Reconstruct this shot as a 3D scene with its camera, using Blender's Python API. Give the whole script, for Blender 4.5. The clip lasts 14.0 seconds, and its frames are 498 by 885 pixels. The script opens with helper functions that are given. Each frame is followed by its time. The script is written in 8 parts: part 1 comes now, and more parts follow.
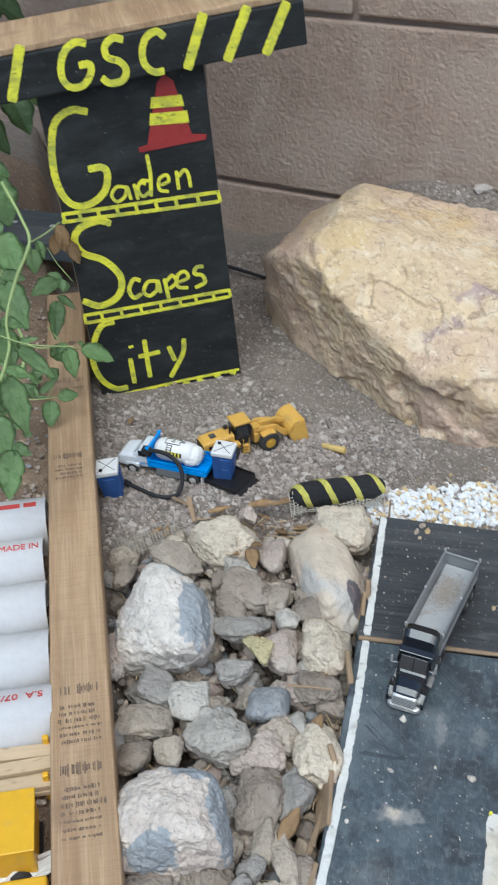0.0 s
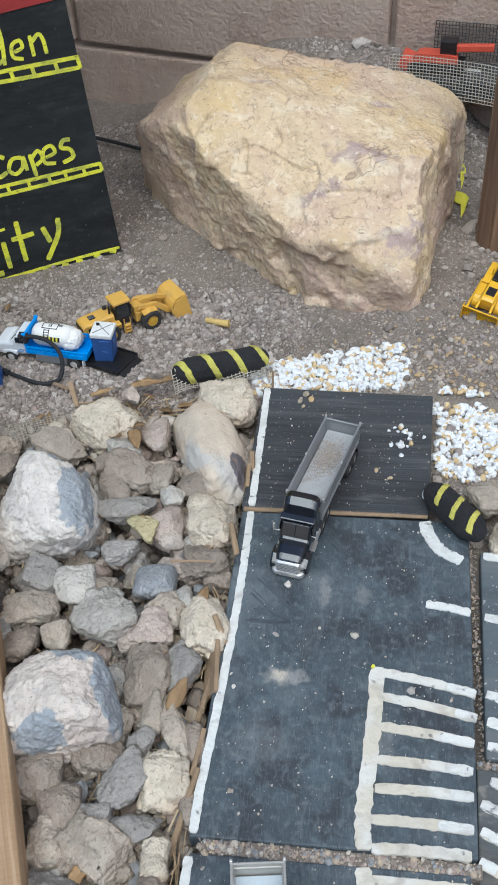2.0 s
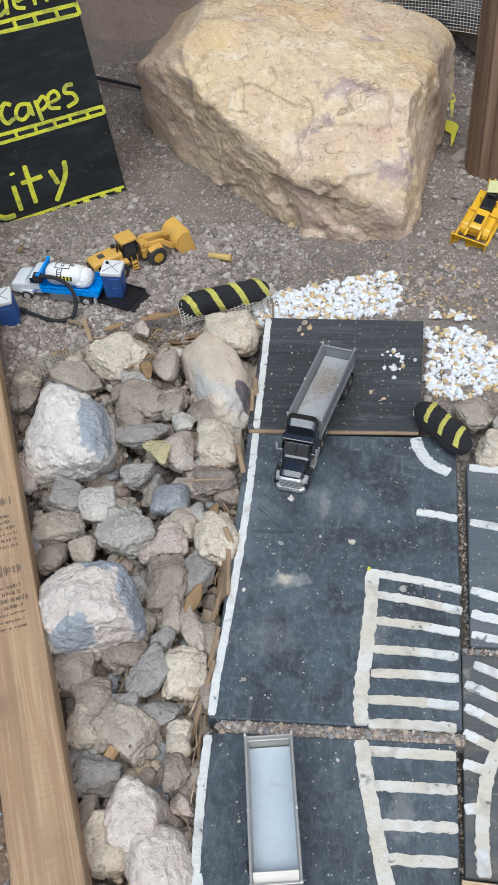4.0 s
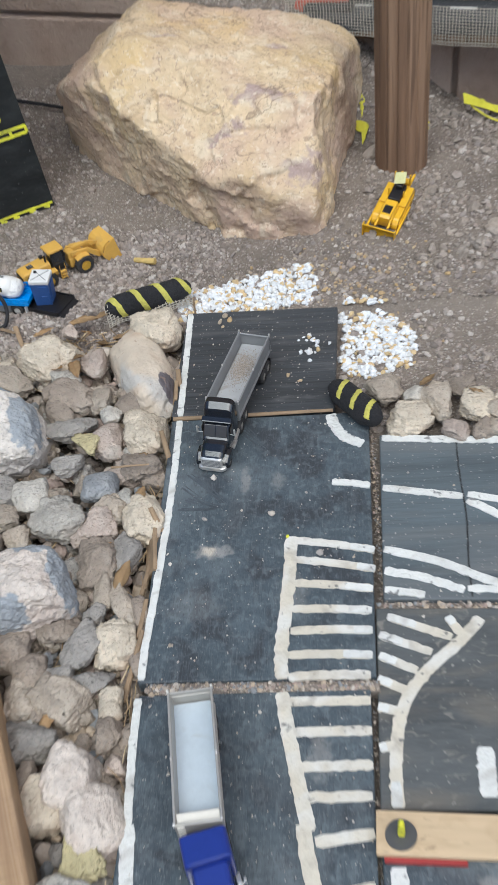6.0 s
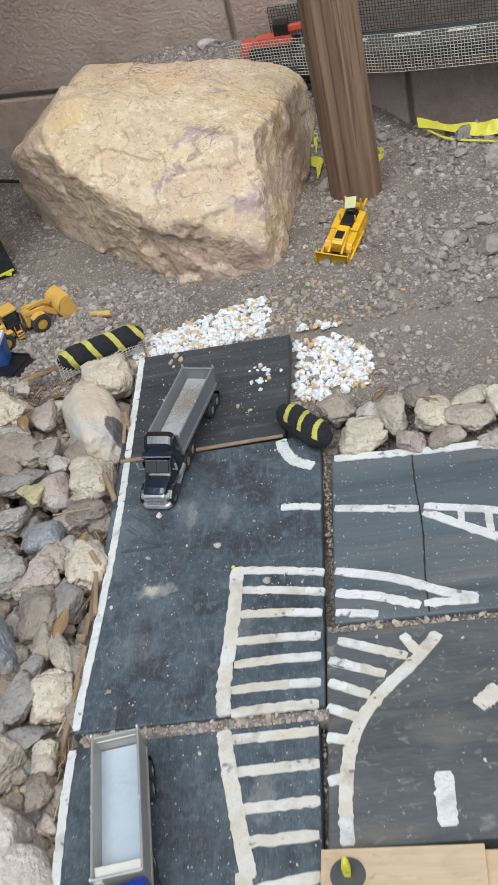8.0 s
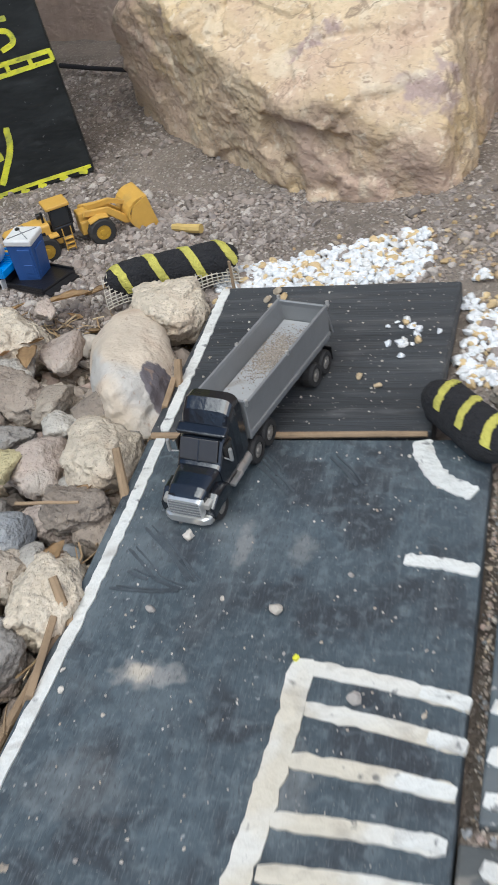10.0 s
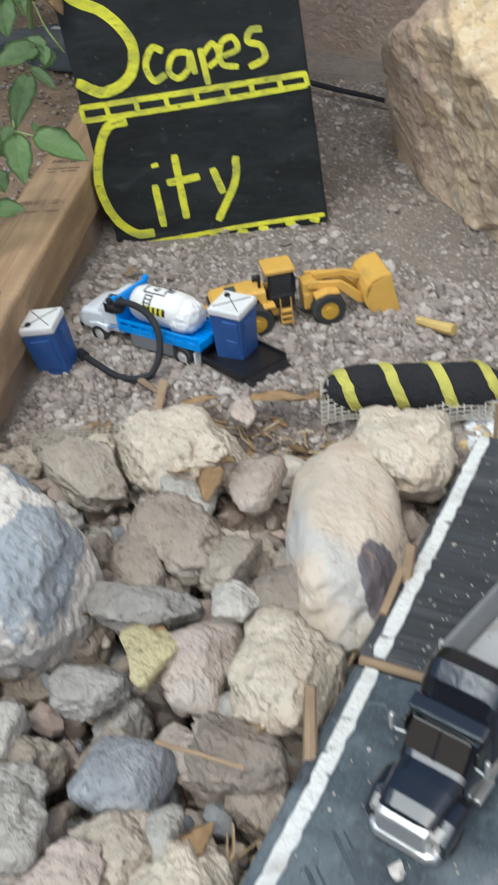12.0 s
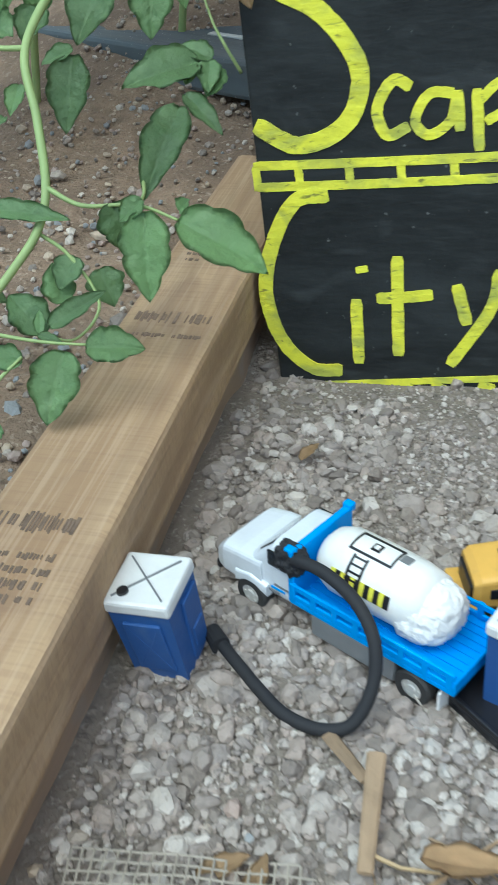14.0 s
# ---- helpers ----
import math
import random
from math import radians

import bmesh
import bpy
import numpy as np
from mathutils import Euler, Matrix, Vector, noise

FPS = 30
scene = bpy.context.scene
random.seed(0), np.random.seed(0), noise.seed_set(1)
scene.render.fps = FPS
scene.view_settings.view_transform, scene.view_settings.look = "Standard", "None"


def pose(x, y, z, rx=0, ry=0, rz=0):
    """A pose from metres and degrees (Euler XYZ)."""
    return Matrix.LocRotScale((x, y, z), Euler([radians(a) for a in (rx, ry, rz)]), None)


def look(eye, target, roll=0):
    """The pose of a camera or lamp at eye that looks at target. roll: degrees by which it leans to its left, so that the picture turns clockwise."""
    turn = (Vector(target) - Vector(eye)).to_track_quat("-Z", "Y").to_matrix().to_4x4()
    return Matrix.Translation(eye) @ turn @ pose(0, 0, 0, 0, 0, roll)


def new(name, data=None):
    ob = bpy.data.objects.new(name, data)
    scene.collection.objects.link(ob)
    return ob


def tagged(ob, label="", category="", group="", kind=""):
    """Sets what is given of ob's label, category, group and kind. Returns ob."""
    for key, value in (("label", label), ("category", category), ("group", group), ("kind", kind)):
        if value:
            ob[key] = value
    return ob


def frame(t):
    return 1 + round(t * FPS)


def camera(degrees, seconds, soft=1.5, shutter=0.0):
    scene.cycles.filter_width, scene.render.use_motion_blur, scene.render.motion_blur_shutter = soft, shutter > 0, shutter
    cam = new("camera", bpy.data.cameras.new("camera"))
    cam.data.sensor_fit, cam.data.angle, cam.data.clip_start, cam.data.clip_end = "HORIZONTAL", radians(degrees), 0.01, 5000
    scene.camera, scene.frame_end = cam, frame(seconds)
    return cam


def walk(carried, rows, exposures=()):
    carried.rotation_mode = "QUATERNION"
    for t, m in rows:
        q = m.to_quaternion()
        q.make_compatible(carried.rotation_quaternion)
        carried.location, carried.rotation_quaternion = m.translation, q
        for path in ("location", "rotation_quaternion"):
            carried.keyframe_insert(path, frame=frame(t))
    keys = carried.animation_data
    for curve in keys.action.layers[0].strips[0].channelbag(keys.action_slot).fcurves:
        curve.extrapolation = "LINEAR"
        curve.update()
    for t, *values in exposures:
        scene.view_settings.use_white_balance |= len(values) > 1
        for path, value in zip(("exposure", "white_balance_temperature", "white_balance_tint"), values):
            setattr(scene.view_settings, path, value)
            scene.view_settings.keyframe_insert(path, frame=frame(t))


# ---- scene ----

# ---------------------------------------------------------------- camera
cam = camera(28, 14.0, soft=1.2, shutter=0.4)
# seconds, eye (metres), yaw, pitch, roll (degrees)
PATH = [
    (0, 0.04004, -0.65569, 0.54002, 13.485, -35.867, -2.039),
    (0.5, 0.05495, -0.64579, 0.53749, 12.021, -38.123, -2.863),
    (1, 0.07239, -0.64159, 0.53258, 10.763, -39.793, -3.532),
    (1.5, 0.07693, -0.64091, 0.52972, 8.862, -41.665, -3.394),
    (2, 0.07512, -0.64357, 0.52589, 8.479, -42.709, -2.812),
    (2.2, 0.07329, -0.64594, 0.52994, 9.214, -43.283, -3.273),
    (4.3, 0.09535, -0.68914, 0.56858, 9.384, -46.918, -5.978),
    (4.5, 0.10480, -0.68713, 0.54300, 8.390, -46.919, -5.667),
    (5, 0.10992, -0.67919, 0.52733, 7.628, -47.170, -6.254),
    (5.5, 0.11614, -0.67458, 0.53075, 7.450, -46.885, -6.738),
    (6, 0.13715, -0.73413, 0.56930, 8.004, -45.545, -8.028),
    (6.5, 0.18495, -0.87259, 0.66718, 8.997, -43.192, -10.526),
    (7, 0.19278, -0.88539, 0.66645, 7.615, -42.273, -10.993),
    (7.2, 0.21852, -0.85619, 0.62813, 8.800, -41.719, -13.348),
    (9.3, 0.20565, -0.59398, 0.37776, 14.365, -38.101, -14.861),
    (9.5, 0.18767, -0.56374, 0.33899, 16.463, -37.851, -13.735),
    (10, 0.17406, -0.50100, 0.28155, 20.438, -37.333, -12.184),
    (10.5, 0.14496, -0.44008, 0.24895, 23.204, -36.733, -10.643),
    (11, 0.13379, -0.41012, 0.20830, 25.962, -36.438, -9.284),
    (11.5, 0.12012, -0.38487, 0.22474, 28.864, -36.206, -8.472),
    (12, 0.08979, -0.36220, 0.26244, 31.052, -35.849, -7.186),
    (12.5, 0.05788, -0.32977, 0.28299, 32.896, -35.708, -5.526),
    (13, -0.00977, -0.25387, 0.26096, 35.418, -35.016, -4.522),
    (13.5, -0.05679, -0.18352, 0.22202, 36.871, -34.182, -3.928),
    (14, -0.09673, -0.15339, 0.20078, 36.643, -34.402, -3.216),
]
walk(cam, [(t, pose(x, y, z, 90 + pitch, 0, yaw) @ pose(0, 0, 0, 0, 0, roll)) for t, x, y, z, yaw, pitch, roll in PATH],
     exposures=[(0.0, 0.45, 5700, 0), (5.0, 0.45, 5900, 4), (7.0, 0.45, 6000, 3), (9.5, 0.42, 6000, 3), (11.0, 0.62, 6050, 4), (12.5, 0.58, 5800, -2), (14.0, 0.80, 5350, -9)])

# ---------------------------------------------------------------- world and light
world = bpy.data.worlds.new("world")
scene.world = world
world.use_nodes = True
wt = world.node_tree
sky = wt.nodes.new("ShaderNodeTexSky")
sky.sky_type = "NISHITA"
sky.sun_disc = False
sky.sun_elevation = radians(58)
sky.sun_rotation = radians(150)
sky.air_density, sky.dust_density = 0.8, 3.0
wt.links.new(sky.outputs[0], wt.nodes["Background"].inputs[0])
wt.nodes["Background"].inputs[1].default_value = 0.15
sun_data = bpy.data.lights.new("sun", "SUN")
sun_data.energy, sun_data.angle, sun_data.color = 1.3, radians(40), (1.0, 0.97, 0.92)
sun = new("sun", sun_data)
sun.matrix_world = look((-0.6, -1.4, 3.0), (0.1, 0.0, 0.0))

# ---------------------------------------------------------------- materials
def ramp_node(nt, stops):
    n = nt.nodes.new("ShaderNodeValToRGB")
    els = n.color_ramp.elements
    while len(els) < len(stops):
        els.new(0.5)
    for e, (p, c) in zip(els, stops):
        e.position, e.color = p, (*c, 1)
    return n


def material(name, base, rough=0.7, metal=0.0, vary=0.25, scale=40.0, bump=0.2, bump_scale=None, second=None, spots=0.0,
             stretch=(1, 1, 1), random_tint=0.0, island=False, coat=0.0, patch_scale=None, patch=None, patch_at=(0.45, 0.6), spec=0.5):
    """A surface with grain at one scale, stains at another, and fine relief."""
    m = bpy.data.materials.new(name)
    m.use_nodes = True
    nt = m.node_tree
    b = nt.nodes["Principled BSDF"]
    b.inputs["Roughness"].default_value = rough
    b.inputs["Metallic"].default_value = metal
    b.inputs["Specular IOR Level"].default_value = spec
    if coat:
        b.inputs["Coat Weight"].default_value = coat
        b.inputs["Coat Roughness"].default_value = 0.12
    tc = nt.nodes.new("ShaderNodeTexCoord")
    mp = nt.nodes.new("ShaderNodeMapping")
    mp.inputs["Scale"].default_value = stretch
    nt.links.new(tc.outputs["Object"], mp.inputs[0])
    vec = mp.outputs[0]
    fine = nt.nodes.new("ShaderNodeTexNoise")
    fine.inputs["Scale"].default_value = scale
    fine.inputs["Detail"].default_value = 6
    fine.inputs["Roughness"].default_value = 0.65
    nt.links.new(vec, fine.inputs["Vector"])
    broad = nt.nodes.new("ShaderNodeTexNoise")
    broad.inputs["Scale"].default_value = scale / 6
    broad.inputs["Detail"].default_value = 3
    nt.links.new(vec, broad.inputs["Vector"])
    other = second or tuple(max(0, c * (1 - vary * 1.3)) for c in base)
    light = tuple(min(1, c * (1 + vary)) for c in base)
    r1 = ramp_node(nt, [(0.3, other), (0.5, base), (0.72, light)])
    mix_in = nt.nodes.new("ShaderNodeMix")
    mix_in.inputs[0].default_value = 0.5
    nt.links.new(fine.outputs[0], mix_in.inputs[2])
    nt.links.new(broad.outputs[0], mix_in.inputs[3])
    nt.links.new(mix_in.outputs[0], r1.inputs[0])
    col = r1.outputs[0]
    if patch:
        pn = nt.nodes.new("ShaderNodeTexNoise")
        pn.inputs["Scale"].default_value = patch_scale or scale / 12
        pn.inputs["Detail"].default_value = 5
        pn.inputs["Distortion"].default_value = 0.6
        nt.links.new(vec, pn.inputs["Vector"])
        pr = ramp_node(nt, [(patch_at[0], (0, 0, 0)), (patch_at[1], (1, 1, 1))])
        nt.links.new(pn.outputs[0], pr.inputs[0])
        mx = nt.nodes.new("ShaderNodeMix")
        mx.data_type = "RGBA"
        nt.links.new(pr.outputs[0], mx.inputs[0])
        nt.links.new(col, mx.inputs[6])
        mx.inputs[7].default_value = (*patch, 1)
        col = mx.outputs[2]
    if spots:
        vn = nt.nodes.new("ShaderNodeTexVoronoi")
        vn.inputs["Scale"].default_value = scale * 2.5
        nt.links.new(vec, vn.inputs["Vector"])
        vr = ramp_node(nt, [(0.10, (1, 1, 1)), (0.2, (0, 0, 0))])
        nt.links.new(vn.outputs["Distance"], vr.inputs[0])
        sel = nt.nodes.new("ShaderNodeMath")
        sel.operation = "MULTIPLY"
        nt.links.new(vr.outputs[0], sel.inputs[0])
        gate = nt.nodes.new("ShaderNodeMath")
        gate.operation = "GREATER_THAN"
        gate.inputs[1].default_value = 1 - spots
        nt.links.new(vn.outputs["Color"], gate.inputs[0])
        nt.links.new(gate.outputs[0], sel.inputs[1])
        mx = nt.nodes.new("ShaderNodeMix")
        mx.data_type = "RGBA"
        nt.links.new(sel.outputs[0], mx.inputs[0])
        nt.links.new(col, mx.inputs[6])
        mx.inputs[7].default_value = (0.5, 0.48, 0.44, 1)
        col = mx.outputs[2]
    if random_tint:
        if island:
            src = nt.nodes.new("ShaderNodeNewGeometry").outputs["Random Per Island"]
        else:
            src = nt.nodes.new("ShaderNodeObjectInfo").outputs["Random"]
        mr = nt.nodes.new("ShaderNodeMapRange")
        mr.inputs[3].default_value, mr.inputs[4].default_value = 1 - random_tint, 1 + random_tint
        nt.links.new(src, mr.inputs[0])
        hs = nt.nodes.new("ShaderNodeHueSaturation")
        nt.links.new(mr.outputs[0], hs.inputs["Value"])
        nt.links.new(col, hs.inputs["Color"])
        col = hs.outputs[0]
    nt.links.new(col, b.inputs["Base Color"])
    if bump:
        bn = nt.nodes.new("ShaderNodeTexNoise")
        bn.inputs["Scale"].default_value = bump_scale or scale * 2
        bn.inputs["Detail"].default_value = 8
        nt.links.new(vec, bn.inputs["Vector"])
        bp = nt.nodes.new("ShaderNodeBump")
        bp.inputs["Strength"].default_value = bump
        bp.inputs["Distance"].default_value = 0.003
        nt.links.new(bn.outputs[0], bp.inputs["Height"])
        nt.links.new(bp.outputs[0], b.inputs["Normal"])
    return m


def island_mix(name, colours, rough=0.85, bump=0.3):
    """Loose pieces in one mesh, each with one of several colours."""
    m = material(name, colours[0], rough, vary=0.2, scale=260, bump=bump)
    nt = m.node_tree
    b = nt.nodes["Principled BSDF"]
    geo = nt.nodes.new("ShaderNodeNewGeometry")
    rp = ramp_node(nt, [(i / len(colours), c) for i, c in enumerate(colours)])
    rp.color_ramp.interpolation = "CONSTANT"
    nt.links.new(geo.outputs["Random Per Island"], rp.inputs[0])
    nz = nt.nodes.new("ShaderNodeTexNoise")
    nz.inputs["Scale"].default_value = 300
    tc = nt.nodes.new("ShaderNodeTexCoord")
    nt.links.new(tc.outputs["Object"], nz.inputs["Vector"])
    mr = nt.nodes.new("ShaderNodeMapRange")
    mr.inputs[3].default_value, mr.inputs[4].default_value = 0.7, 1.25
    nt.links.new(nz.outputs[0], mr.inputs[0])
    hs = nt.nodes.new("ShaderNodeHueSaturation")
    nt.links.new(rp.outputs[0], hs.inputs["Color"])
    nt.links.new(mr.outputs[0], hs.inputs["Value"])
    nt.links.new(hs.outputs[0], b.inputs["Base Color"])
    return m


def top_layer(mat, colour, scale, lo, hi, stretch=(1, 1, 1), detail=5, distortion=0.4, amount=1.0):
    """Stains or grain of another colour over what the material has."""
    nt = mat.node_tree
    base = nt.nodes["Principled BSDF"].inputs["Base Color"]
    below = base.links[0].from_socket
    tc = nt.nodes.new("ShaderNodeTexCoord")
    mp = nt.nodes.new("ShaderNodeMapping")
    mp.inputs["Scale"].default_value = stretch
    mp.inputs["Location"].default_value = (scale * 0.013, scale * 0.007, 0.3)
    nt.links.new(tc.outputs["Object"], mp.inputs[0])
    nz = nt.nodes.new("ShaderNodeTexNoise")
    nz.inputs["Scale"].default_value, nz.inputs["Detail"].default_value, nz.inputs["Distortion"].default_value = scale, detail, distortion
    nt.links.new(mp.outputs[0], nz.inputs["Vector"])
    rp = ramp_node(nt, [(lo, (0, 0, 0)), (hi, (amount, amount, amount))])
    nt.links.new(nz.outputs[0], rp.inputs[0])
    mx = nt.nodes.new("ShaderNodeMix")
    mx.data_type = "RGBA"
    nt.links.new(rp.outputs[0], mx.inputs[0])
    nt.links.new(below, mx.inputs[6])
    mx.inputs[7].default_value = (*colour, 1)
    nt.links.new(mx.outputs[2], base)
    return mat


def veins(mat, colour, scale, width, amount, distortion=0.8):
    """Thin wandering cracks."""
    nt = mat.node_tree
    base = nt.nodes["Principled BSDF"].inputs["Base Color"]
    below = base.links[0].from_socket
    tc = nt.nodes.new("ShaderNodeTexCoord")
    nz = nt.nodes.new("ShaderNodeTexNoise")
    nz.inputs["Scale"].default_value, nz.inputs["Detail"].default_value, nz.inputs["Distortion"].default_value = scale, 7, distortion
    nt.links.new(tc.outputs["Object"], nz.inputs["Vector"])
    rp = ramp_node(nt, [(0.5 - width, (0, 0, 0)), (0.5, (amount,) * 3), (0.5 + width, (0, 0, 0))])
    nt.links.new(nz.outputs[0], rp.inputs[0])
    gate = nt.nodes.new("ShaderNodeTexNoise")
    gate.inputs["Scale"].default_value = scale * 0.8
    nt.links.new(tc.outputs["Object"], gate.inputs["Vector"])
    gr = ramp_node(nt, [(0.48, (0, 0, 0)), (0.60, (1, 1, 1))])
    nt.links.new(gate.outputs[0], gr.inputs[0])
    mul = nt.nodes.new("ShaderNodeMath")
    mul.operation = "MULTIPLY"
    nt.links.new(rp.outputs[0], mul.inputs[0])
    nt.links.new(gr.outputs[0], mul.inputs[1])
    mx = nt.nodes.new("ShaderNodeMix")
    mx.data_type = "RGBA"
    nt.links.new(mul.outputs[0], mx.inputs[0])
    nt.links.new(below, mx.inputs[6])
    mx.inputs[7].default_value = (*colour, 1)
    nt.links.new(mx.outputs[2], base)
    return mat


def stain(mat, centre, radii, colour, amount=1.0, ragged=0.5, scale=90, turn=0, crisp=False):
    """One stain with a ragged edge at a place of its own."""
    nt = mat.node_tree
    base = nt.nodes["Principled BSDF"].inputs["Base Color"]
    below = base.links[0].from_socket
    tc = nt.nodes.new("ShaderNodeTexCoord")
    mp = nt.nodes.new("ShaderNodeMapping")
    mp.vector_type = "TEXTURE"
    mp.inputs["Location"].default_value = centre
    mp.inputs["Rotation"].default_value = (0, 0, radians(turn))
    mp.inputs["Scale"].default_value = radii
    nt.links.new(tc.outputs["Object"], mp.inputs[0])
    ln = nt.nodes.new("ShaderNodeVectorMath")
    ln.operation = "LENGTH"
    nt.links.new(mp.outputs[0], ln.inputs[0])
    nz = nt.nodes.new("ShaderNodeTexNoise")
    nz.inputs["Scale"].default_value, nz.inputs["Detail"].default_value = scale, 6
    nt.links.new(tc.outputs["Object"], nz.inputs["Vector"])
    ad = nt.nodes.new("ShaderNodeMath")
    ad.operation = "MULTIPLY_ADD"
    ad.inputs[1].default_value = ragged * 4
    nt.links.new(nz.outputs[0], ad.inputs[0])
    nt.links.new(ln.outputs["Value"], ad.inputs[2])
    rp = ramp_node(nt, [(0.0, (amount,) * 3), (1.0, (0, 0, 0))])
    mr = nt.nodes.new("ShaderNodeMapRange")
    mr.inputs[1].default_value, mr.inputs[2].default_value = (0.9 if crisp else 0.55) + ragged * 2, (0.98 if crisp else 1.05) + ragged * 2
    nt.links.new(ad.outputs[0], mr.inputs[0])
    nt.links.new(mr.outputs[0], rp.inputs[0])
    mx = nt.nodes.new("ShaderNodeMix")
    mx.data_type = "RGBA"
    nt.links.new(rp.outputs[0], mx.inputs[0])
    nt.links.new(below, mx.inputs[6])
    mx.inputs[7].default_value = (*colour, 1)
    nt.links.new(mx.outputs[2], base)
    return mat


# soil base lowered to stand in for shadow between gravel pieces
m_soil = material("soil", (0.195, 0.162, 0.132), 0.95, vary=0.35, scale=120, bump=0.9, bump_scale=420, patch=(0.22, 0.185, 0.15), patch_scale=14)
top_layer(m_soil, (0.38, 0.34, 0.29), 420, 0.58, 0.70)
m_soil_brown = material("brown_soil", (0.27, 0.19, 0.125), 0.95, vary=0.4, scale=110, bump=0.9, bump_scale=380, patch=(0.20, 0.14, 0.095), patch_scale=14)
top_layer(m_soil_brown, (0.38, 0.30, 0.22), 300, 0.58, 0.70)
m_block = material("block", (0.40, 0.302, 0.236), 0.95, vary=0.2, scale=75, bump=0.9, bump_scale=230, patch=(0.455, 0.36, 0.29), patch_scale=9, random_tint=0.05)
m_mortar = material("mortar", (0.33, 0.26, 0.21), 0.95, vary=0.2, scale=80, bump=0.5)
m_lumber = material("lumber", (0.44, 0.30, 0.168), 0.8, vary=0.22, scale=46, bump=0.3, stretch=(3, 0.22, 3), patch=(0.35, 0.225, 0.12), patch_scale=16)
top_layer(m_lumber, (0.29, 0.18, 0.105), 210, 0.48, 0.60, (0.16, 3.0, 1), amount=0.34)
top_layer(m_lumber, (0.54, 0.39, 0.25), 150, 0.50, 0.60, (5, 0.10, 1), 4, 0.3, 0.38)
top_layer(m_lumber, (0.20, 0.125, 0.08), 24, 0.56, 0.74, (1, 0.6, 1), 9, 1.0, 0.6)
top_layer(m_lumber, (0.27, 0.17, 0.095), 34, 0.54, 0.70, (2.5, 0.12, 1), 7, 0.3, 0.7)
m_lumber_side = material("lumber_side", (0.42, 0.285, 0.18), 0.85, vary=0.3, scale=46, bump=0.3, stretch=(3, 0.22, 3), patch=(0.34, 0.24, 0.16), patch_scale=20)
top_layer(m_lumber_side, (0.33, 0.285, 0.235), 40, 0.56, 0.68, detail=8, amount=0.5)
m_stamp = material("stamp_ink", (0.165, 0.115, 0.078), 0.85, vary=0.4, scale=300, bump=0.1)
m_stamp_faint = material("stamp_ink_faint", (0.22, 0.148, 0.10), 0.85, vary=0.4, scale=300, bump=0.1)
m_post = material("post_wood", (0.178, 0.106, 0.063), 0.7, vary=0.5, scale=60, bump=0.35, stretch=(2.5, 2.5, 0.12), patch=(0.29, 0.185, 0.115), patch_scale=20)
top_layer(m_post, (0.10, 0.058, 0.034), 90, 0.56, 0.66, (3, 3, 0.10), 8, 0.3, 0.7)
m_board = material("black_board", (0.0155, 0.0175, 0.0175), 0.68, vary=0.4, scale=90, bump=0.22, stretch=(0.6, 1, 1.3), spots=0.02, spec=0.32)
top_layer(m_board, (0.032, 0.036, 0.036), 30, 0.50, 0.75, (0.6, 1, 1.6), 8)
top_layer(m_board, (0.16, 0.16, 0.155), 260, 0.70, 0.75, (1, 1, 1), 3, 0.0, 0.7)
top_layer(m_board, (0.055, 0.06, 0.06), 60, 0.58, 0.76, (0.7, 1, 1.2), 8, 0.6, 0.6)
top_layer(m_board, (0.040, 0.043, 0.042), 240, 0.50, 0.66, (0.4, 1, 1.4), 6, 0.6, 0.16)
m_road = material("road_paint", (0.060, 0.079, 0.092), 0.62, vary=0.32, scale=75, bump=0.35, bump_scale=160, patch=(0.035, 0.041, 0.048), patch_scale=34, patch_at=(0.50, 0.62))
top_layer(m_road, (0.155, 0.178, 0.188), 19, 0.52, 0.74, (1.0, 0.7, 1), 8, 0.8, 0.8)
top_layer(m_road, (0.14, 0.165, 0.178), 90, 0.55, 0.69, (2.0, 0.5, 1), 8, 0.6, 0.42)
top_layer(m_road, (0.03, 0.035, 0.042), 55, 0.58, 0.72, (1.3, 0.8, 1), 8, 1.0, 0.45)
top_layer(m_road, (0.40, 0.40, 0.39), 330, 0.69, 0.75, (1, 1, 1), 3, 0.0, 0.7)
top_layer(m_road, (0.13, 0.155, 0.168), 200, 0.52, 0.68, (1, 1, 1), 8, 0.5, 0.6)
top_layer(m_road, (0.04, 0.046, 0.054), 11, 0.55, 0.70, (1, 1, 1), 6, 0.8, 0.45)
for c, rr, a in (((0.0375, -0.2900, 0), (0.015, 0.0070, 0.1), 0.85), ((0.0585, -0.2223, 0), (0.0045, 0.014, 0.1), 0.55), ((0.0834, -0.2223, 0), (0.006, 0.010, 0.1), 0.4), ((0.0261, -0.3379, 0), (0.022, 0.016, 0.1), 0.18), ((0.0963, -0.3283, 0), (0.012, 0.02, 0.1), 0.3),
                 ((0.2087, -0.5450, 0), (0.011, 0.040, 0.1), 0.7), ((0.1722, -0.5690, 0), (0.012, 0.014, 0.1), 0.7), ((0.2340, -0.5674, 0), (0.010, 0.012, 0.1), 0.4),
                 ((0.1130, -0.4500, 0), (0.008, 0.018, 0.1), 0.5)):
    stain(m_road, c, rr, (0.34, 0.325, 0.30), a * 0.7, 0.42, 170)
stain(m_road, (0.0345, -0.2895, 0), (0.006, 0.0045, 0.1), (0.52, 0.46, 0.37), 0.8, 0.3, 260)
top_layer(m_road, (0.16, 0.18, 0.19), 420, 0.54, 0.70, (3.0, 0.35, 1), 5, 0.3, 0.38)
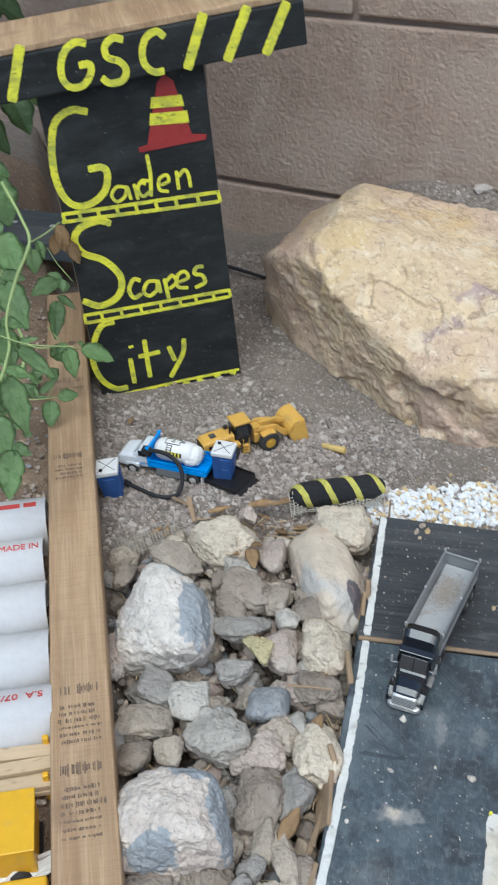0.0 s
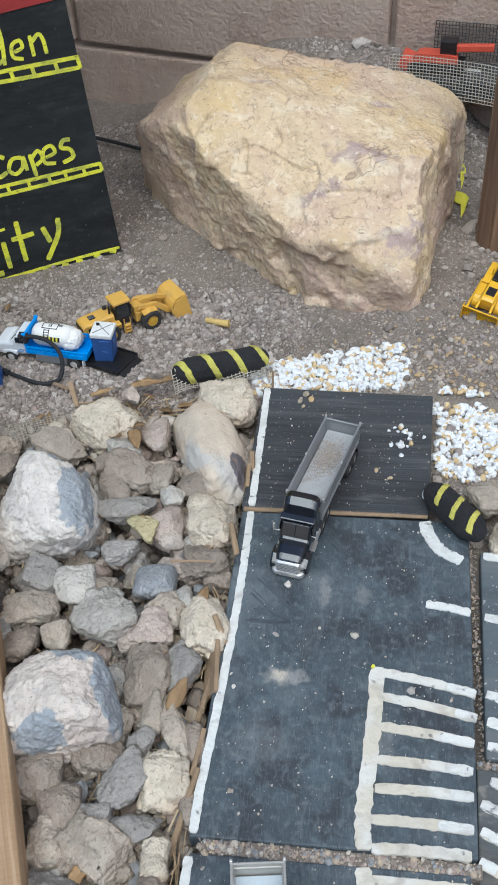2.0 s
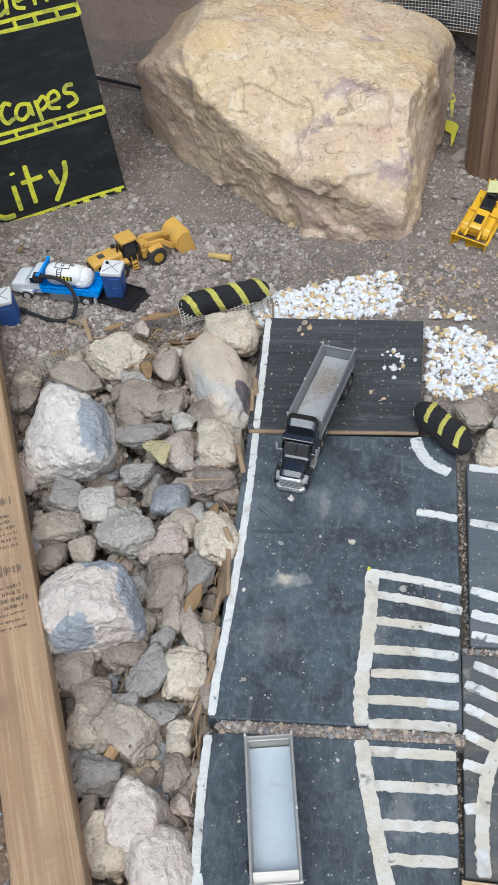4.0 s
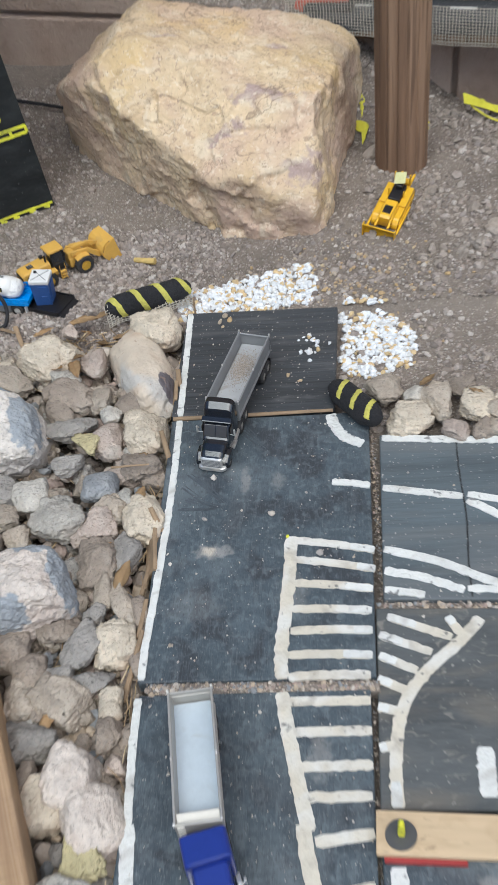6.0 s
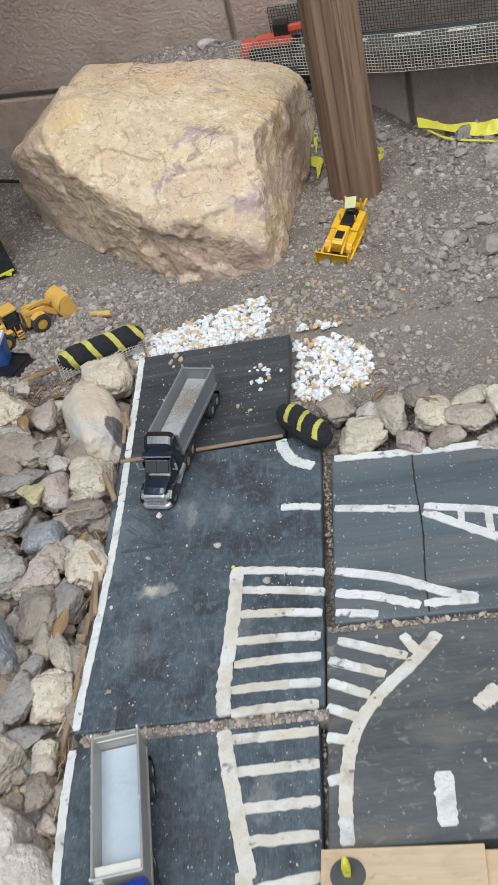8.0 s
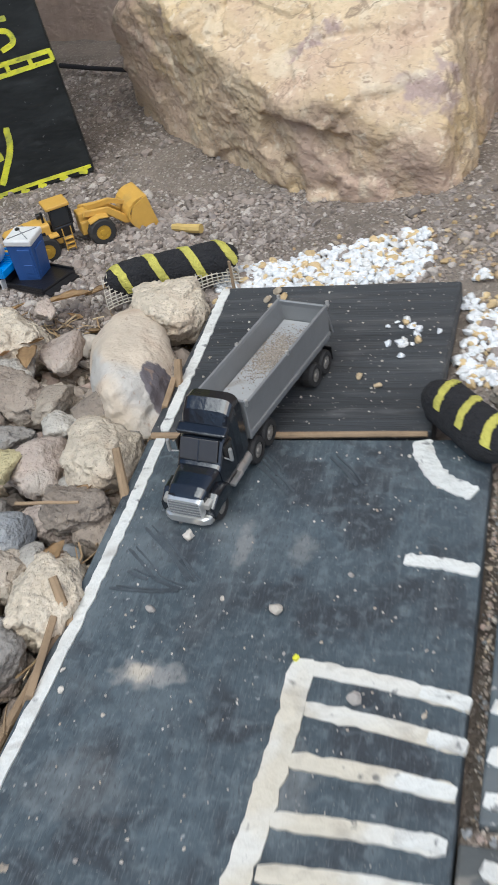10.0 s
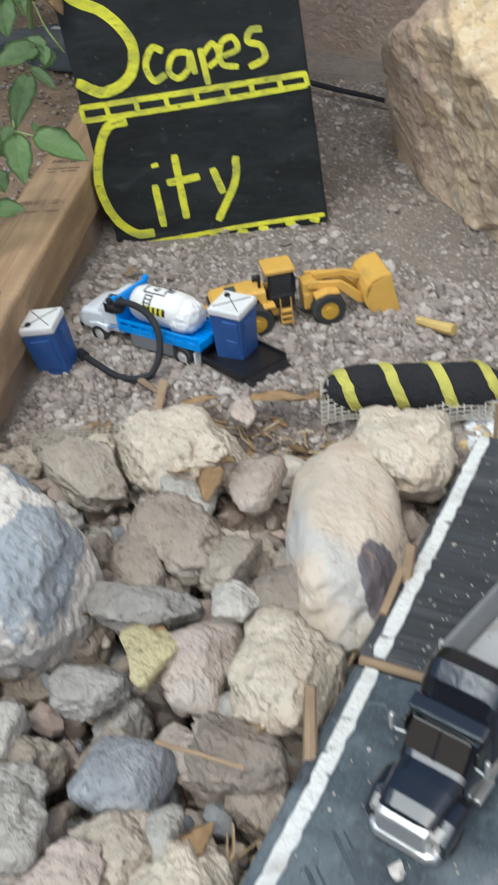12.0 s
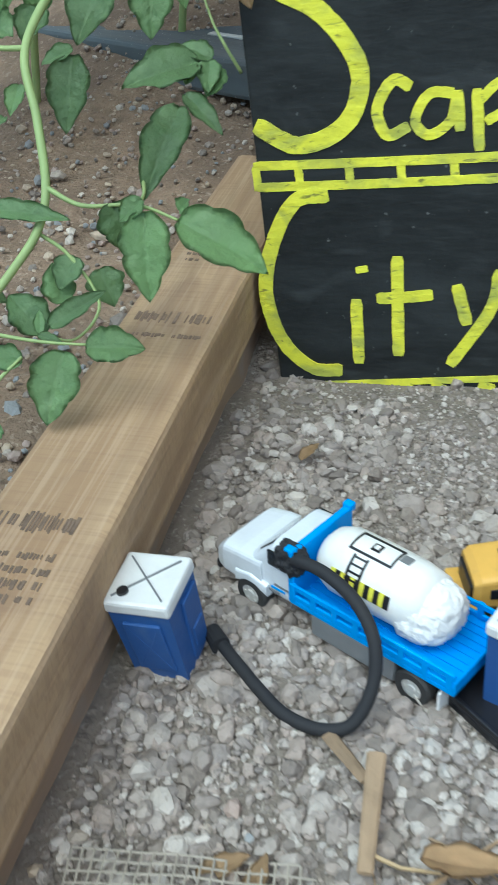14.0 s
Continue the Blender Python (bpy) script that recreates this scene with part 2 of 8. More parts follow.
top_layer(m_road, (0.022, 0.026, 0.032), 520, 0.56, 0.70, (2.0, 0.5, 1), 5, 0.3, 0.5)
top_layer(m_road, (0.30, 0.28, 0.25), 900, 0.67, 0.74, (1, 1, 1), 2, 0.0, 0.6)
m_road_cross = material("road_paint_old", (0.040, 0.044, 0.048), 0.65, vary=0.45, scale=42, bump=0.45, stretch=(0.2, 3, 1), patch=(0.10, 0.10, 0.10), patch_scale=26, patch_at=(0.52, 0.75))
top_layer(m_road_cross, (0.12, 0.12, 0.12), 60, 0.58, 0.72, (0.5, 2.0, 1), 8, 0.6, 0.5)
top_layer(m_road_cross, (0.36, 0.34, 0.31), 420, 0.67, 0.73, (1, 1, 1), 2, 0.0, 0.8)
m_road_grey = material("road_paint_grey", (0.088, 0.108, 0.118), 0.72, vary=0.3, scale=42, bump=0.35, stretch=(0.25, 2.2, 1), patch=(0.145, 0.152, 0.152), patch_scale=18, patch_at=(0.5, 0.72))
top_layer(m_road_grey, (0.075, 0.08, 0.084), 60, 0.55, 0.68, (0.35, 2.0, 1), 8, 0.6, 0.4)
top_layer(m_road_grey, (0.42, 0.40, 0.37), 420, 0.67, 0.73, (1, 1, 1), 2, 0.0, 0.8)
m_road_brown = material("road_paint_worn", (0.088, 0.094, 0.094), 0.78, vary=0.35, scale=60, bump=0.4, stretch=(0.5, 1.6, 1), patch=(0.150, 0.135, 0.113), patch_scale=24, patch_at=(0.48, 0.70))
top_layer(m_road_brown, (0.055, 0.06, 0.062), 60, 0.54, 0.68, (0.35, 2.0, 1), 8, 0.6, 0.45)
top_layer(m_road_brown, (0.25, 0.23, 0.20), 120, 0.58, 0.70, (0.8, 1.3, 1), 8, 0.8, 0.6)
top_layer(m_road_brown, (0.40, 0.38, 0.34), 380, 0.68, 0.74, (1, 1, 1), 3, 0.0, 0.7)
m_scratch = material("scratched_paint", (0.060, 0.072, 0.082), 0.55, vary=0.4, scale=200, bump=0.2)
m_black_crack = material("crack_dark", (0.022, 0.023, 0.024), 0.9, vary=0.4, scale=200, bump=0.2)
m_white = material("white_paint", (0.66, 0.66, 0.62), 0.65, vary=0.12, scale=160, bump=0.5, patch=(0.48, 0.46, 0.42), patch_scale=60, patch_at=(0.52, 0.72))
top_layer(m_white, (0.12, 0.12, 0.12), 130, 0.63, 0.69, detail=8, amount=0.8)
m_cream = material("cream_paint", (0.58, 0.53, 0.43), 0.7, vary=0.14, scale=120, bump=0.4, patch=(0.64, 0.62, 0.56), patch_scale=30)
top_layer(m_cream, (0.36, 0.32, 0.26), 60, 0.54, 0.70, detail=8, amount=0.7)
top_layer(m_cream, (0.12, 0.12, 0.12), 130, 0.64, 0.70, detail=8, amount=0.8)
m_paleyellow = material("pale_yellow_paint", (0.58, 0.57, 0.27), 0.65, vary=0.2, scale=90, bump=0.4, patch=(0.55, 0.55, 0.43), patch_scale=22)
top_layer(m_paleyellow, (0.18, 0.18, 0.15), 110, 0.60, 0.68, detail=8, amount=0.7)
m_yellowpaint = material("yellow_paint", (0.76, 0.74, 0.05), 0.5, vary=0.2, scale=120, bump=0.3, stretch=(0.7, 1, 1.2), second=(0.50, 0.50, 0.06))
top_layer(m_yellowpaint, (0.36, 0.39, 0.08), 55, 0.48, 0.66, (1.2, 1, 1.6), amount=0.75)
top_layer(m_yellowpaint, (0.10, 0.11, 0.045), 300, 0.60, 0.70, (0.5, 1, 1.5), 7, 0.8, 0.75)
m_redpaint = material("red_paint", (0.30, 0.03, 0.028), 0.55, vary=0.2, scale=120, bump=0.2)
m_boulder = material("boulder", (0.61, 0.475, 0.305), 0.95, vary=0.2, scale=80, bump=0.8, bump_scale=210, second=(0.51, 0.37, 0.225), patch=(0.57, 0.42, 0.30), patch_scale=9, patch_at=(0.46, 0.64))
top_layer(m_boulder, (0.63, 0.455, 0.20), 13, 0.52, 0.66, detail=8, amount=0.55)
for c, rr, a in (((-0.17, -0.01, 0.01), (0.055, 0.10, 0.09), 0.75), ((-0.02, -0.14, -0.05), (0.16, 0.06, 0.050), 0.85), ((0.14, 0.0, -0.01), (0.03, 0.12, 0.09), 0.8)):
    stain(m_boulder, c, rr, (0.48, 0.345, 0.27), a, 0.5, 28)
for c, rr in (((-0.115, -0.035, 0.035), (0.012, 0.03, 0.02)), ((0.055, -0.045, 0.055), (0.030, 0.012, 0.02)), ((0.015, -0.075, 0.03), (0.022, 0.008, 0.02)), ((0.09, -0.10, 0.0), (0.022, 0.03, 0.016)), ((0.065, 0.05, 0.07), (0.018, 0.008, 0.02)), ((-0.06, 0.05, 0.075), (0.022, 0.007, 0.02))):
    stain(m_boulder, c, rr, (0.33, 0.245, 0.255), 0.7, 0.9, 70)
top_layer(m_boulder, (0.70, 0.60, 0.44), 45, 0.55, 0.66, detail=9, amount=0.6)
top_layer(m_boulder, (0.36, 0.26, 0.185), 110, 0.57, 0.67, detail=9, distortion=1.5, amount=0.75)
top_layer(m_boulder, (0.74, 0.64, 0.48), 160, 0.58, 0.68, detail=9, distortion=1.0, amount=0.6)
top_layer(m_boulder, (0.25, 0.18, 0.13), 320, 0.65, 0.71, detail=3, distortion=0.4, amount=0.65)
veins(m_boulder, (0.20, 0.14, 0.10), 17, 0.010, 0.8)
veins(m_boulder, (0.24, 0.17, 0.12), 42, 0.014, 0.6)
STONE = {}
for key, base, pt in (("cream", (0.57, 0.495, 0.385), (0.50, 0.40, 0.295)), ("pale", (0.46, 0.43, 0.375), (0.36, 0.325, 0.28)),
                      ("pink", (0.45, 0.37, 0.31), (0.53, 0.47, 0.40)), ("grey", (0.30, 0.278, 0.248), (0.385, 0.355, 0.315)),
                      ("blue", (0.27, 0.28, 0.285), (0.44, 0.435, 0.42)), ("tan", (0.395, 0.335, 0.265), (0.46, 0.41, 0.335)),
                      ("brown", (0.285, 0.235, 0.187), (0.36, 0.31, 0.252)), ("ochre", (0.46, 0.40, 0.225), (0.39, 0.33, 0.20)),
                      ("white_blue", (0.63, 0.58, 0.515), (0.55, 0.50, 0.45)), ("white_mixed", (0.60, 0.53, 0.46), (0.52, 0.44, 0.38)), ("white_pink", (0.61, 0.535, 0.46), (0.50, 0.41, 0.345))):
    big = key.startswith("white")
    STONE[key] = material("stone_" + key, base, 0.92, vary=0.2, scale=110, bump=1.0 if big else 0.85, bump_scale=240 if big else 380, patch=pt, patch_scale=20 if big else 34,
                          patch_at=(0.48, 0.62) if big else (0.48, 0.66), random_tint=0.0 if big else 0.16)
    top_layer(STONE[key], tuple(min(0.8, c * 1.25) for c in base), 75, 0.55, 0.68, detail=8, amount=0.6)
    top_layer(STONE[key], tuple(c * 0.6 for c in base), 260, 0.58, 0.68, detail=6, distortion=0.6, amount=0.55 if big else 0.68)
    top_layer(STONE[key], tuple(c * 0.35 for c in base), 600, 0.65, 0.71, detail=2, distortion=0.0, amount=0.7)
for key, spots in (("white_blue", (((0.023, -0.002, 0.024), (0.017, 0.030, 0.026)), ((0.002, 0.034, 0.012), (0.014, 0.012, 0.03)), ((-0.036, -0.012, -0.012), (0.010, 0.014, 0.012)))),
                   ("white_mixed", (((0.016, 0.022, 0.022), (0.019, 0.016, 0.03)), ((0.034, -0.004, 0.006), (0.015, 0.032, 0.034)), ((-0.016, -0.030, 0.008), (0.019, 0.012, 0.022)), ((-0.036, -0.010, 0.0), (0.008, 0.02, 0.02))))):
    for c, rr in spots:
        stain(STONE[key], c, rr, (0.30, 0.325, 0.345), 0.95, 0.22, 110, 0, True)
    top_layer(STONE[key], (0.56, 0.54, 0.51), 150, 0.60, 0.70, detail=8, distortion=0.8, amount=0.5)
STONE["long"] = material("stone_long", (0.58, 0.495, 0.39), 0.85, vary=0.14, scale=80, bump=0.45, bump_scale=300, patch=(0.52, 0.40, 0.30), patch_scale=22, patch_at=(0.5, 0.66))
top_layer(STONE["long"], (0.48, 0.48, 0.46), 16, 0.54, 0.62, detail=7, amount=0.7)
stain(STONE["long"], (0.012, -0.042, 0.012), (0.012, 0.015, 0.05), (0.14, 0.125, 0.135), 1.0, 0.12, 160, 0, True)
top_layer(STONE["long"], (0.30, 0.21, 0.15), 150, 0.62, 0.70, detail=8, distortion=1.2, amount=0.6)
m_gravel = island_mix("gravel", [(0.30, 0.255, 0.222), (0.37, 0.322, 0.28), (0.23, 0.192, 0.16), (0.33, 0.272, 0.23), (0.27, 0.232, 0.206), (0.47, 0.422, 0.372), (0.185, 0.155, 0.132)])
top_layer(m_gravel, (0.33, 0.29, 0.25), 55, 0.46, 0.60, detail=7, amount=0.22)
top_layer(m_gravel, (0.15, 0.125, 0.105), 500, 0.58, 0.68, detail=5, amount=0.5)
m_clod = material("clod", (0.315, 0.268, 0.222), 0.97, vary=0.3, scale=140, bump=0.9, bump_scale=420, patch=(0.36, 0.315, 0.268), patch_scale=60, random_tint=0.2, island=True)
m_bedfill = island_mix("bed_rubble", [(0.30, 0.25, 0.205), (0.40, 0.34, 0.28), (0.22, 0.185, 0.155), (0.46, 0.37, 0.27), (0.27, 0.275, 0.275), (0.50, 0.44, 0.37), (0.36, 0.28, 0.235)])
m_pebbles = island_mix("white_pebbles", [(0.74, 0.76, 0.77), (0.69, 0.70, 0.70), (0.77, 0.78, 0.79), (0.58, 0.43, 0.23), (0.72, 0.73, 0.73), (0.75, 0.76, 0.76), (0.70, 0.72, 0.73), (0.62, 0.47, 0.25), (0.74, 0.75, 0.75), (0.66, 0.65, 0.62)], 0.5)
m_leaf_dry = material("dry_leaf", (0.47, 0.32, 0.17), 0.8, vary=0.3, scale=120, bump=0.2, random_tint=0.25)
m_stick = material("stick", (0.27, 0.19, 0.115), 0.85, vary=0.3, scale=90, bump=0.4, random_tint=0.2)
m_net_dirty = material("net_dirty", (0.36, 0.32, 0.26), 0.8, vary=0.2, scale=200, bump=0.1)
m_netdark = material("net_dark", (0.045, 0.043, 0.042), 0.7, vary=0.2, scale=200, bump=0.1)
m_net = material("net", (0.50, 0.46, 0.38), 0.6, vary=0.15, scale=200, bump=0.1)
m_sock = material("knit_black", (0.018, 0.018, 0.02), 0.95, vary=0.4, scale=240, bump=0.8, bump_scale=700)
m_ochre = material("ochre_paint", (0.55, 0.39, 0.13), 0.7, vary=0.2, scale=120, bump=0.2)
m_sock_yellow = material("knit_yellow", (0.52, 0.48, 0.10), 0.9, vary=0.25, scale=240, bump=0.6, bump_scale=700)


def plain(name, base, rough=0.4, metal=0.0, coat=0.0, vary=0.08, dirt=None):
    return material(name, base, rough, metal, vary=vary, scale=180, bump=0.06, bump_scale=500, coat=coat, patch=dirt, patch_scale=70, patch_at=(0.6, 0.8))


m_yellow = plain("loader_yellow", (0.62, 0.365, 0.075), 0.42, dirt=(0.45, 0.29, 0.10))
m_dozer = plain("dozer_yellow", (0.70, 0.40, 0.02), 0.35, dirt=(0.55, 0.36, 0.08))
m_black = plain("toy_black", (0.012, 0.012, 0.014), 0.35)
m_gloss_black = plain("gloss_black", (0.006, 0.008, 0.012), 0.12, coat=0.8)
m_rubber = plain("rubber", (0.030, 0.029, 0.028), 0.75, dirt=(0.13, 0.115, 0.095))
m_rim = plain("rim_grey", (0.30, 0.28, 0.25), 0.4, 0.3, dirt=(0.25, 0.21, 0.17))
m_rim_white = plain("rim_white", (0.62, 0.61, 0.58), 0.35, 0.3)
m_rim_yellow = plain("rim_yellow", (0.55, 0.33, 0.04), 0.45)
m_chrome = plain("chrome", (0.66, 0.65, 0.62), 0.28, 0.75, dirt=(0.40, 0.36, 0.30))
m_trailer = plain("trailer_grey", (0.24, 0.245, 0.245), 0.42, 0.2, dirt=(0.22, 0.20, 0.18))
m_trailer_in = plain("trailer_inner", (0.40, 0.405, 0.405), 0.45, 0.1, dirt=(0.26, 0.22, 0.17))
m_bedgrey = plain("bed_light", (0.47, 0.53, 0.57), 0.4, 0.0, dirt=(0.40, 0.42, 0.42))
m_bedrim = plain("bed_rim", (0.42, 0.40, 0.36), 0.4, 0.4)
m_cabblue = plain("cab_blue", (0.012, 0.030, 0.21), 0.32, coat=0.3)
m_bedblue = plain("bed_blue", (0.01, 0.27, 0.75), 0.38, coat=0.2)
m_potblue = plain("pot_blue", (0.030, 0.088, 0.27), 0.5, dirt=(0.09, 0.15, 0.29))
m_potwhite = plain("pot_white", (0.66, 0.66, 0.64), 0.5, dirt=(0.50, 0.48, 0.44))
m_truckwhite = plain("truck_white", (0.66, 0.69, 0.72), 0.25, coat=0.4)
m_tankwhite = plain("tank_white", (0.74, 0.73, 0.69), 0.45)
m_plaster = material("plaster_white", (0.74, 0.73, 0.70), 0.8, vary=0.08, scale=200, bump=0.45, bump_scale=320)
m_glass = plain("toy_glass", (0.02, 0.024, 0.028), 0.08, coat=0.6)
m_glass_blue = plain("toy_glass_blue", (0.008, 0.016, 0.085), 0.55)
# faint brown in the colour stands in for surroundings mirrored in the glass
m_glass_warm = plain("toy_glass_warm", (0.035, 0.030, 0.025), 0.12, coat=0.6)
m_silver = plain("silver_grey", (0.20, 0.205, 0.21), 0.45, 0.2)
m_washer = plain("dark_steel", (0.10, 0.098, 0.095), 0.5, 0.4, dirt=(0.17, 0.14, 0.11))
m_pvc = plain("pvc", (0.74, 0.74, 0.74), 0.4)
m_redink = plain("red_ink", (0.5, 0.06, 0.05), 0.6)
m_tape = plain("caution_tape", (0.66, 0.62, 0.06), 0.5, dirt=(0.42, 0.40, 0.12))
m_red = plain("toy_red", (0.60, 0.09, 0.05), 0.4)
m_bar = material("pale_wood", (0.56, 0.42, 0.26), 0.75, vary=0.15, scale=60, bump=0.2, stretch=(0.2, 3, 3))
top_layer(m_bar, (0.40, 0.28, 0.16), 40, 0.52, 0.68, (1, 1.5, 1), 8, 0.8, 0.6)
top_layer(m_bar, (0.24, 0.17, 0.11), 160, 0.62, 0.70, (0.5, 2, 1), 7, 0.6, 0.6)
m_hose = plain("hose_black", (0.016, 0.016, 0.018), 0.8)
m_green = material("tomato_leaf", (0.215, 0.335, 0.135), 0.5, vary=0.25, scale=60, bump=0.5, bump_scale=210, random_tint=0.3)
top_layer(m_green, (0.32, 0.45, 0.22), 70, 0.52, 0.68, detail=6, amount=0.55)
top_layer(m_green, (0.10, 0.19, 0.06), 110, 0.56, 0.68, detail=6, amount=0.55)
m_stem = material("tomato_stem", (0.30, 0.38, 0.14), 0.6, vary=0.2, scale=60, bump=0.1)


# ---------------------------------------------------------------- mesh tools
def mesh_object(name, bm, mat, smooth=False):
    me = bpy.data.meshes.new(name)
    bm.normal_update()
    bm.to_mesh(me)
    bm.free()
    if smooth:
        me.shade_smooth()
    me.materials.append(mat)
    return new(name, me)


def part(name, bm, mat, parent, label="", smooth=False):
    ob = mesh_object(name, bm, mat, smooth)
    ob.parent = parent
    return tagged(ob, label)


def thing(name, m, label, category, group="", kind=""):
    ob = new(name)
    ob.empty_display_size = 0.01
    ob.matrix_world = m
    return tagged(ob, label, category, group, kind)


def box(bm, c, s, bevel=0.0, rot=None, seg=2):
    """A block with rounded edges: centre, size."""
    geo = bmesh.ops.create_cube(bm, size=1)["verts"]
    bmesh.ops.scale(bm, vec=s, verts=geo)
    if bevel:
        edges = list({e for v in geo for e in v.link_edges})
        r = bmesh.ops.bevel(bm, geom=edges, offset=bevel, segments=seg, affect="EDGES", profile=0.5)
        geo = list({v for f in r["faces"] for v in f.verts} | {v for v in geo if v.is_valid})
    if rot:
        bmesh.ops.transform(bm, matrix=Euler([radians(a) for a in rot]).to_matrix().to_4x4(), verts=geo)
    bmesh.ops.translate(bm, vec=c, verts=geo)
    return geo


def bx(c, s, bevel=0.0, rot=None, seg=2):
    bm = bmesh.new()
    box(bm, c, s, bevel, rot, seg)
    return bm


def cyl(bm, a, b, r0, r1=None, seg=20):
    a, b = Vector(a), Vector(b)
    m = Matrix.Translation((a + b) / 2) @ (b - a).to_track_quat("Z", "Y").to_matrix().to_4x4()
    return bmesh.ops.create_cone(bm, cap_ends=True, segments=seg, radius1=r0, radius2=r0 if r1 is None else r1, depth=(b - a).length, matrix=m)["verts"]


def prism(bm, outline, z0, z1):
    """A solid from a flat outline, counter-clockwise."""
    lo = [bm.verts.new((x, y, z0)) for x, y in outline]
    hi = [bm.verts.new((x, y, z1)) for x, y in outline]
    bm.faces.new(list(reversed(lo)))
    bm.faces.new(hi)
    n = len(outline)
    for i in range(n):
        bm.faces.new((lo[i], lo[(i + 1) % n], hi[(i + 1) % n], hi[i]))
    return lo + hi


def side_profile(bm, outline, y0, y1):
    """A solid from an outline in x and z, drawn out along y."""
    vs = prism(bm, outline, 0, 1)
    for v in vs:
        x, z, k = v.co
        v.co = (x, y0 + (y1 - y0) * k, z)
    bmesh.ops.recalc_face_normals(bm, faces=bm.faces)
    return vs


def bevel_all(bm, offset, seg=2, angle=25):
    edges = [e for e in bm.edges if len(e.link_faces) == 2 and e.calc_face_angle(0) > radians(angle)]
    bmesh.ops.bevel(bm, geom=edges, offset=offset, segments=seg, affect="EDGES", profile=0.5, clamp_overlap=True)
    return bm


def tube(bm, pts, radius, seg=8, taper=None):
    """A round rod along points."""
    pts = [Vector(p) for p in pts]
    rings = []
    for i, p in enumerate(pts):
        d = (pts[min(i + 1, len(pts) - 1)] - pts[max(i - 1, 0)]).normalized()
        q = d.to_track_quat("Z", "Y")
        r = radius * (1 + ((taper or 1) - 1) * i / max(1, len(pts) - 1))
        rings.append([bm.verts.new(p + q @ Vector((r * math.cos(a), r * math.sin(a), 0))) for a in [math.tau * k / seg for k in range(seg)]])
    for a, b in zip(rings, rings[1:]):
        for k in range(seg):
            bm.faces.new((a[k], a[(k + 1) % seg], b[(k + 1) % seg], b[k]))
    bm.faces.new(list(reversed(rings[0])))
    bm.faces.new(rings[-1])


def spline(pts, n=8):
    """A smooth line through points."""
    pts = [Vector(p) for p in pts]
    ext = [2 * pts[0] - pts[1], *pts, 2 * pts[-1] - pts[-2]]
    out = []
    for i in range(len(pts) - 1):
        p0, p1, p2, p3 = ext[i:i + 4]
        for k in range(n):
            t = k / n
            out.append(0.5 * (2 * p1 + (p2 - p0) * t + (2 * p0 - 5 * p1 + 4 * p2 - p3) * t * t + (3 * p1 - p0 - 3 * p2 + p3) * t ** 3))
    return out + [pts[-1]]


def ribbon(bm, pts, width, z0, z1, rng, rough=0.12, n=10, taper=True):
    """A brush stroke with uneven edges and a little thickness, drawn along points in a plane."""
    line = spline([(*p, 0) for p in pts], n) if len(pts) > 1 else [Vector((*pts[0], 0))]
    fine = []
    for a, b in zip(line, line[1:]):
        k = max(1, int((b - a).length / 0.0022))
        fine += [a.lerp(b, j / k) for j in range(k)]
    fine.append(line[-1])
    left, right = [], []
    seed = rng.random() * 100
    for i, p in enumerate(fine):
        d = (fine[min(i + 1, len(fine) - 1)] - fine[max(i - 1, 0)]).normalized()
        s = Vector((-d.y, d.x, 0))
        e = min(i, len(fine) - 1 - i)
        w = width / 2 * (0.75 if taper and e == 0 else 1)
        left.append(p + s * w * (1 + rough * noise.noise((seed + i * 0.55, 0, 1)) * 1.6))
        right.append(p - s * w * (1 + rough * noise.noise((seed + i * 0.55, 5, 1)) * 1.6))
    rows = []
    for i, (a, b) in enumerate(zip(left, right)):
        top = z1 + 4e-6 * i
        rows.append([bm.verts.new((a.x, a.y, z0)), bm.verts.new((a.x, a.y, top)), bm.verts.new((b.x, b.y, top)), bm.verts.new((b.x, b.y, z0))])
    for a, b in zip(rows, rows[1:]):
        for k in range(3):
            bm.faces.new((a[k], a[k + 1], b[k + 1], b[k]))
    bm.faces.new(rows[0])
    bm.faces.new(list(reversed(rows[-1])))


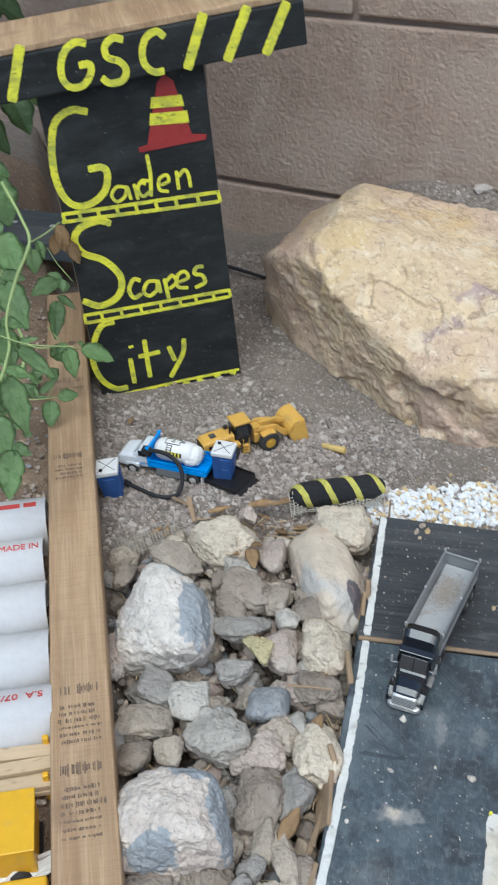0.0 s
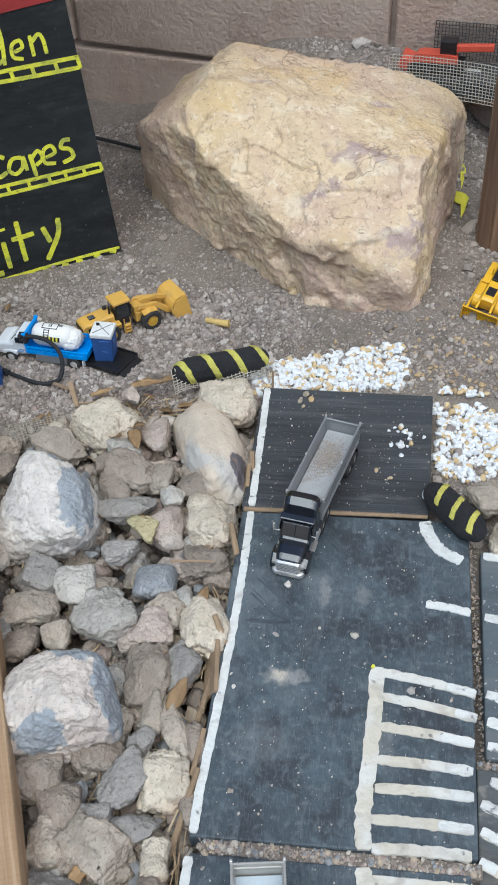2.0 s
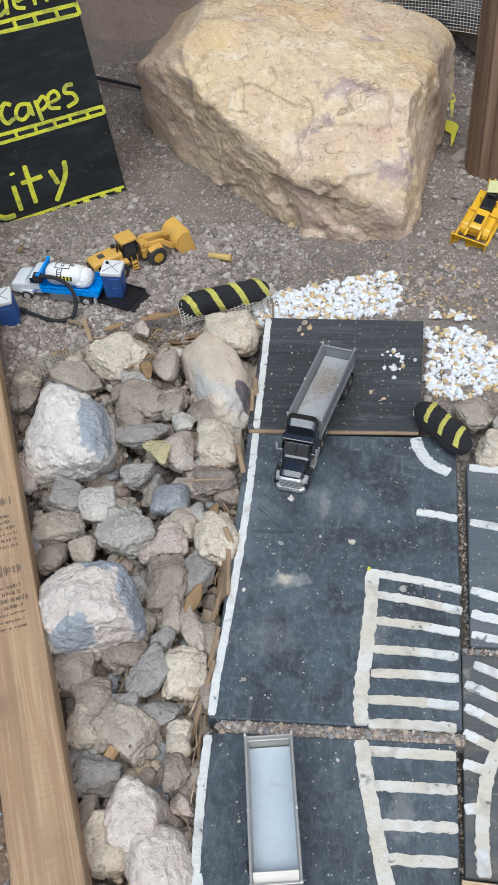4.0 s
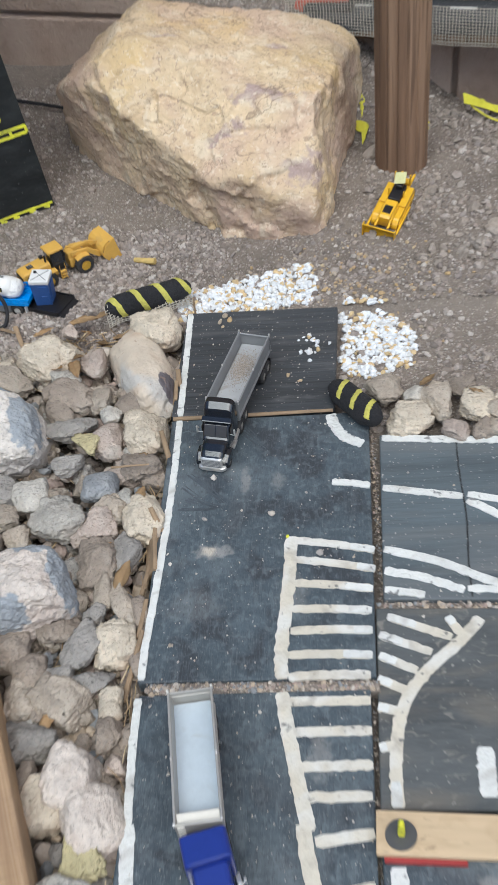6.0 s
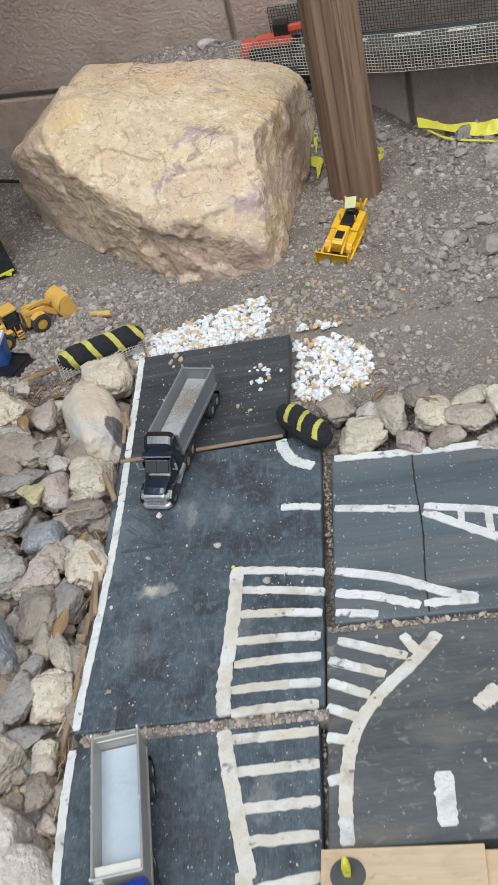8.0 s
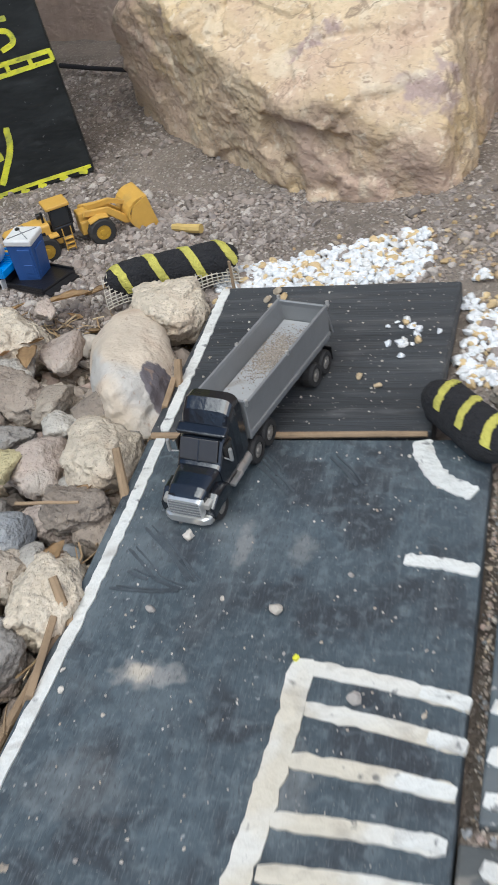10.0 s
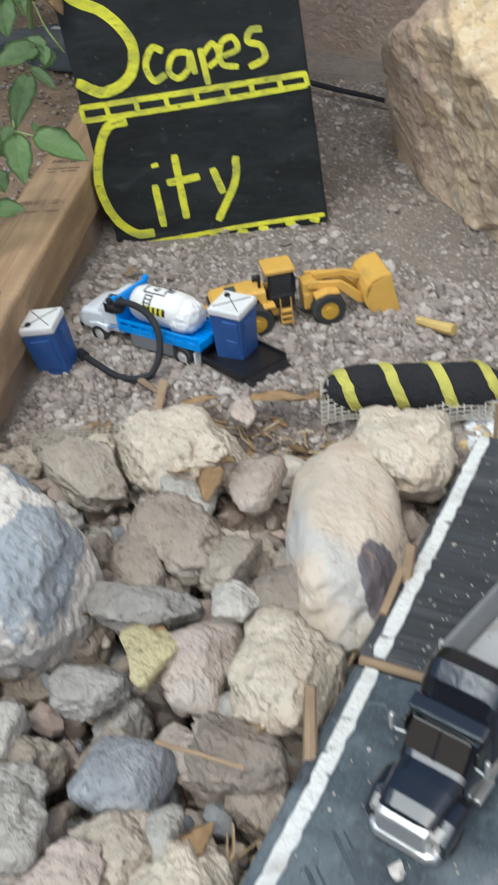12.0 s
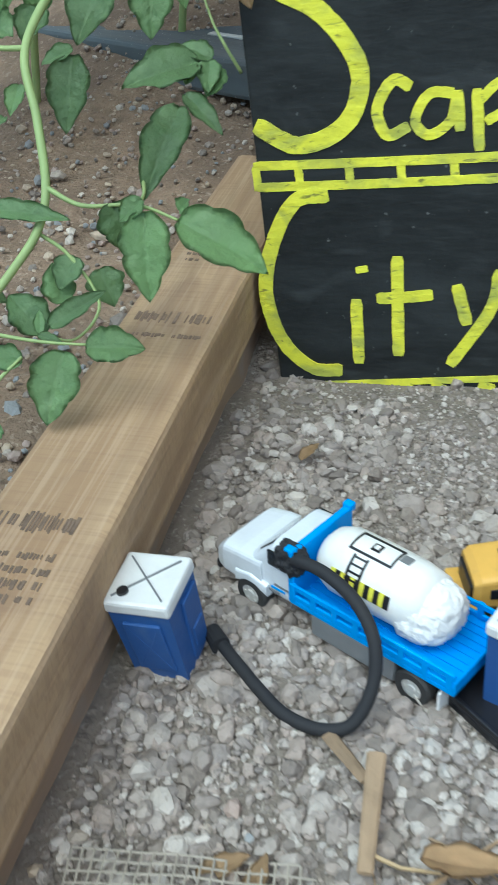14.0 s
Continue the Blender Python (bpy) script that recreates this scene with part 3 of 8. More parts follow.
def blob(planes, centre, detail=5, soft=14.0, amp=((6, 0.02), (18, 0.006)), seed=0, chips=(), flakes=()):
    """A broken rock: the space inside some faces (normal, distance), their edges worn, with relief added. flakes: (centre, radii, height) of broken steps."""
    bm = bmesh.new()
    bmesh.ops.create_icosphere(bm, subdivisions=detail, radius=1)
    ns = [(Vector(n).normalized(), d) for n, d in planes]
    for v in bm.verts:
        d = v.co.normalized()
        ws = [(max(n.dot(d), 0) / dist) ** soft for n, dist in ns]
        p = d * sum(ws) ** (-1 / soft)
        top = max(ws)
        out = sum((n * (w / top / dist) for w, (n, dist) in zip(ws, ns)), Vector()).normalized()
        flat = p.copy()
        for freq, a in amp:
            p += out * a * noise.fractal(p * freq + Vector((seed, seed * 1.7, 3)), 0.9, 2.1, 4)
        for freq, a in chips:
            q = p * freq + 0.5 * noise.noise_vector(p * freq * 1.3)
            cell = noise.voronoi(q)[1][0]
            n = (noise.noise_vector(cell * 3.7 + Vector((0.5, 0.3, 0.1))) + d * 0.6).normalized()
            p += out * a * (n.dot(q - cell) + 1.2 * noise.noise(cell * 5.1 + Vector((0.2, 0.7, 0.4))))
        for c, rr, h in flakes:
            q = flat - Vector(c)
            reach = math.sqrt((q.x / rr[0]) ** 2 + (q.y / rr[1]) ** 2 + (q.z / rr[2]) ** 2)
            if reach < 1.6:
                reach += 0.40 * noise.noise(flat * 40) + 0.08 * noise.noise(flat * 140)
                step = min(1.0, max(0.0, (1.06 - reach) / 0.12))
                p += out * h * step
        v.co = p + Vector(centre)
    return bm


def pebble_field(name, spots, mat, label, rng, jag=0.35, sub=1, facets=0):
    """Many loose pieces joined in one mesh: place, size, flatness."""
    bm = bmesh.new()
    bmesh.ops.create_icosphere(bm, subdivisions=sub, radius=1)
    bv = np.array([v.co[:] for v in bm.verts])
    bf = np.array([[v.index for v in f.verts] for f in bm.faces])
    bm.free()
    nv, n = len(bv), len(spots)
    spots = np.array(spots)
    rs = np.random.RandomState(rng.randrange(1 << 30))
    v = np.repeat(bv[None], n, 0) * (1 + jag * (rs.rand(n, nv, 1) - 0.5))
    if facets:
        unit = bv / np.linalg.norm(bv, axis=1)[:, None]
        cut = np.ones((n, nv))
        for k in range(facets):
            nn = rs.randn(n, 3)
            nn /= np.linalg.norm(nn, axis=1)[:, None]
            cut = np.minimum(cut, rs.uniform(0.48, 0.86, (n, 1)) / np.maximum(nn @ unit.T, 0.05))
        v = v * cut[..., None] * 1.25
    v = v * (spots[:, None, 3:4] * (0.7 + 0.6 * rs.rand(n, 1, 3)))
    v[:, :, 2] *= 0.75
    a = rs.rand(n) * math.tau
    t = (rs.rand(n) - 0.5) * 1.6
    ca, sa, ct, st = np.cos(a)[:, None], np.sin(a)[:, None], np.cos(t)[:, None], np.sin(t)[:, None]
    x, y, z = v[..., 0], v[..., 1] * ct - v[..., 2] * st, v[..., 1] * st + v[..., 2] * ct
    v = np.stack([x * ca - y * sa, x * sa + y * ca, z], -1) + spots[:, None, :3]
    f = (bf[None] + (np.arange(n) * nv)[:, None, None]).reshape(-1, 3)
    me = bpy.data.meshes.new(name)
    me.from_pydata(v.reshape(-1, 3).tolist(), [], f.tolist())
    if sub > 1 and not facets:
        me.shade_smooth()
    me.materials.append(mat)
    return tagged(new(name, me), label, "gravel", kind="stuff")

# ---------------------------------------------------------------- ground
def board_x(y):
    """The inner edge of the timber edging."""
    return -0.2577 - 0.4000 * y


def smooth(a, b, x):
    t = min(1.0, max(0.0, (x - a) / (b - a)))
    return t * t * (3 - 2 * t)


def wall_y(x):
    return 0.505 - 0.271 * x


def ground_z(x, y):
    z = -0.018 + 0.014 * smooth(0.02, 0.16, x) * smooth(-0.2, 0.0, y)
    bed = smooth(0.0, -0.012, x) * smooth(-0.015, -0.07, y + 0.10 * smooth(-0.1, -0.3, x)) * smooth(board_x(y) - 0.005, board_x(y) + 0.02, x)
    z -= 0.030 * bed
    left = smooth(board_x(y) - 0.02, board_x(y) - 0.05, x)
    z += left * (0.012 + 0.09 * smooth(0.15, 0.6, y) * smooth(-0.33, -0.6, x))
    z += 0.112 * math.exp(-abs((x - 0.02) / 0.15) ** 3) * smooth(0.28, 0.40, y)
    z -= 0.045 * smooth(0.30, 0.40, y) * smooth(0.22, 0.32, x)
    z += 0.012 * smooth(0.2, 0.45, x) * smooth(-0.05, 0.15, y)
    if -2 < x < 2 and -2 < y < 2:
        z += 0.004 * noise.noise((x * 9, y * 9, 0)) + 0.0022 * noise.noise((x * 38, y * 38, 2))
    s, q = (x + 0.313) * 0.919 + (y - 0.155) * 0.395, -(x + 0.313) * 0.395 + (y - 0.155) * 0.919
    if -0.02 < s < 0.17 and abs(q) < 0.06:
        z -= 0.006 * math.exp(-(q / 0.022) ** 2)
    if -0.03 < x < 0.6 and -1 < y < -0.004:
        z = min(z, -0.015)
    return z


def spread(lo, hi, step, far):
    """Lines close together in the middle and ever wider apart outside."""
    mid = list(np.arange(lo, hi + step / 2, step))
    out, d = [], step
    while not out or out[-1] < far:
        d *= 1.35
        out.append((out[-1] if out else 0) + d)
    return [lo - o for o in reversed(out)] + mid + [hi + o for o in out]


gx, gy = spread(-1.0, 0.9, 0.009, 60), spread(-1.1, 0.75, 0.009, 60)
gv = [(x, y, ground_z(x, y)) for y in gy for x in gx]
nx = len(gx)
gf = [(j * nx + i, j * nx + i + 1, (j + 1) * nx + i + 1, (j + 1) * nx + i) for j in range(len(gy) - 1) for i in range(nx - 1)]
me = bpy.data.meshes.new("ground")
me.from_pydata(gv, [], gf)
me.shade_smooth()
me.materials.append(m_soil)
tagged(new("ground", me), "grey brown dusty soil with fine gravel", "ground", kind="structure")

# brown soil of the planting bed beyond the edging
bv, bf = [], []
cols, rows = 64, 90
for j in range(rows + 1):
    y = -0.60 + 1.14 * j / rows
    for i in range(cols + 1):
        x = board_x(y) - 0.034 - 0.62 * (i / cols) ** 1.3
        bv.append((x, y, ground_z(x, y) + (0.006 + 0.004 * noise.noise((x * 30, y * 30, 4)) if i else -0.01)))
for j in range(rows):
    for i in range(cols):
        k = j * (cols + 1) + i
        bf.append((k, k + cols + 1, k + cols + 2, k + 1))
me = bpy.data.meshes.new("soil_bed")
me.from_pydata([v for v in bv], [], [tuple(reversed(f)) for f in bf])
me.shade_smooth()
me.materials.append(m_soil_brown)
tagged(new("soil_bed", me), "brown crumbly soil of the planting bed", "soil", kind="structure")

# ---------------------------------------------------------------- block wall
WALL = pose(0, 0.505, 0, 0, 0, math.degrees(math.atan2(-0.2616, 0.9652)))
wall = thing("wall_north", WALL, "tan pink concrete block garden wall", "wall", kind="structure")
part("mortar_bed", bx((0.2, 0.100, 0.6), (4.4, 0.19, 1.7)), m_mortar, wall)
COURSE, BLOCK = 0.2145, 0.402


def block_mesh(seed):
    bm = bmesh.new()
    box(bm, (0, 0, 0), (BLOCK - 0.007, 0.03, COURSE - 0.007), 0.003, seg=2)
    me = bpy.data.meshes.new("block")
    bm.to_mesh(me)
    bm.free()
    me.materials.append(m_block)
    return me


block_me = block_mesh(1)
for c in range(-1, 6):
    shift = 0.093 if c % 2 == 0 else 0.093 + BLOCK / 2
    for k in range(-5, 5):
        b = new("block", block_me)
        b.parent = wall
        b.location = (shift + (k + 0.5) * BLOCK, 0.011, 0.05 + (c + 0.5) * COURSE)
# side walls far off close the yard
for nm, m, ln in (("wall_west", pose(-2.6, -1.0, 0, 0, 0, 90), 5.2), ("wall_south", pose(0, -3.6, 0, 0, 0, 0), 6.0)):
    w = thing(nm, m, "plain tan block wall", "wall", kind="structure")
    part("wall_face", bx((0, 0, 0.4), (ln, 0.2, 1.4), 0.01), m_block, w)

# ---------------------------------------------------------------- timber edging
ANG = math.degrees(math.atan(0.4000))
EDGE = pose(-0.2577, 0.0, 0, 0, 0, ANG)
edging = thing("timber_edging", EDGE, "weathered brown lumber edging with grade stamps", "edging", kind="structure")
top_board = part("top_board", bx((-0.0195, -0.22, 0.0125), (0.039, 1.05, 0.031), 0.0025), m_lumber, edging, "light brown lumber with ink stamps")
low_board = part("lower_board", bx((-0.0235, -0.22, -0.034), (0.037, 1.05, 0.0605), 0.003), m_lumber_side, edging)

# ---------------------------------------------------------------- road of painted panels
road = thing("road", pose(0, 0, 0), "toy road of black painted plywood panels", "road", kind="structure")


def panel(outline, top, mat, label):
    bm = bmesh.new()
    prism(bm, outline, top - 0.012, top)
    bmesh.ops.recalc_face_normals(bm, faces=bm.faces)
    bevel_all(bm, 0.0012, 2, 40)
    return part("road_panel", bm, mat, road, label)


panel_top = panel([(-0.0066, -0.1481), (0.1284, -0.1460), (0.1336, -0.0133), (-0.0043, -0.0120)], 0.0, m_road_cross, "black painted panel with rough grain")
panel_mid = panel([(-0.0058, -0.3967), (0.1501, -0.3947), (0.1555, -0.1612), (0.1458, -0.1503), (0.1289, -0.1517), (-0.0056, -0.1528)], 0.0, m_road, "blue black panel with white crosswalk bars")
panel_low = panel([(-0.0083, -0.8194), (0.1420, -0.8168), (0.1460, -0.4029), (-0.0039, -0.4050)], -0.001, m_road, "blue black panel with white crosswalk bars")
panel_a = panel([(0.1578, -0.3323), (0.5167, -0.3417), (0.5264, -0.1943), (0.1631, -0.1744)], -0.004, m_road_grey, "grey black panel with white arrow lines")
panel_b = panel([(0.1481, -0.4806), (0.5165, -0.4853), (0.5167, -0.3481), (0.1522, -0.3392)], -0.004, m_road_brown, "worn grey panel with cream bars")
panel_c = panel([(0.1450, -0.8168), (0.5161, -0.8104), (0.5164, -0.4915), (0.1480, -0.4870)], -0.004, m_road, "black panel with white and yellow lines")
for c, sz in (((0.077, -0.4002, -0.0062), (0.150, 0.0080, 0.0080)), ((0.325, -0.3415, -0.0112), (0.345, 0.0065, 0.0080))):
    part("joint_dust", bx(c, sz, 0, (0, 0, 0 if sz[0] < 0.2 else -1.75)), m_soil, road, "brown dust packed in the joint")
mark_rng = random.Random(4)


def stroke(target, pts, width, mat, lift=0.0):
    bm = bmesh.new()
    top = max(v.co.z for v in target.data.vertices)
    ribbon(bm, pts, width, top - 0.001, top + 0.0004 + lift + 0.0005 * mark_rng.random(), mark_rng, 0.22)
    bmesh.ops.recalc_face_normals(bm, faces=bm.faces)
    part("road_marking", bm, mat, target, "uneven hand painted line")


stroke(panel_top, [(-0.0010, -0.0139), (-0.0001, -0.0639), (0.0003, -0.1111), (0.0010, -0.1476)], 0.0053, m_white)
stroke(panel_mid, [(0.0010, -0.1533), (0.0017, -0.2070), (0.0011, -0.2547), (-0.0000, -0.2940), (-0.0017, -0.3351), (-0.0034, -0.3690), (-0.0034, -0.3949)], 0.0053, m_white)
stroke(panel_low, [(-0.0038, -0.4076), (-0.0037, -0.4377), (-0.0023, -0.4652), (-0.0006, -0.4911)], 0.0053, m_white)
stroke(panel_low, [(-0.0001, -0.4907), (0.0021, -0.5196), (0.0050, -0.5430), (0.0110, -0.5559), (0.0235, -0.5682), (0.0440, -0.5784)], 0.0085, m_white)
stroke(panel_mid, [(0.0943, -0.2785), (0.0931, -0.3147), (0.0908, -0.3452), (0.0885, -0.3739), (0.0892, -0.3953)], 0.0090, m_cream)
stroke(panel_mid, [(0.0944, -0.2814), (0.1243, -0.2863), (0.1537, -0.2927)], 0.0063, m_cream)
stroke(panel_mid, [(0.1366, -0.2890), (0.1537, -0.2927)], 0.0055, m_white, 0.0006)
stroke(panel_mid, [(0.0972, -0.2991), (0.1255, -0.3035), (0.1534, -0.3095)], 0.0063, m_cream)
stroke(panel_mid, [(0.1406, -0.3068), (0.1534, -0.3095)], 0.0055, m_white, 0.0006)
stroke(panel_mid, [(0.0965, -0.3199), (0.1240, -0.3222), (0.1511, -0.3263)], 0.0063, m_cream)
stroke(panel_mid, [(0.1321, -0.3235), (0.1511, -0.3263)], 0.0055, m_white, 0.0006)
stroke(panel_mid, [(0.0952, -0.3416), (0.1225, -0.3421), (0.1495, -0.3442)], 0.0063, m_cream)
stroke(panel_mid, [(0.1338, -0.3429), (0.1495, -0.3442)], 0.0055, m_white, 0.0006)
stroke(panel_mid, [(0.0944, -0.3592), (0.1220, -0.3586), (0.1492, -0.3598)], 0.0063, m_cream)
stroke(panel_mid, [(0.1367, -0.3593), (0.1492, -0.3598)], 0.0055, m_white, 0.0006)
stroke(panel_mid, [(0.0928, -0.3777), (0.1209, -0.3775), (0.1483, -0.3789)], 0.0063, m_cream)
stroke(panel_mid, [(0.1291, -0.3779), (0.1483, -0.3789)], 0.0055, m_white, 0.0006)
stroke(panel_mid, [(0.0935, -0.3940), (0.1201, -0.3930), (0.1465, -0.3935)], 0.0063, m_cream)
stroke(panel_low, [(0.0892, -0.4047), (0.0933, -0.4299), (0.0980, -0.4539), (0.1018, -0.4733), (0.1065, -0.4949)], 0.0090, m_cream)
stroke(panel_low, [(0.1025, -0.4907), (0.1085, -0.5230), (0.1171, -0.5480), (0.1245, -0.5660), (0.1332, -0.5785), (0.1432, -0.5890)], 0.0092, m_cream)
stroke(panel_low, [(0.0925, -0.4113), (0.1456, -0.4113)], 0.0065, m_cream)
stroke(panel_low, [(0.0973, -0.4326), (0.1455, -0.4319)], 0.0065, m_cream)
stroke(panel_low, [(0.1012, -0.4554), (0.1452, -0.4543)], 0.0065, m_cream)
stroke(panel_low, [(0.1028, -0.4748), (0.1440, -0.4738)], 0.0065, m_cream)
stroke(panel_low, [(0.1100, -0.5010), (0.1442, -0.4960)], 0.0072, m_cream)
stroke(panel_low, [(0.1170, -0.5330), (0.1437, -0.5260)], 0.0072, m_cream)
stroke(panel_low, [(0.1265, -0.5610), (0.1428, -0.5570)], 0.0072, m_cream)
stroke(panel_mid, [(0.1247, -0.2268), (0.1385, -0.2282), (0.1533, -0.2316)], 0.0060, m_white)
stroke(panel_mid, [(0.1246, -0.1531), (0.1284, -0.1673), (0.1364, -0.1798), (0.1495, -0.1876)], 0.0090, m_white)
stroke(panel_a, [(0.1648, -0.1783), (0.2421, -0.1845), (0.3137, -0.1872), (0.3380, -0.2081), (0.3668, -0.2220)], 0.0070, m_white)
stroke(panel_a, [(0.1628, -0.2306), (0.1922, -0.2363), (0.2211, -0.2418)], 0.0065, m_white)
stroke(panel_a, [(0.2249, -0.2401), (0.2658, -0.2510), (0.3253, -0.2708), (0.3667, -0.2826)], 0.0065, m_white)
stroke(panel_a, [(0.2240, -0.2458), (0.2555, -0.2677), (0.2809, -0.2858), (0.2977, -0.3011), (0.3185, -0.3035), (0.3666, -0.3009)], 0.0070, m_white)
stroke(panel_a, [(0.2494, -0.2481), (0.2476, -0.2616)], 0.0045, m_white)
stroke(panel_a, [(0.2669, -0.2524), (0.2658, -0.2734)], 0.0050, m_white)
stroke(panel_a, [(0.2809, -0.2579), (0.2777, -0.2818)], 0.0050, m_white)
stroke(panel_a, [(0.2953, -0.2623), (0.2902, -0.2947)], 0.0060, m_white)
stroke(panel_a, [(0.3156, -0.2680), (0.3093, -0.3010)], 0.0060, m_white)
stroke(panel_a, [(0.3387, -0.2753), (0.3346, -0.3010)], 0.0060, m_white)
stroke(panel_a, [(0.1605, -0.2893), (0.1980, -0.3014), (0.2263, -0.3165), (0.2494, -0.3261)], 0.0070, m_white)
stroke(panel_a, [(0.1599, -0.3081), (0.1872, -0.3151), (0.2131, -0.3267)], 0.0070, m_white)
stroke(panel_a, [(0.1592, -0.3245), (0.1863, -0.3295)], 0.0060, m_white)
stroke(panel_a, [(0.2157, -0.3251), (0.2492, -0.3273)], 0.0060, m_white)
stroke(panel_b, [(0.2215, -0.3495), (0.2040, -0.3690), (0.1870, -0.3845), (0.1720, -0.4025), (0.1636, -0.4215), (0.1600, -0.4420), (0.1584, -0.4610), (0.1586, -0.4800)], 0.0078, m_cream)
for a, b in (((0.1997, -0.3480), (0.2070, -0.3610)), ((0.1595, -0.3465), (0.2010, -0.3640)), ((0.1535, -0.3610), (0.1870, -0.3750)), ((0.1527, -0.3770), (0.1765, -0.3885)), ((0.1510, -0.3940), (0.1700, -0.4035)), ((0.1500, -0.4140), (0.1650, -0.4180)), ((0.1495, -0.4420), (0.1597, -0.4400))):
    stroke(panel_b, [a, b], 0.0064, m_cream)
    stroke(panel_b, [a, (a[0] * 0.55 + b[0] * 0.45, a[1] * 0.55 + b[1] * 0.45)], 0.0056, m_white, 0.0006)
stroke(panel_b, [(0.1581, -0.4640), (0.1582, -0.4800)], 0.0064, m_white, 0.0006)
stroke(panel_b, [(0.2376, -0.4040), (0.2442, -0.3985), (0.2510, -0.3930)], 0.0105, m_cream)
stroke(panel_b, [(0.2131, -0.4420), (0.2122, -0.4580), (0.2118, -0.4735)], 0.0105, m_white)
stroke(panel_b, [(0.3140, -0.4180), (0.2925, -0.4205), (0.2797, -0.4260), (0.2690, -0.4365), (0.2615, -0.4520), (0.2578, -0.4690), (0.2570, -0.4815)], 0.0092, m_paleyellow)
stroke(panel_b, [(0.2665, -0.4480), (0.2868, -0.4580)], 0.0075, m_paleyellow)
stroke(panel_b, [(0.2620, -0.4690), (0.2824, -0.4790)], 0.0075, m_paleyellow)
stroke(panel_b, [(0.3058, -0.4330), (0.2917, -0.4420), (0.2856, -0.4560), (0.2836, -0.4760)], 0.0070, m_cream)
stroke(panel_c, [(0.1566, -0.5140), (0.1573, -0.5386), (0.1571, -0.5553), (0.1569, -0.5714), (0.1575, -0.5870), (0.1583, -0.6040)], 0.0100, m_white)
for a, b in (((0.1462, -0.5300), (0.1560, -0.5290)), ((0.1455, -0.5590), (0.1560, -0.5580)), ((0.1450, -0.5850), (0.1571, -0.5940))):
    stroke(panel_c, [a, b], 0.0085, m_cream)
stroke(panel_c, [(0.2559, -0.5120), (0.2548, -0.5400), (0.2550, -0.5658), (0.2562, -0.5854), (0.2553, -0.6033)], 0.0085, m_cream)
stroke(panel_c, [(0.2709, -0.5090), (0.2670, -0.5294), (0.2640, -0.5542), (0.2645, -0.5946)], 0.0095, m_paleyellow)
stroke(panel_c, [(0.2587, -0.5242), (0.2667, -0.5277)], 0.0055, m_paleyellow)
stroke(panel_c, [(0.2584, -0.5483), (0.2665, -0.5464)], 0.0055, m_paleyellow)
stroke(panel_c, [(0.2130, -0.5730), (0.2145, -0.5890), (0.2165, -0.6040)], 0.0100, m_white)
stroke(panel_mid, [(0.0907, -0.2785), (0.0923, -0.2794)], 0.0022, m_yellowpaint, 0.0012)


bm = bmesh.new()
ribbon(bm, [(0.2225, -0.1790), (0.2212, -0.2150), (0.2218, -0.2600), (0.2190, -0.3000), (0.2180, -0.3320)], 0.0011, -0.0045, -0.0037, mark_rng, 0.6)
bmesh.ops.recalc_face_normals(bm, faces=bm.faces)
part("crack", bm, m_black_crack, panel_a, "dark crack across the panel")

# tyre marks scraped into the paint
for i, (a, b) in enumerate((((0.0123, -0.2138), (0.0426, -0.2437)), ((0.0092, -0.2268), (0.0252, -0.2430)), ((0.0252, -0.2430), (0.0381, -0.2479)), ((0.0206, -0.2193), (0.0398, -0.2434)), ((0.0126, -0.2397), (0.0228, -0.2436)),
             ((0.0080, -0.2494), (0.0377, -0.2490)), ((0.0515, -0.1695), (0.0706, -0.1901)), ((0.0554, -0.1657), (0.0634, -0.1784)), ((0.0855, -0.1651), (0.0998, -0.1835)))):
    mid = ((a[0] + b[0]) / 2 + 0.0015, (a[1] + b[1]) / 2 - 0.001)
    bm = bmesh.new()
    ribbon(bm, [a, mid, b], 0.0015, -0.0005, 0.00010 + 0.00004 * i, mark_rng, 0.5)
    ribbon(bm, [(p[0] + 0.0026, p[1] + 0.0014) for p in (a, mid, b)], 0.0008, -0.0005, 0.00012 + 0.00004 * i, mark_rng, 0.5)
    bmesh.ops.recalc_face_normals(bm, faces=bm.faces)
    part("tyre_mark", bm, m_scratch, panel_mid, "dark scraped tyre mark")

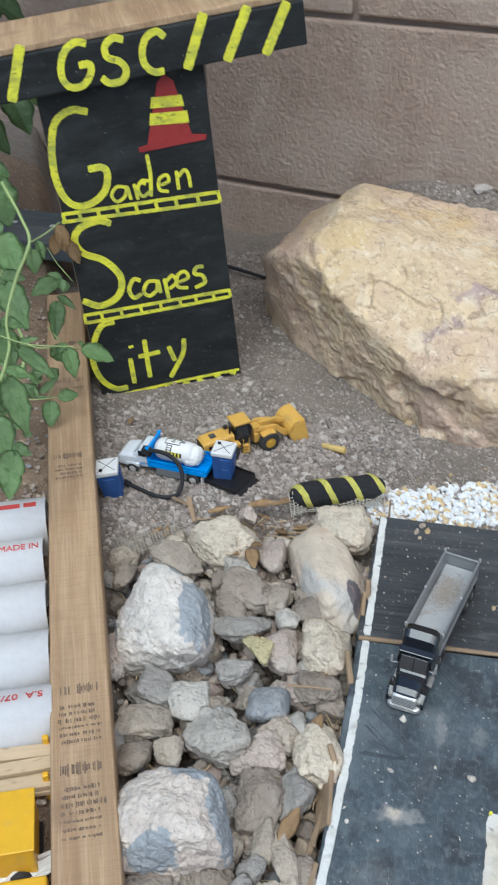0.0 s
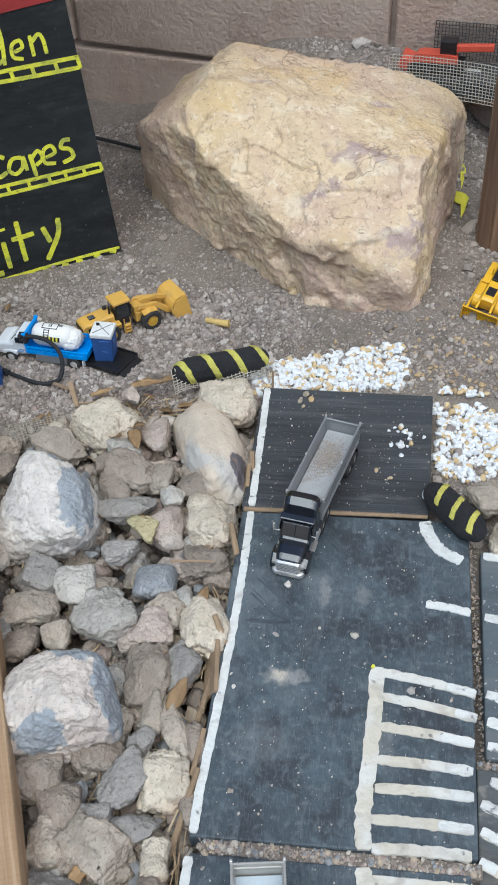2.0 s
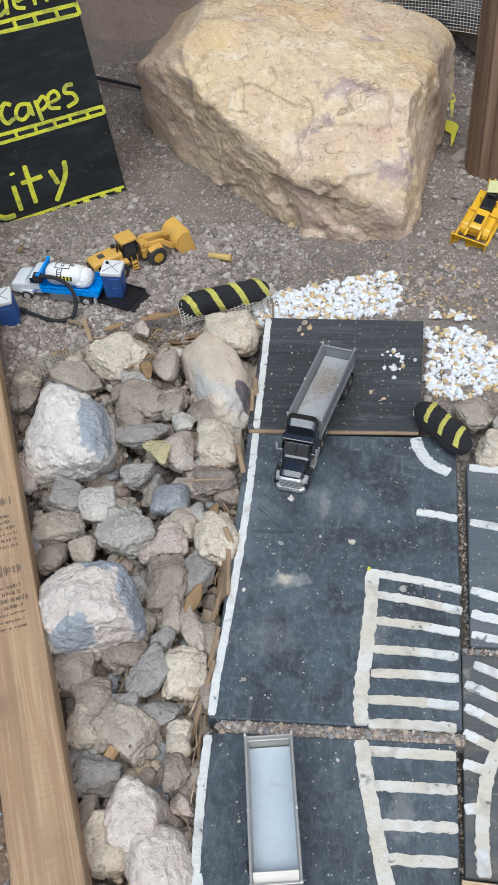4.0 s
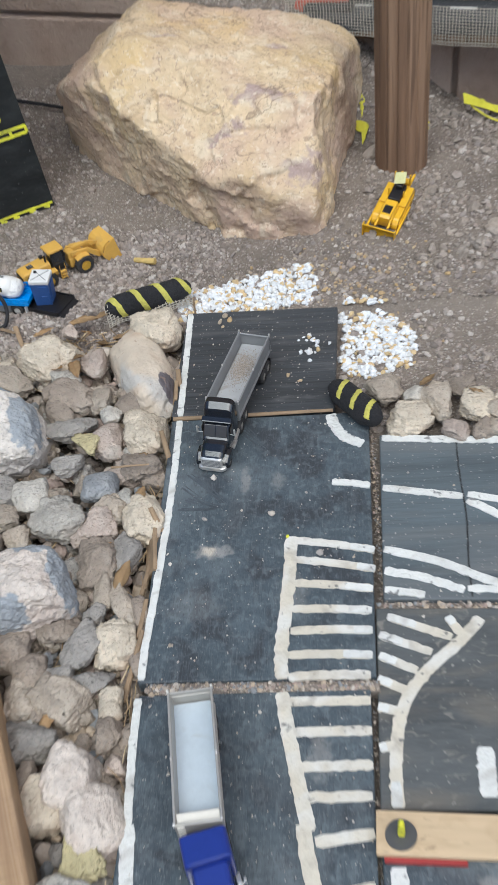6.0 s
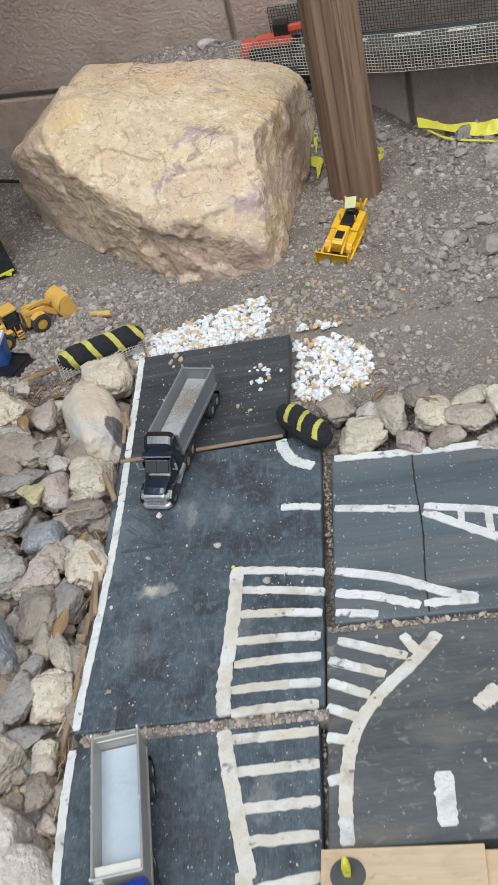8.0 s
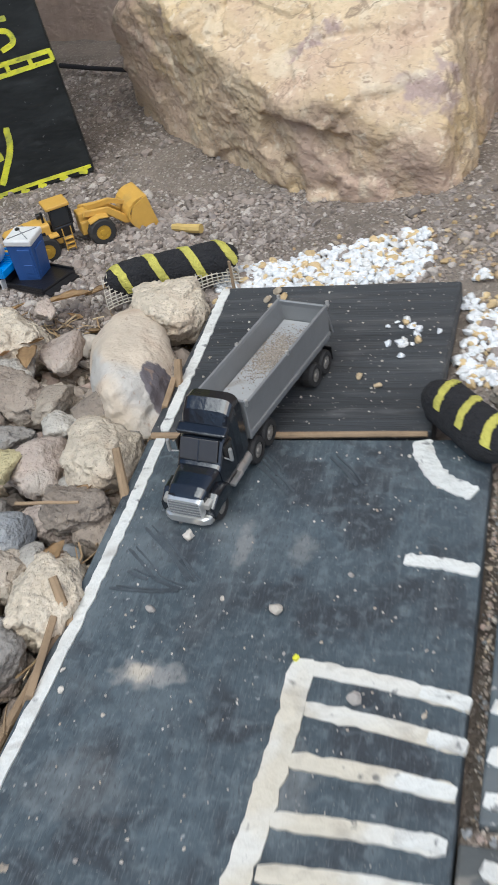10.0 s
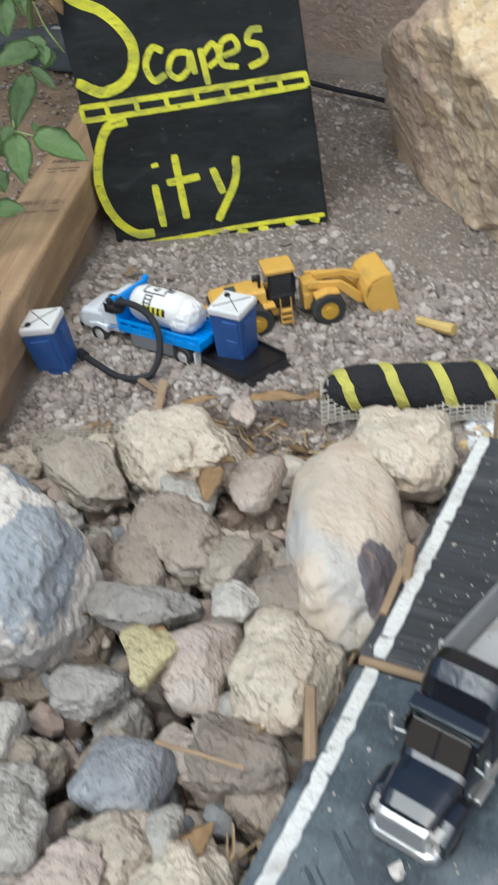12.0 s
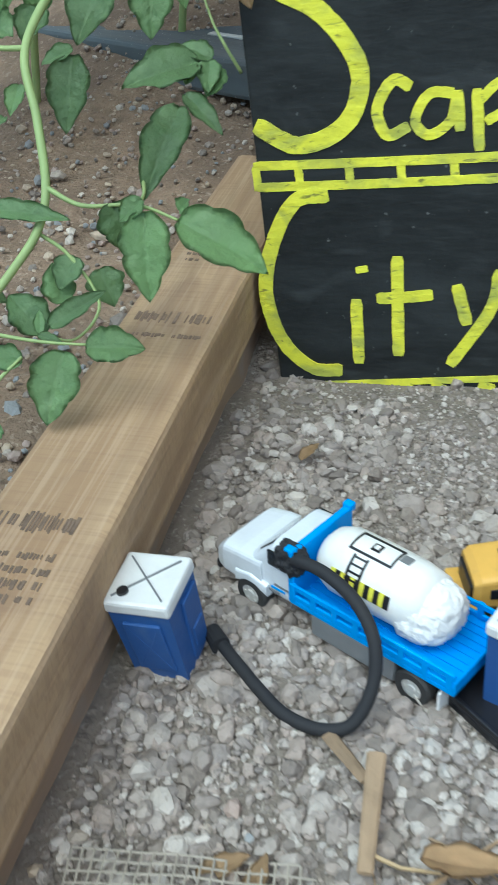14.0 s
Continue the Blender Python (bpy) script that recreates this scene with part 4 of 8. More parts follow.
# ---------------------------------------------------------------- boulder
bm = blob([((-0.70, -0.68, -0.14), 0.080), ((-0.20, -0.96, -0.10), 0.108), ((0.97, -0.22, 0.05), 0.122), ((-0.22, -0.55, 0.80), 0.063), ((0.16, 0.04, 0.98), 0.066),
           ((-0.92, 0.25, 0.15), 0.200), ((0.15, 0.97, 0.2), 0.155), ((0, 0, -1), 0.09), ((0.55, 0.0, 0.84), 0.104), ((-0.58, 0.10, 0.81), 0.128), ((-0.66, -0.45, 0.60), 0.110), ((0.25, -0.75, 0.6), 0.100)],
          (0, 0, 0), 7, 40, ((5, 0.008), (16, 0.0032), (44, 0.0014), (130, 0.0011)), 3, ((9, 0.0040), (24, 0.0009)),
          (((-0.082, -0.012, 0.050), (0.022, 0.034, 0.03), 0.0045), ((-0.060, -0.034, 0.039), (0.006, 0.018, 0.02), -0.0055), ((-0.072, -0.048, 0.032), (0.020, 0.006, 0.008), -0.004),
           ((-0.035, -0.135, -0.045), (0.075, 0.05, 0.040), -0.0060), ((0.075, -0.125, -0.030), (0.055, 0.05, 0.036), -0.0040), ((0.040, -0.080, 0.024), (0.045, 0.010, 0.014), -0.0030),
           ((-0.135, -0.02, 0.03), (0.03, 0.05, 0.045), -0.0035), ((0.03, 0.02, 0.065), (0.05, 0.03, 0.02), 0.0028), ((0.11, -0.05, 0.045), (0.025, 0.035, 0.03), -0.0030)))
boulder = mesh_object("boulder", bm, m_boulder, True)
boulder.matrix_world = pose(0.0153, 0.2362, 0.055)
tagged(boulder, "large cream and pink sandstone boulder on the gravel", "rock")

# ---------------------------------------------------------------- fluted post
post = thing("wooden_post", pose(0.2070, 0.2330, -0.0300, 0, 0, 8), "reddish brown grooved wooden post standing in gravel", "post")
bm = bmesh.new()
ring = []
for k in range(96):
    a = math.tau * k / 96
    g = 0.0016 * max(0.0, math.cos(a * 16)) ** 6
    r = 0.0275 - g
    ring.append((r * math.cos(a) * 1.0, r * math.sin(a)))
prism(bm, ring, 0, 0.9)
part("shaft", bm, m_post, post)

# ---------------------------------------------------------------- sign
SIGN = pose(-0.3101, 0.1597, -0.0299, 0, 0, math.degrees(math.atan2(0.58, 1.35))) @ pose(0, 0, 0, 0, -4.0, 0)
sign = thing("painted_sign", SIGN, "black board sign with yellow hand painted letters", "sign")
part("board", bx((0.0735, 0.006, 0.165), (0.147, 0.012, 0.33), 0.0012), m_board, sign)
header = part("header_board", bx((0.0945, -0.0065, 0.3385), (0.285, 0.012, 0.0365), 0.0015, (0, -2.2, 0)), m_board, sign, "black header with yellow stripes")
part("top_plank", bx((0.0945, 0.040, 0.3600), (0.285, 0.095, 0.0060), 0.001, (0, -2.2, 0)), m_lumber, sign, "bare brown plank on top")
part("side_brace", bx((0.004, 0.030, 0.150), (0.010, 0.036, 0.300), 0.001), m_lumber_side, sign, "bare plywood edge")
sign_rng = random.Random(21)


def paint(on_header, pts, width, mat):
    """A brush stroke on the face of the sign; points are along and up the board."""
    bm = bmesh.new()
    y = -0.0125 if on_header else 0.0
    lift = 0.0002 + 0.00015 * sign_rng.random()
    ribbon(bm, pts, width, -0.0006, lift, sign_rng, 0.10)
    for v in bm.verts:
        v.co = (v.co.x, y - v.co.z, v.co.y)
    bmesh.ops.recalc_face_normals(bm, faces=bm.faces)
    part("painted_letter", bm, mat, header if on_header else sign, "yellow brush stroke" if mat is m_yellowpaint else "")


def paint_shape(outline, mat, layer):
    bm = bmesh.new()
    prism(bm, outline, -0.0004, 0.0006 + 0.0004 * layer)
    for v in bm.verts:
        v.co = (v.co.x, -v.co.z, v.co.y)
    bmesh.ops.recalc_face_normals(bm, faces=bm.faces)
    part("painted_cone", bm, mat, sign, "painted red and yellow traffic cone")


paint(1, [(0.0503, 0.3541), (0.0420, 0.3564), (0.0326, 0.3516), (0.0269, 0.3418), (0.0255, 0.3295), (0.0311, 0.3213), (0.0416, 0.3214), (0.0492, 0.3293), (0.0501, 0.3374), (0.0408, 0.3378)], 0.0060, m_yellowpaint)
paint(1, [(0.0812, 0.3527), (0.0729, 0.3551), (0.0652, 0.3499), (0.0656, 0.3410), (0.0753, 0.3359), (0.0795, 0.3280), (0.0749, 0.3204), (0.0642, 0.3196), (0.0580, 0.3253)], 0.0060, m_yellowpaint)
paint(1, [(0.1157, 0.3498), (0.1094, 0.3553), (0.1002, 0.3515), (0.0954, 0.3416), (0.0957, 0.3308), (0.1025, 0.3232), (0.1117, 0.3228)], 0.0060, m_yellowpaint)
paint(1, [(-0.0028, 0.3607), (-0.0202, 0.3170)], 0.0085, m_yellowpaint)
paint(1, [(0.1506, 0.3640), (0.1310, 0.3208)], 0.0085, m_yellowpaint)
paint(1, [(0.1882, 0.3642), (0.1658, 0.3224)], 0.0085, m_yellowpaint)
paint(1, [(0.2220, 0.3630), (0.2000, 0.3228)], 0.0085, m_yellowpaint)
paint(0, [(0.0410, 0.2950), (0.0274, 0.2987), (0.0120, 0.2912), (0.0044, 0.2717), (0.0012, 0.2451), (0.0043, 0.2247), (0.0134, 0.2129), (0.0280, 0.2122), (0.0424, 0.2218), (0.0476, 0.2368), (0.0440, 0.2442), (0.0313, 0.2445)], 0.0065, m_yellowpaint)
paint(0, [(0.0628, 0.2221), (0.0538, 0.2237), (0.0480, 0.2167), (0.0518, 0.2099), (0.0598, 0.2137), (0.0632, 0.2220), (0.0648, 0.2096)], 0.0032, m_yellowpaint)
paint(0, [(0.0698, 0.2241), (0.0713, 0.2084)], 0.0032, m_yellowpaint)
paint(0, [(0.0700, 0.2176), (0.0760, 0.2237), (0.0806, 0.2221)], 0.0032, m_yellowpaint)
paint(0, [(0.0846, 0.2242), (0.0774, 0.2255), (0.0727, 0.2183), (0.0761, 0.2108), (0.0833, 0.2143)], 0.0032, m_yellowpaint)
paint(0, [(0.0857, 0.2490), (0.0861, 0.2299), (0.0834, 0.2094)], 0.0036, m_yellowpaint)
paint(0, [(0.0939, 0.2185), (0.1017, 0.2211), (0.1006, 0.2273), (0.0936, 0.2246), (0.0923, 0.2147), (0.1005, 0.2112)], 0.0032, m_yellowpaint)
paint(0, [(0.1102, 0.2296), (0.1099, 0.2115)], 0.0034, m_yellowpaint)
paint(0, [(0.1106, 0.2235), (0.1176, 0.2291), (0.1207, 0.2237), (0.1212, 0.2115)], 0.0034, m_yellowpaint)
paint(0, [(-0.0006, 0.2065), (0.0492, 0.2051), (0.1015, 0.2041), (0.1475, 0.2027)], 0.0036, m_yellowpaint)
paint(0, [(-0.0019, 0.1990), (0.0481, 0.1971), (0.1004, 0.1948), (0.1466, 0.1934)], 0.0036, m_yellowpaint)
paint(0, [(0.0005, 0.2063), (0.0013, 0.1980)], 0.0034, m_yellowpaint)
paint(0, [(0.0152, 0.2061), (0.0161, 0.1977)], 0.0034, m_yellowpaint)
paint(0, [(0.0326, 0.2057), (0.0335, 0.1969)], 0.0034, m_yellowpaint)
paint(0, [(0.0500, 0.2054), (0.0509, 0.1962)], 0.0034, m_yellowpaint)
paint(0, [(0.0679, 0.2049), (0.0689, 0.1957)], 0.0034, m_yellowpaint)
paint(0, [(0.0865, 0.2044), (0.0876, 0.1951)], 0.0034, m_yellowpaint)
paint(0, [(0.1053, 0.2038), (0.1064, 0.1942)], 0.0034, m_yellowpaint)
paint(0, [(0.1260, 0.2033), (0.1272, 0.1936)], 0.0034, m_yellowpaint)
paint(0, [(0.1460, 0.2030), (0.1473, 0.1928)], 0.0034, m_yellowpaint)
paint(0, [(0.0425, 0.1899), (0.0309, 0.1945), (0.0134, 0.1903), (0.0060, 0.1792), (0.0113, 0.1655), (0.0302, 0.1533), (0.0419, 0.1337), (0.0361, 0.1150), (0.0175, 0.1075), (0.0014, 0.1161)], 0.0068, m_yellowpaint)
paint(0, [(0.0602, 0.1266), (0.0536, 0.1292), (0.0476, 0.1193), (0.0509, 0.1097), (0.0591, 0.1126)], 0.0042, m_yellowpaint)
paint(0, [(0.0754, 0.1236), (0.0664, 0.1236), (0.0613, 0.1144), (0.0664, 0.1089), (0.0742, 0.1140), (0.0765, 0.1233), (0.0775, 0.1098)], 0.0038, m_yellowpaint)
paint(0, [(0.0833, 0.1246), (0.0844, 0.1021)], 0.0040, m_yellowpaint)
paint(0, [(0.0839, 0.1201), (0.0913, 0.1262), (0.0942, 0.1181), (0.0865, 0.1125)], 0.0036, m_yellowpaint)
paint(0, [(0.0969, 0.1175), (0.1063, 0.1210), (0.1040, 0.1281), (0.0966, 0.1251), (0.0952, 0.1134), (0.1051, 0.1101)], 0.0036, m_yellowpaint)
paint(0, [(0.1230, 0.1301), (0.1160, 0.1301), (0.1133, 0.1240), (0.1208, 0.1204), (0.1219, 0.1126), (0.1116, 0.1088)], 0.0040, m_yellowpaint)
paint(0, [(-0.0012, 0.1001), (0.0495, 0.0997), (0.0968, 0.0996), (0.1464, 0.0996)], 0.0036, m_yellowpaint)
paint(0, [(-0.0018, 0.0916), (0.0483, 0.0913), (0.0958, 0.0916), (0.1457, 0.0925)], 0.0036, m_yellowpaint)
paint(0, [(-0.0004, 0.0999), (-0.0002, 0.0917)], 0.0032, m_yellowpaint)
paint(0, [(0.0163, 0.1001), (0.0166, 0.0919)], 0.0032, m_yellowpaint)
paint(0, [(0.0358, 0.0997), (0.0362, 0.0919)], 0.0032, m_yellowpaint)
paint(0, [(0.0554, 0.0998), (0.0559, 0.0920)], 0.0032, m_yellowpaint)
paint(0, [(0.0751, 0.0999), (0.0757, 0.0921)], 0.0032, m_yellowpaint)
paint(0, [(0.0948, 0.0996), (0.0955, 0.0922)], 0.0032, m_yellowpaint)
paint(0, [(0.1106, 0.0996), (0.1114, 0.0921)], 0.0032, m_yellowpaint)
paint(0, [(0.1285, 0.0996), (0.1293, 0.0922)], 0.0032, m_yellowpaint)
paint(0, [(0.1452, 0.0994), (0.1461, 0.0920)], 0.0032, m_yellowpaint)
paint(0, [(0.0273, 0.0874), (0.0141, 0.0855), (0.0037, 0.0692), (-0.0018, 0.0469), (0.0027, 0.0244), (0.0147, 0.0105), (0.0279, 0.0091)], 0.0060, m_yellowpaint)
paint(0, [(0.0356, 0.0427), (0.0353, 0.0124)], 0.0050, m_yellowpaint)
paint(0, [(0.0384, 0.0573), (0.0388, 0.0544)], 0.0050, m_yellowpaint)
paint(0, [(0.0530, 0.0612), (0.0521, 0.0160)], 0.0050, m_yellowpaint)
paint(0, [(0.0440, 0.0428), (0.0558, 0.0432), (0.0668, 0.0442)], 0.0050, m_yellowpaint)
paint(0, [(0.0762, 0.0484), (0.0804, 0.0303)], 0.0050, m_yellowpaint)
paint(0, [(0.0930, 0.0543), (0.0894, 0.0370), (0.0732, 0.0114)], 0.0050, m_yellowpaint)
paint(0, [(0.0011, 0.0012), (0.0484, 0.0031), (0.0980, 0.0051), (0.1457, 0.0055)], 0.0030, m_yellowpaint)
paint(0, [(0.0037, -0.0004), (0.0099, -0.0027)], 0.0040, m_yellowpaint)
paint(0, [(0.0202, 0.0004), (0.0264, -0.0019)], 0.0040, m_yellowpaint)
paint(0, [(0.0358, 0.0009), (0.0420, -0.0014)], 0.0040, m_yellowpaint)
paint(0, [(0.0522, 0.0013), (0.0585, -0.0011)], 0.0040, m_yellowpaint)
paint(0, [(0.0655, 0.0018), (0.0718, -0.0006)], 0.0040, m_yellowpaint)
paint(0, [(0.0853, 0.0024), (0.0917, 0.0000)], 0.0040, m_yellowpaint)
paint(0, [(0.0998, 0.0027), (0.1062, 0.0003)], 0.0040, m_yellowpaint)
paint(0, [(0.1185, 0.0035), (0.1249, 0.0012)], 0.0040, m_yellowpaint)
paint(0, [(0.1352, 0.0039), (0.1416, 0.0015)], 0.0040, m_yellowpaint)
paint_shape([(0.0793, 0.2564), (0.0879, 0.2580), (0.1044, 0.3104), (0.1116, 0.3166), (0.1187, 0.3103), (0.1290, 0.2610), (0.1420, 0.2587), (0.1408, 0.2543), (0.0798, 0.2520)], m_redpaint, 1)
paint_shape([(0.0976, 0.2989), (0.1243, 0.2971), (0.1254, 0.2872), (0.0953, 0.2896)], m_yellowpaint, 2)
paint_shape([(0.0944, 0.2852), (0.1274, 0.2827), (0.1280, 0.2719), (0.0923, 0.2749)], m_yellowpaint, 2)

stone_rng = random.Random(11)
STONE_NAMES = {"cream": "cream tan rounded river stone", "pale": "pale grey rounded river stone", "pink": "pinkish tan rounded river stone", "grey": "grey angular broken stone", "blue": "smooth blue grey river stone",
               "tan": "tan angular broken stone", "brown": "brown weathered bed stone", "ochre": "flat thin ochre stone", "white_blue": "large white stone with blue grey patches", "white_mixed": "large pinkish white stone with blue grey sides", "white_pink": "large white and pink stone"}


def stone(x, y, z, rx, ry, rz, yaw, colour, sub=3):
    r = stone_rng
    big = colour.startswith("white")
    rounded = big or colour == "blue"
    low, high = (0.86, 1.04) if big else (0.88, 1.05) if rounded else (0.74, 1.0) if colour == "cream" else (0.60, 0.98)
    planes = []
    if colour == "ochre":
        planes = [((math.cos(a), math.sin(a), r.uniform(-0.2, 0.2)), r.uniform(0.5, 0.62)) for a in (1.4, 3.5, 5.6)]
    for k in range(3 if colour == "ochre" else 11):
        a, e = r.random() * math.tau, r.uniform(-0.5, 1.1)
        planes.append(((math.cos(a) * math.cos(e), math.sin(a) * math.cos(e), math.sin(e)), r.uniform(low, high)))
    planes += [((0.2 * r.uniform(-1, 1), 0.2 * r.uniform(-1, 1), 1), r.uniform(0.75, 0.95)), ((0, 0, -1), 0.9), ((1, 0, 0), 1.0), ((-1, 0, 0), 1.0), ((0, 1, 0), 1.0), ((0, -1, 0), 1.0)]
    detail = 6 if rx > 0.03 else 5 if rx > 0.014 else 4 if rx > 0.008 else sub
    amp = ((1.2, 0.045), (4, 0.030), (16, 0.010), (40, 0.006)) if big else ((1.2, 0.07), (4, 0.022), (16, 0.008)) if rounded else ((1.6, 0.075), (5, 0.034), (16, 0.017), (40, 0.009))
    bm = blob(planes, (0, 0, 0), detail, (5 if colour == "white_blue" else 8) if big else 8 if rounded else 16 if colour == "cream" else 30, amp, r.random() * 50, ((2.2, 0.035), (6, 0.014)) if big else () if rounded else ((1.6, 0.07), (4.5, 0.03)))
    if colour != "ochre" and not big:
        rz = max(rz, 0.66 * min(rx, ry))
    bmesh.ops.scale(bm, vec=(rx, ry, rz), verts=bm.verts)
    ob = mesh_object("river_stone", bm, STONE[colour], True)
    ob.matrix_world = pose(x, y, z, r.uniform(-12, 12), r.uniform(-12, 12), yaw)
    return tagged(ob, STONE_NAMES[colour], "stone", "stones beside the road")


stone(-0.1434, -0.1694, 0.0090, 0.0420, 0.0425, 0.0410, 9, "white_blue")
stone(-0.0924, -0.3274, 0.0100, 0.0381, 0.0345, 0.0345, 19, "white_mixed")
stone(-0.1214, -0.0694, -0.0020, 0.0304, 0.0237, 0.0126, 9, "cream")
stone(-0.1063, -0.0937, -0.0020, 0.0155, 0.0189, 0.0101, 9, "pale")
stone(-0.0843, -0.0750, -0.0020, 0.0112, 0.0147, 0.0078, 9, "pink")
stone(-0.0314, -0.0357, -0.0020, 0.0229, 0.0254, 0.0165, 24, "cream")
stone(-0.0246, -0.1682, -0.0020, 0.0187, 0.0250, 0.0150, 9, "cream")
stone(-0.0595, -0.1708, -0.0020, 0.0135, 0.0187, 0.0108, 9, "pink")
stone(-0.0578, -0.1427, -0.0020, 0.0106, 0.0103, 0.0045, 9, "pale")
stone(-0.0580, -0.2208, -0.0020, 0.0156, 0.0158, 0.0084, 9, "blue")
stone(-0.0877, -0.1982, -0.0020, 0.0153, 0.0113, 0.0049, 19, "grey")
stone(-0.1395, -0.2227, -0.0020, 0.0161, 0.0153, 0.0066, -1, "grey")
stone(-0.1114, -0.2306, -0.0020, 0.0140, 0.0170, 0.0091, 9, "pale")
stone(-0.1375, -0.2474, -0.0020, 0.0187, 0.0137, 0.0059, 19, "tan")
stone(-0.0870, -0.2527, -0.0020, 0.0205, 0.0205, 0.0109, 29, "pale")
stone(-0.0554, -0.2645, -0.0020, 0.0183, 0.0147, 0.0064, 19, "pink")
stone(-0.0438, -0.2416, -0.0020, 0.0157, 0.0136, 0.0059, 9, "tan")
stone(-0.0181, -0.2566, -0.0020, 0.0164, 0.0263, 0.0131, 24, "cream")
stone(-0.0464, -0.2940, -0.0020, 0.0159, 0.0210, 0.0112, 9, "brown")
stone(-0.0267, -0.2878, -0.0020, 0.0151, 0.0173, 0.0092, -31, "grey")
stone(-0.0269, -0.3633, -0.0020, 0.0149, 0.0173, 0.0092, 9, "cream")
stone(-0.0490, -0.3675, -0.0020, 0.0158, 0.0162, 0.0086, 29, "grey")
stone(-0.0683, -0.3516, -0.0020, 0.0179, 0.0124, 0.0054, 14, "brown")
stone(-0.1058, -0.3675, -0.0020, 0.0115, 0.0140, 0.0074, 9, "brown")
stone(-0.0835, -0.3864, -0.0020, 0.0138, 0.0159, 0.0085, 9, "brown")
stone(-0.0584, -0.4057, -0.0020, 0.0203, 0.0187, 0.0122, -21, "tan")
stone(-0.0851, -0.4086, -0.0020, 0.0135, 0.0156, 0.0083, 9, "tan")
stone(-0.0402, -0.3947, -0.0020, 0.0154, 0.0112, 0.0060, -11, "grey")
stone(-0.0252, -0.3310, -0.0020, 0.0090, 0.0243, 0.0063, 24, "tan")
stone(-0.0225, -0.4073, -0.0020, 0.0084, 0.0088, 0.0047, 9, "cream")
stone(-0.0262, -0.2003, -0.0020, 0.0192, 0.0160, 0.0085, 9, "brown")
stone(-0.0946, -0.1166, -0.0020, 0.0196, 0.0172, 0.0091, 9, "brown")
stone(-0.0916, -0.1560, -0.0020, 0.0232, 0.0122, 0.0042, 14, "grey")
stone(-0.0715, -0.1771, 0.0040, 0.0135, 0.0185, 0.0045, 29, "ochre")
stone(-0.0704, -0.1180, -0.0020, 0.0097, 0.0190, 0.0058, 9, "tan")
stone(-0.1760, -0.1922, -0.0020, 0.0093, 0.0229, 0.0065, 9, "pink")
stone(-0.1938, -0.1151, -0.0020, 0.0110, 0.0144, 0.0077, 9, "brown")
stone(-0.1634, -0.0739, -0.0020, 0.0090, 0.0089, 0.0047, 9, "cream")
stone(-0.1132, -0.0279, -0.0020, 0.0081, 0.0107, 0.0057, 9, "pink")
stone(-0.1548, -0.0921, -0.0020, 0.0267, 0.0144, 0.0050, -16, "tan")
stone(-0.0396, -0.3219, -0.0020, 0.0073, 0.0163, 0.0044, 9, "tan")
stone(-0.0434, -0.3410, -0.0020, 0.0108, 0.0100, 0.0043, 9, "grey")
stone(-0.0108, -0.3420, -0.0020, 0.0072, 0.0159, 0.0043, 9, "brown")
stone(-0.1361, -0.2769, -0.0020, 0.0115, 0.0133, 0.0058, 9, "brown")
stone(-0.1145, -0.2699, -0.0020, 0.0116, 0.0107, 0.0046, 9, "tan")
stone(-0.0433, -0.1253, -0.0020, 0.0129, 0.0149, 0.0064, 9, "brown")
stone(-0.1039, -0.1359, -0.0020, 0.0129, 0.0119, 0.0051, 9, "brown")
stone(-0.0127, -0.0950, -0.0020, 0.0066, 0.0164, 0.0039, 9, "brown")
stone(0.0143, -0.3690, -0.0020, 0.0035, 0.0048, 0.0021, 9, "tan")
stone(-0.0085, -0.3787, -0.0020, 0.0060, 0.0127, 0.0036, 9, "brown")
stone(-0.1519, -0.2689, -0.0020, 0.0097, 0.0134, 0.0058, 9, "grey")
stone(-0.0352, -0.2333, -0.0020, 0.0079, 0.0109, 0.0047, 9, "pale")
stone(-0.0831, -0.4086, -0.0020, 0.0139, 0.0164, 0.0089, 7, "tan")
stone(-0.0527, -0.4092, -0.0020, 0.0196, 0.0178, 0.0097, -28, "tan")
stone(-0.0405, -0.4640, 0.0010, 0.0190, 0.0230, 0.0190, -20, "white_pink")
stone(-0.0245, -0.4870, -0.0020, 0.0205, 0.0250, 0.0190, 25, "white_pink")
stone(-0.0250, -0.5120, 0.0030, 0.0220, 0.0150, 0.0040, 95, "ochre")
stone(-0.0725, -0.4383, -0.0020, 0.0191, 0.0173, 0.0094, 7, "grey")
stone(-0.0537, -0.4767, -0.0020, 0.0150, 0.0180, 0.0098, 7, "cream")
stone(-0.0300, -0.5375, 0.0, 0.0270, 0.0195, 0.0150, 8, "pale")
stone(-0.0190, -0.5700, -0.0020, 0.0190, 0.0215, 0.0150, 7, "pink")
stone(-0.0250, -0.6020, -0.0020, 0.0144, 0.0162, 0.0107, 7, "grey")
stone(-0.0196, -0.4294, -0.0020, 0.0090, 0.0154, 0.0063, 7, "brown")
stone(-0.0239, -0.3650, -0.0020, 0.0144, 0.0155, 0.0084, 7, "cream")
stone(-0.0695, -0.4636, -0.0020, 0.0109, 0.0133, 0.0059, 7, "brown")
stone(-0.0220, -0.4123, -0.0020, 0.0080, 0.0093, 0.0041, 7, "cream")
stone(-0.0986, -0.3683, -0.0020, 0.0133, 0.0147, 0.0065, 7, "brown")
stone(-0.0606, -0.3909, -0.0020, 0.0118, 0.0127, 0.0056, 7, "grey")
stone(-0.1085, -0.3451, -0.0020, 0.0074, 0.0141, 0.0044, 7, "grey")
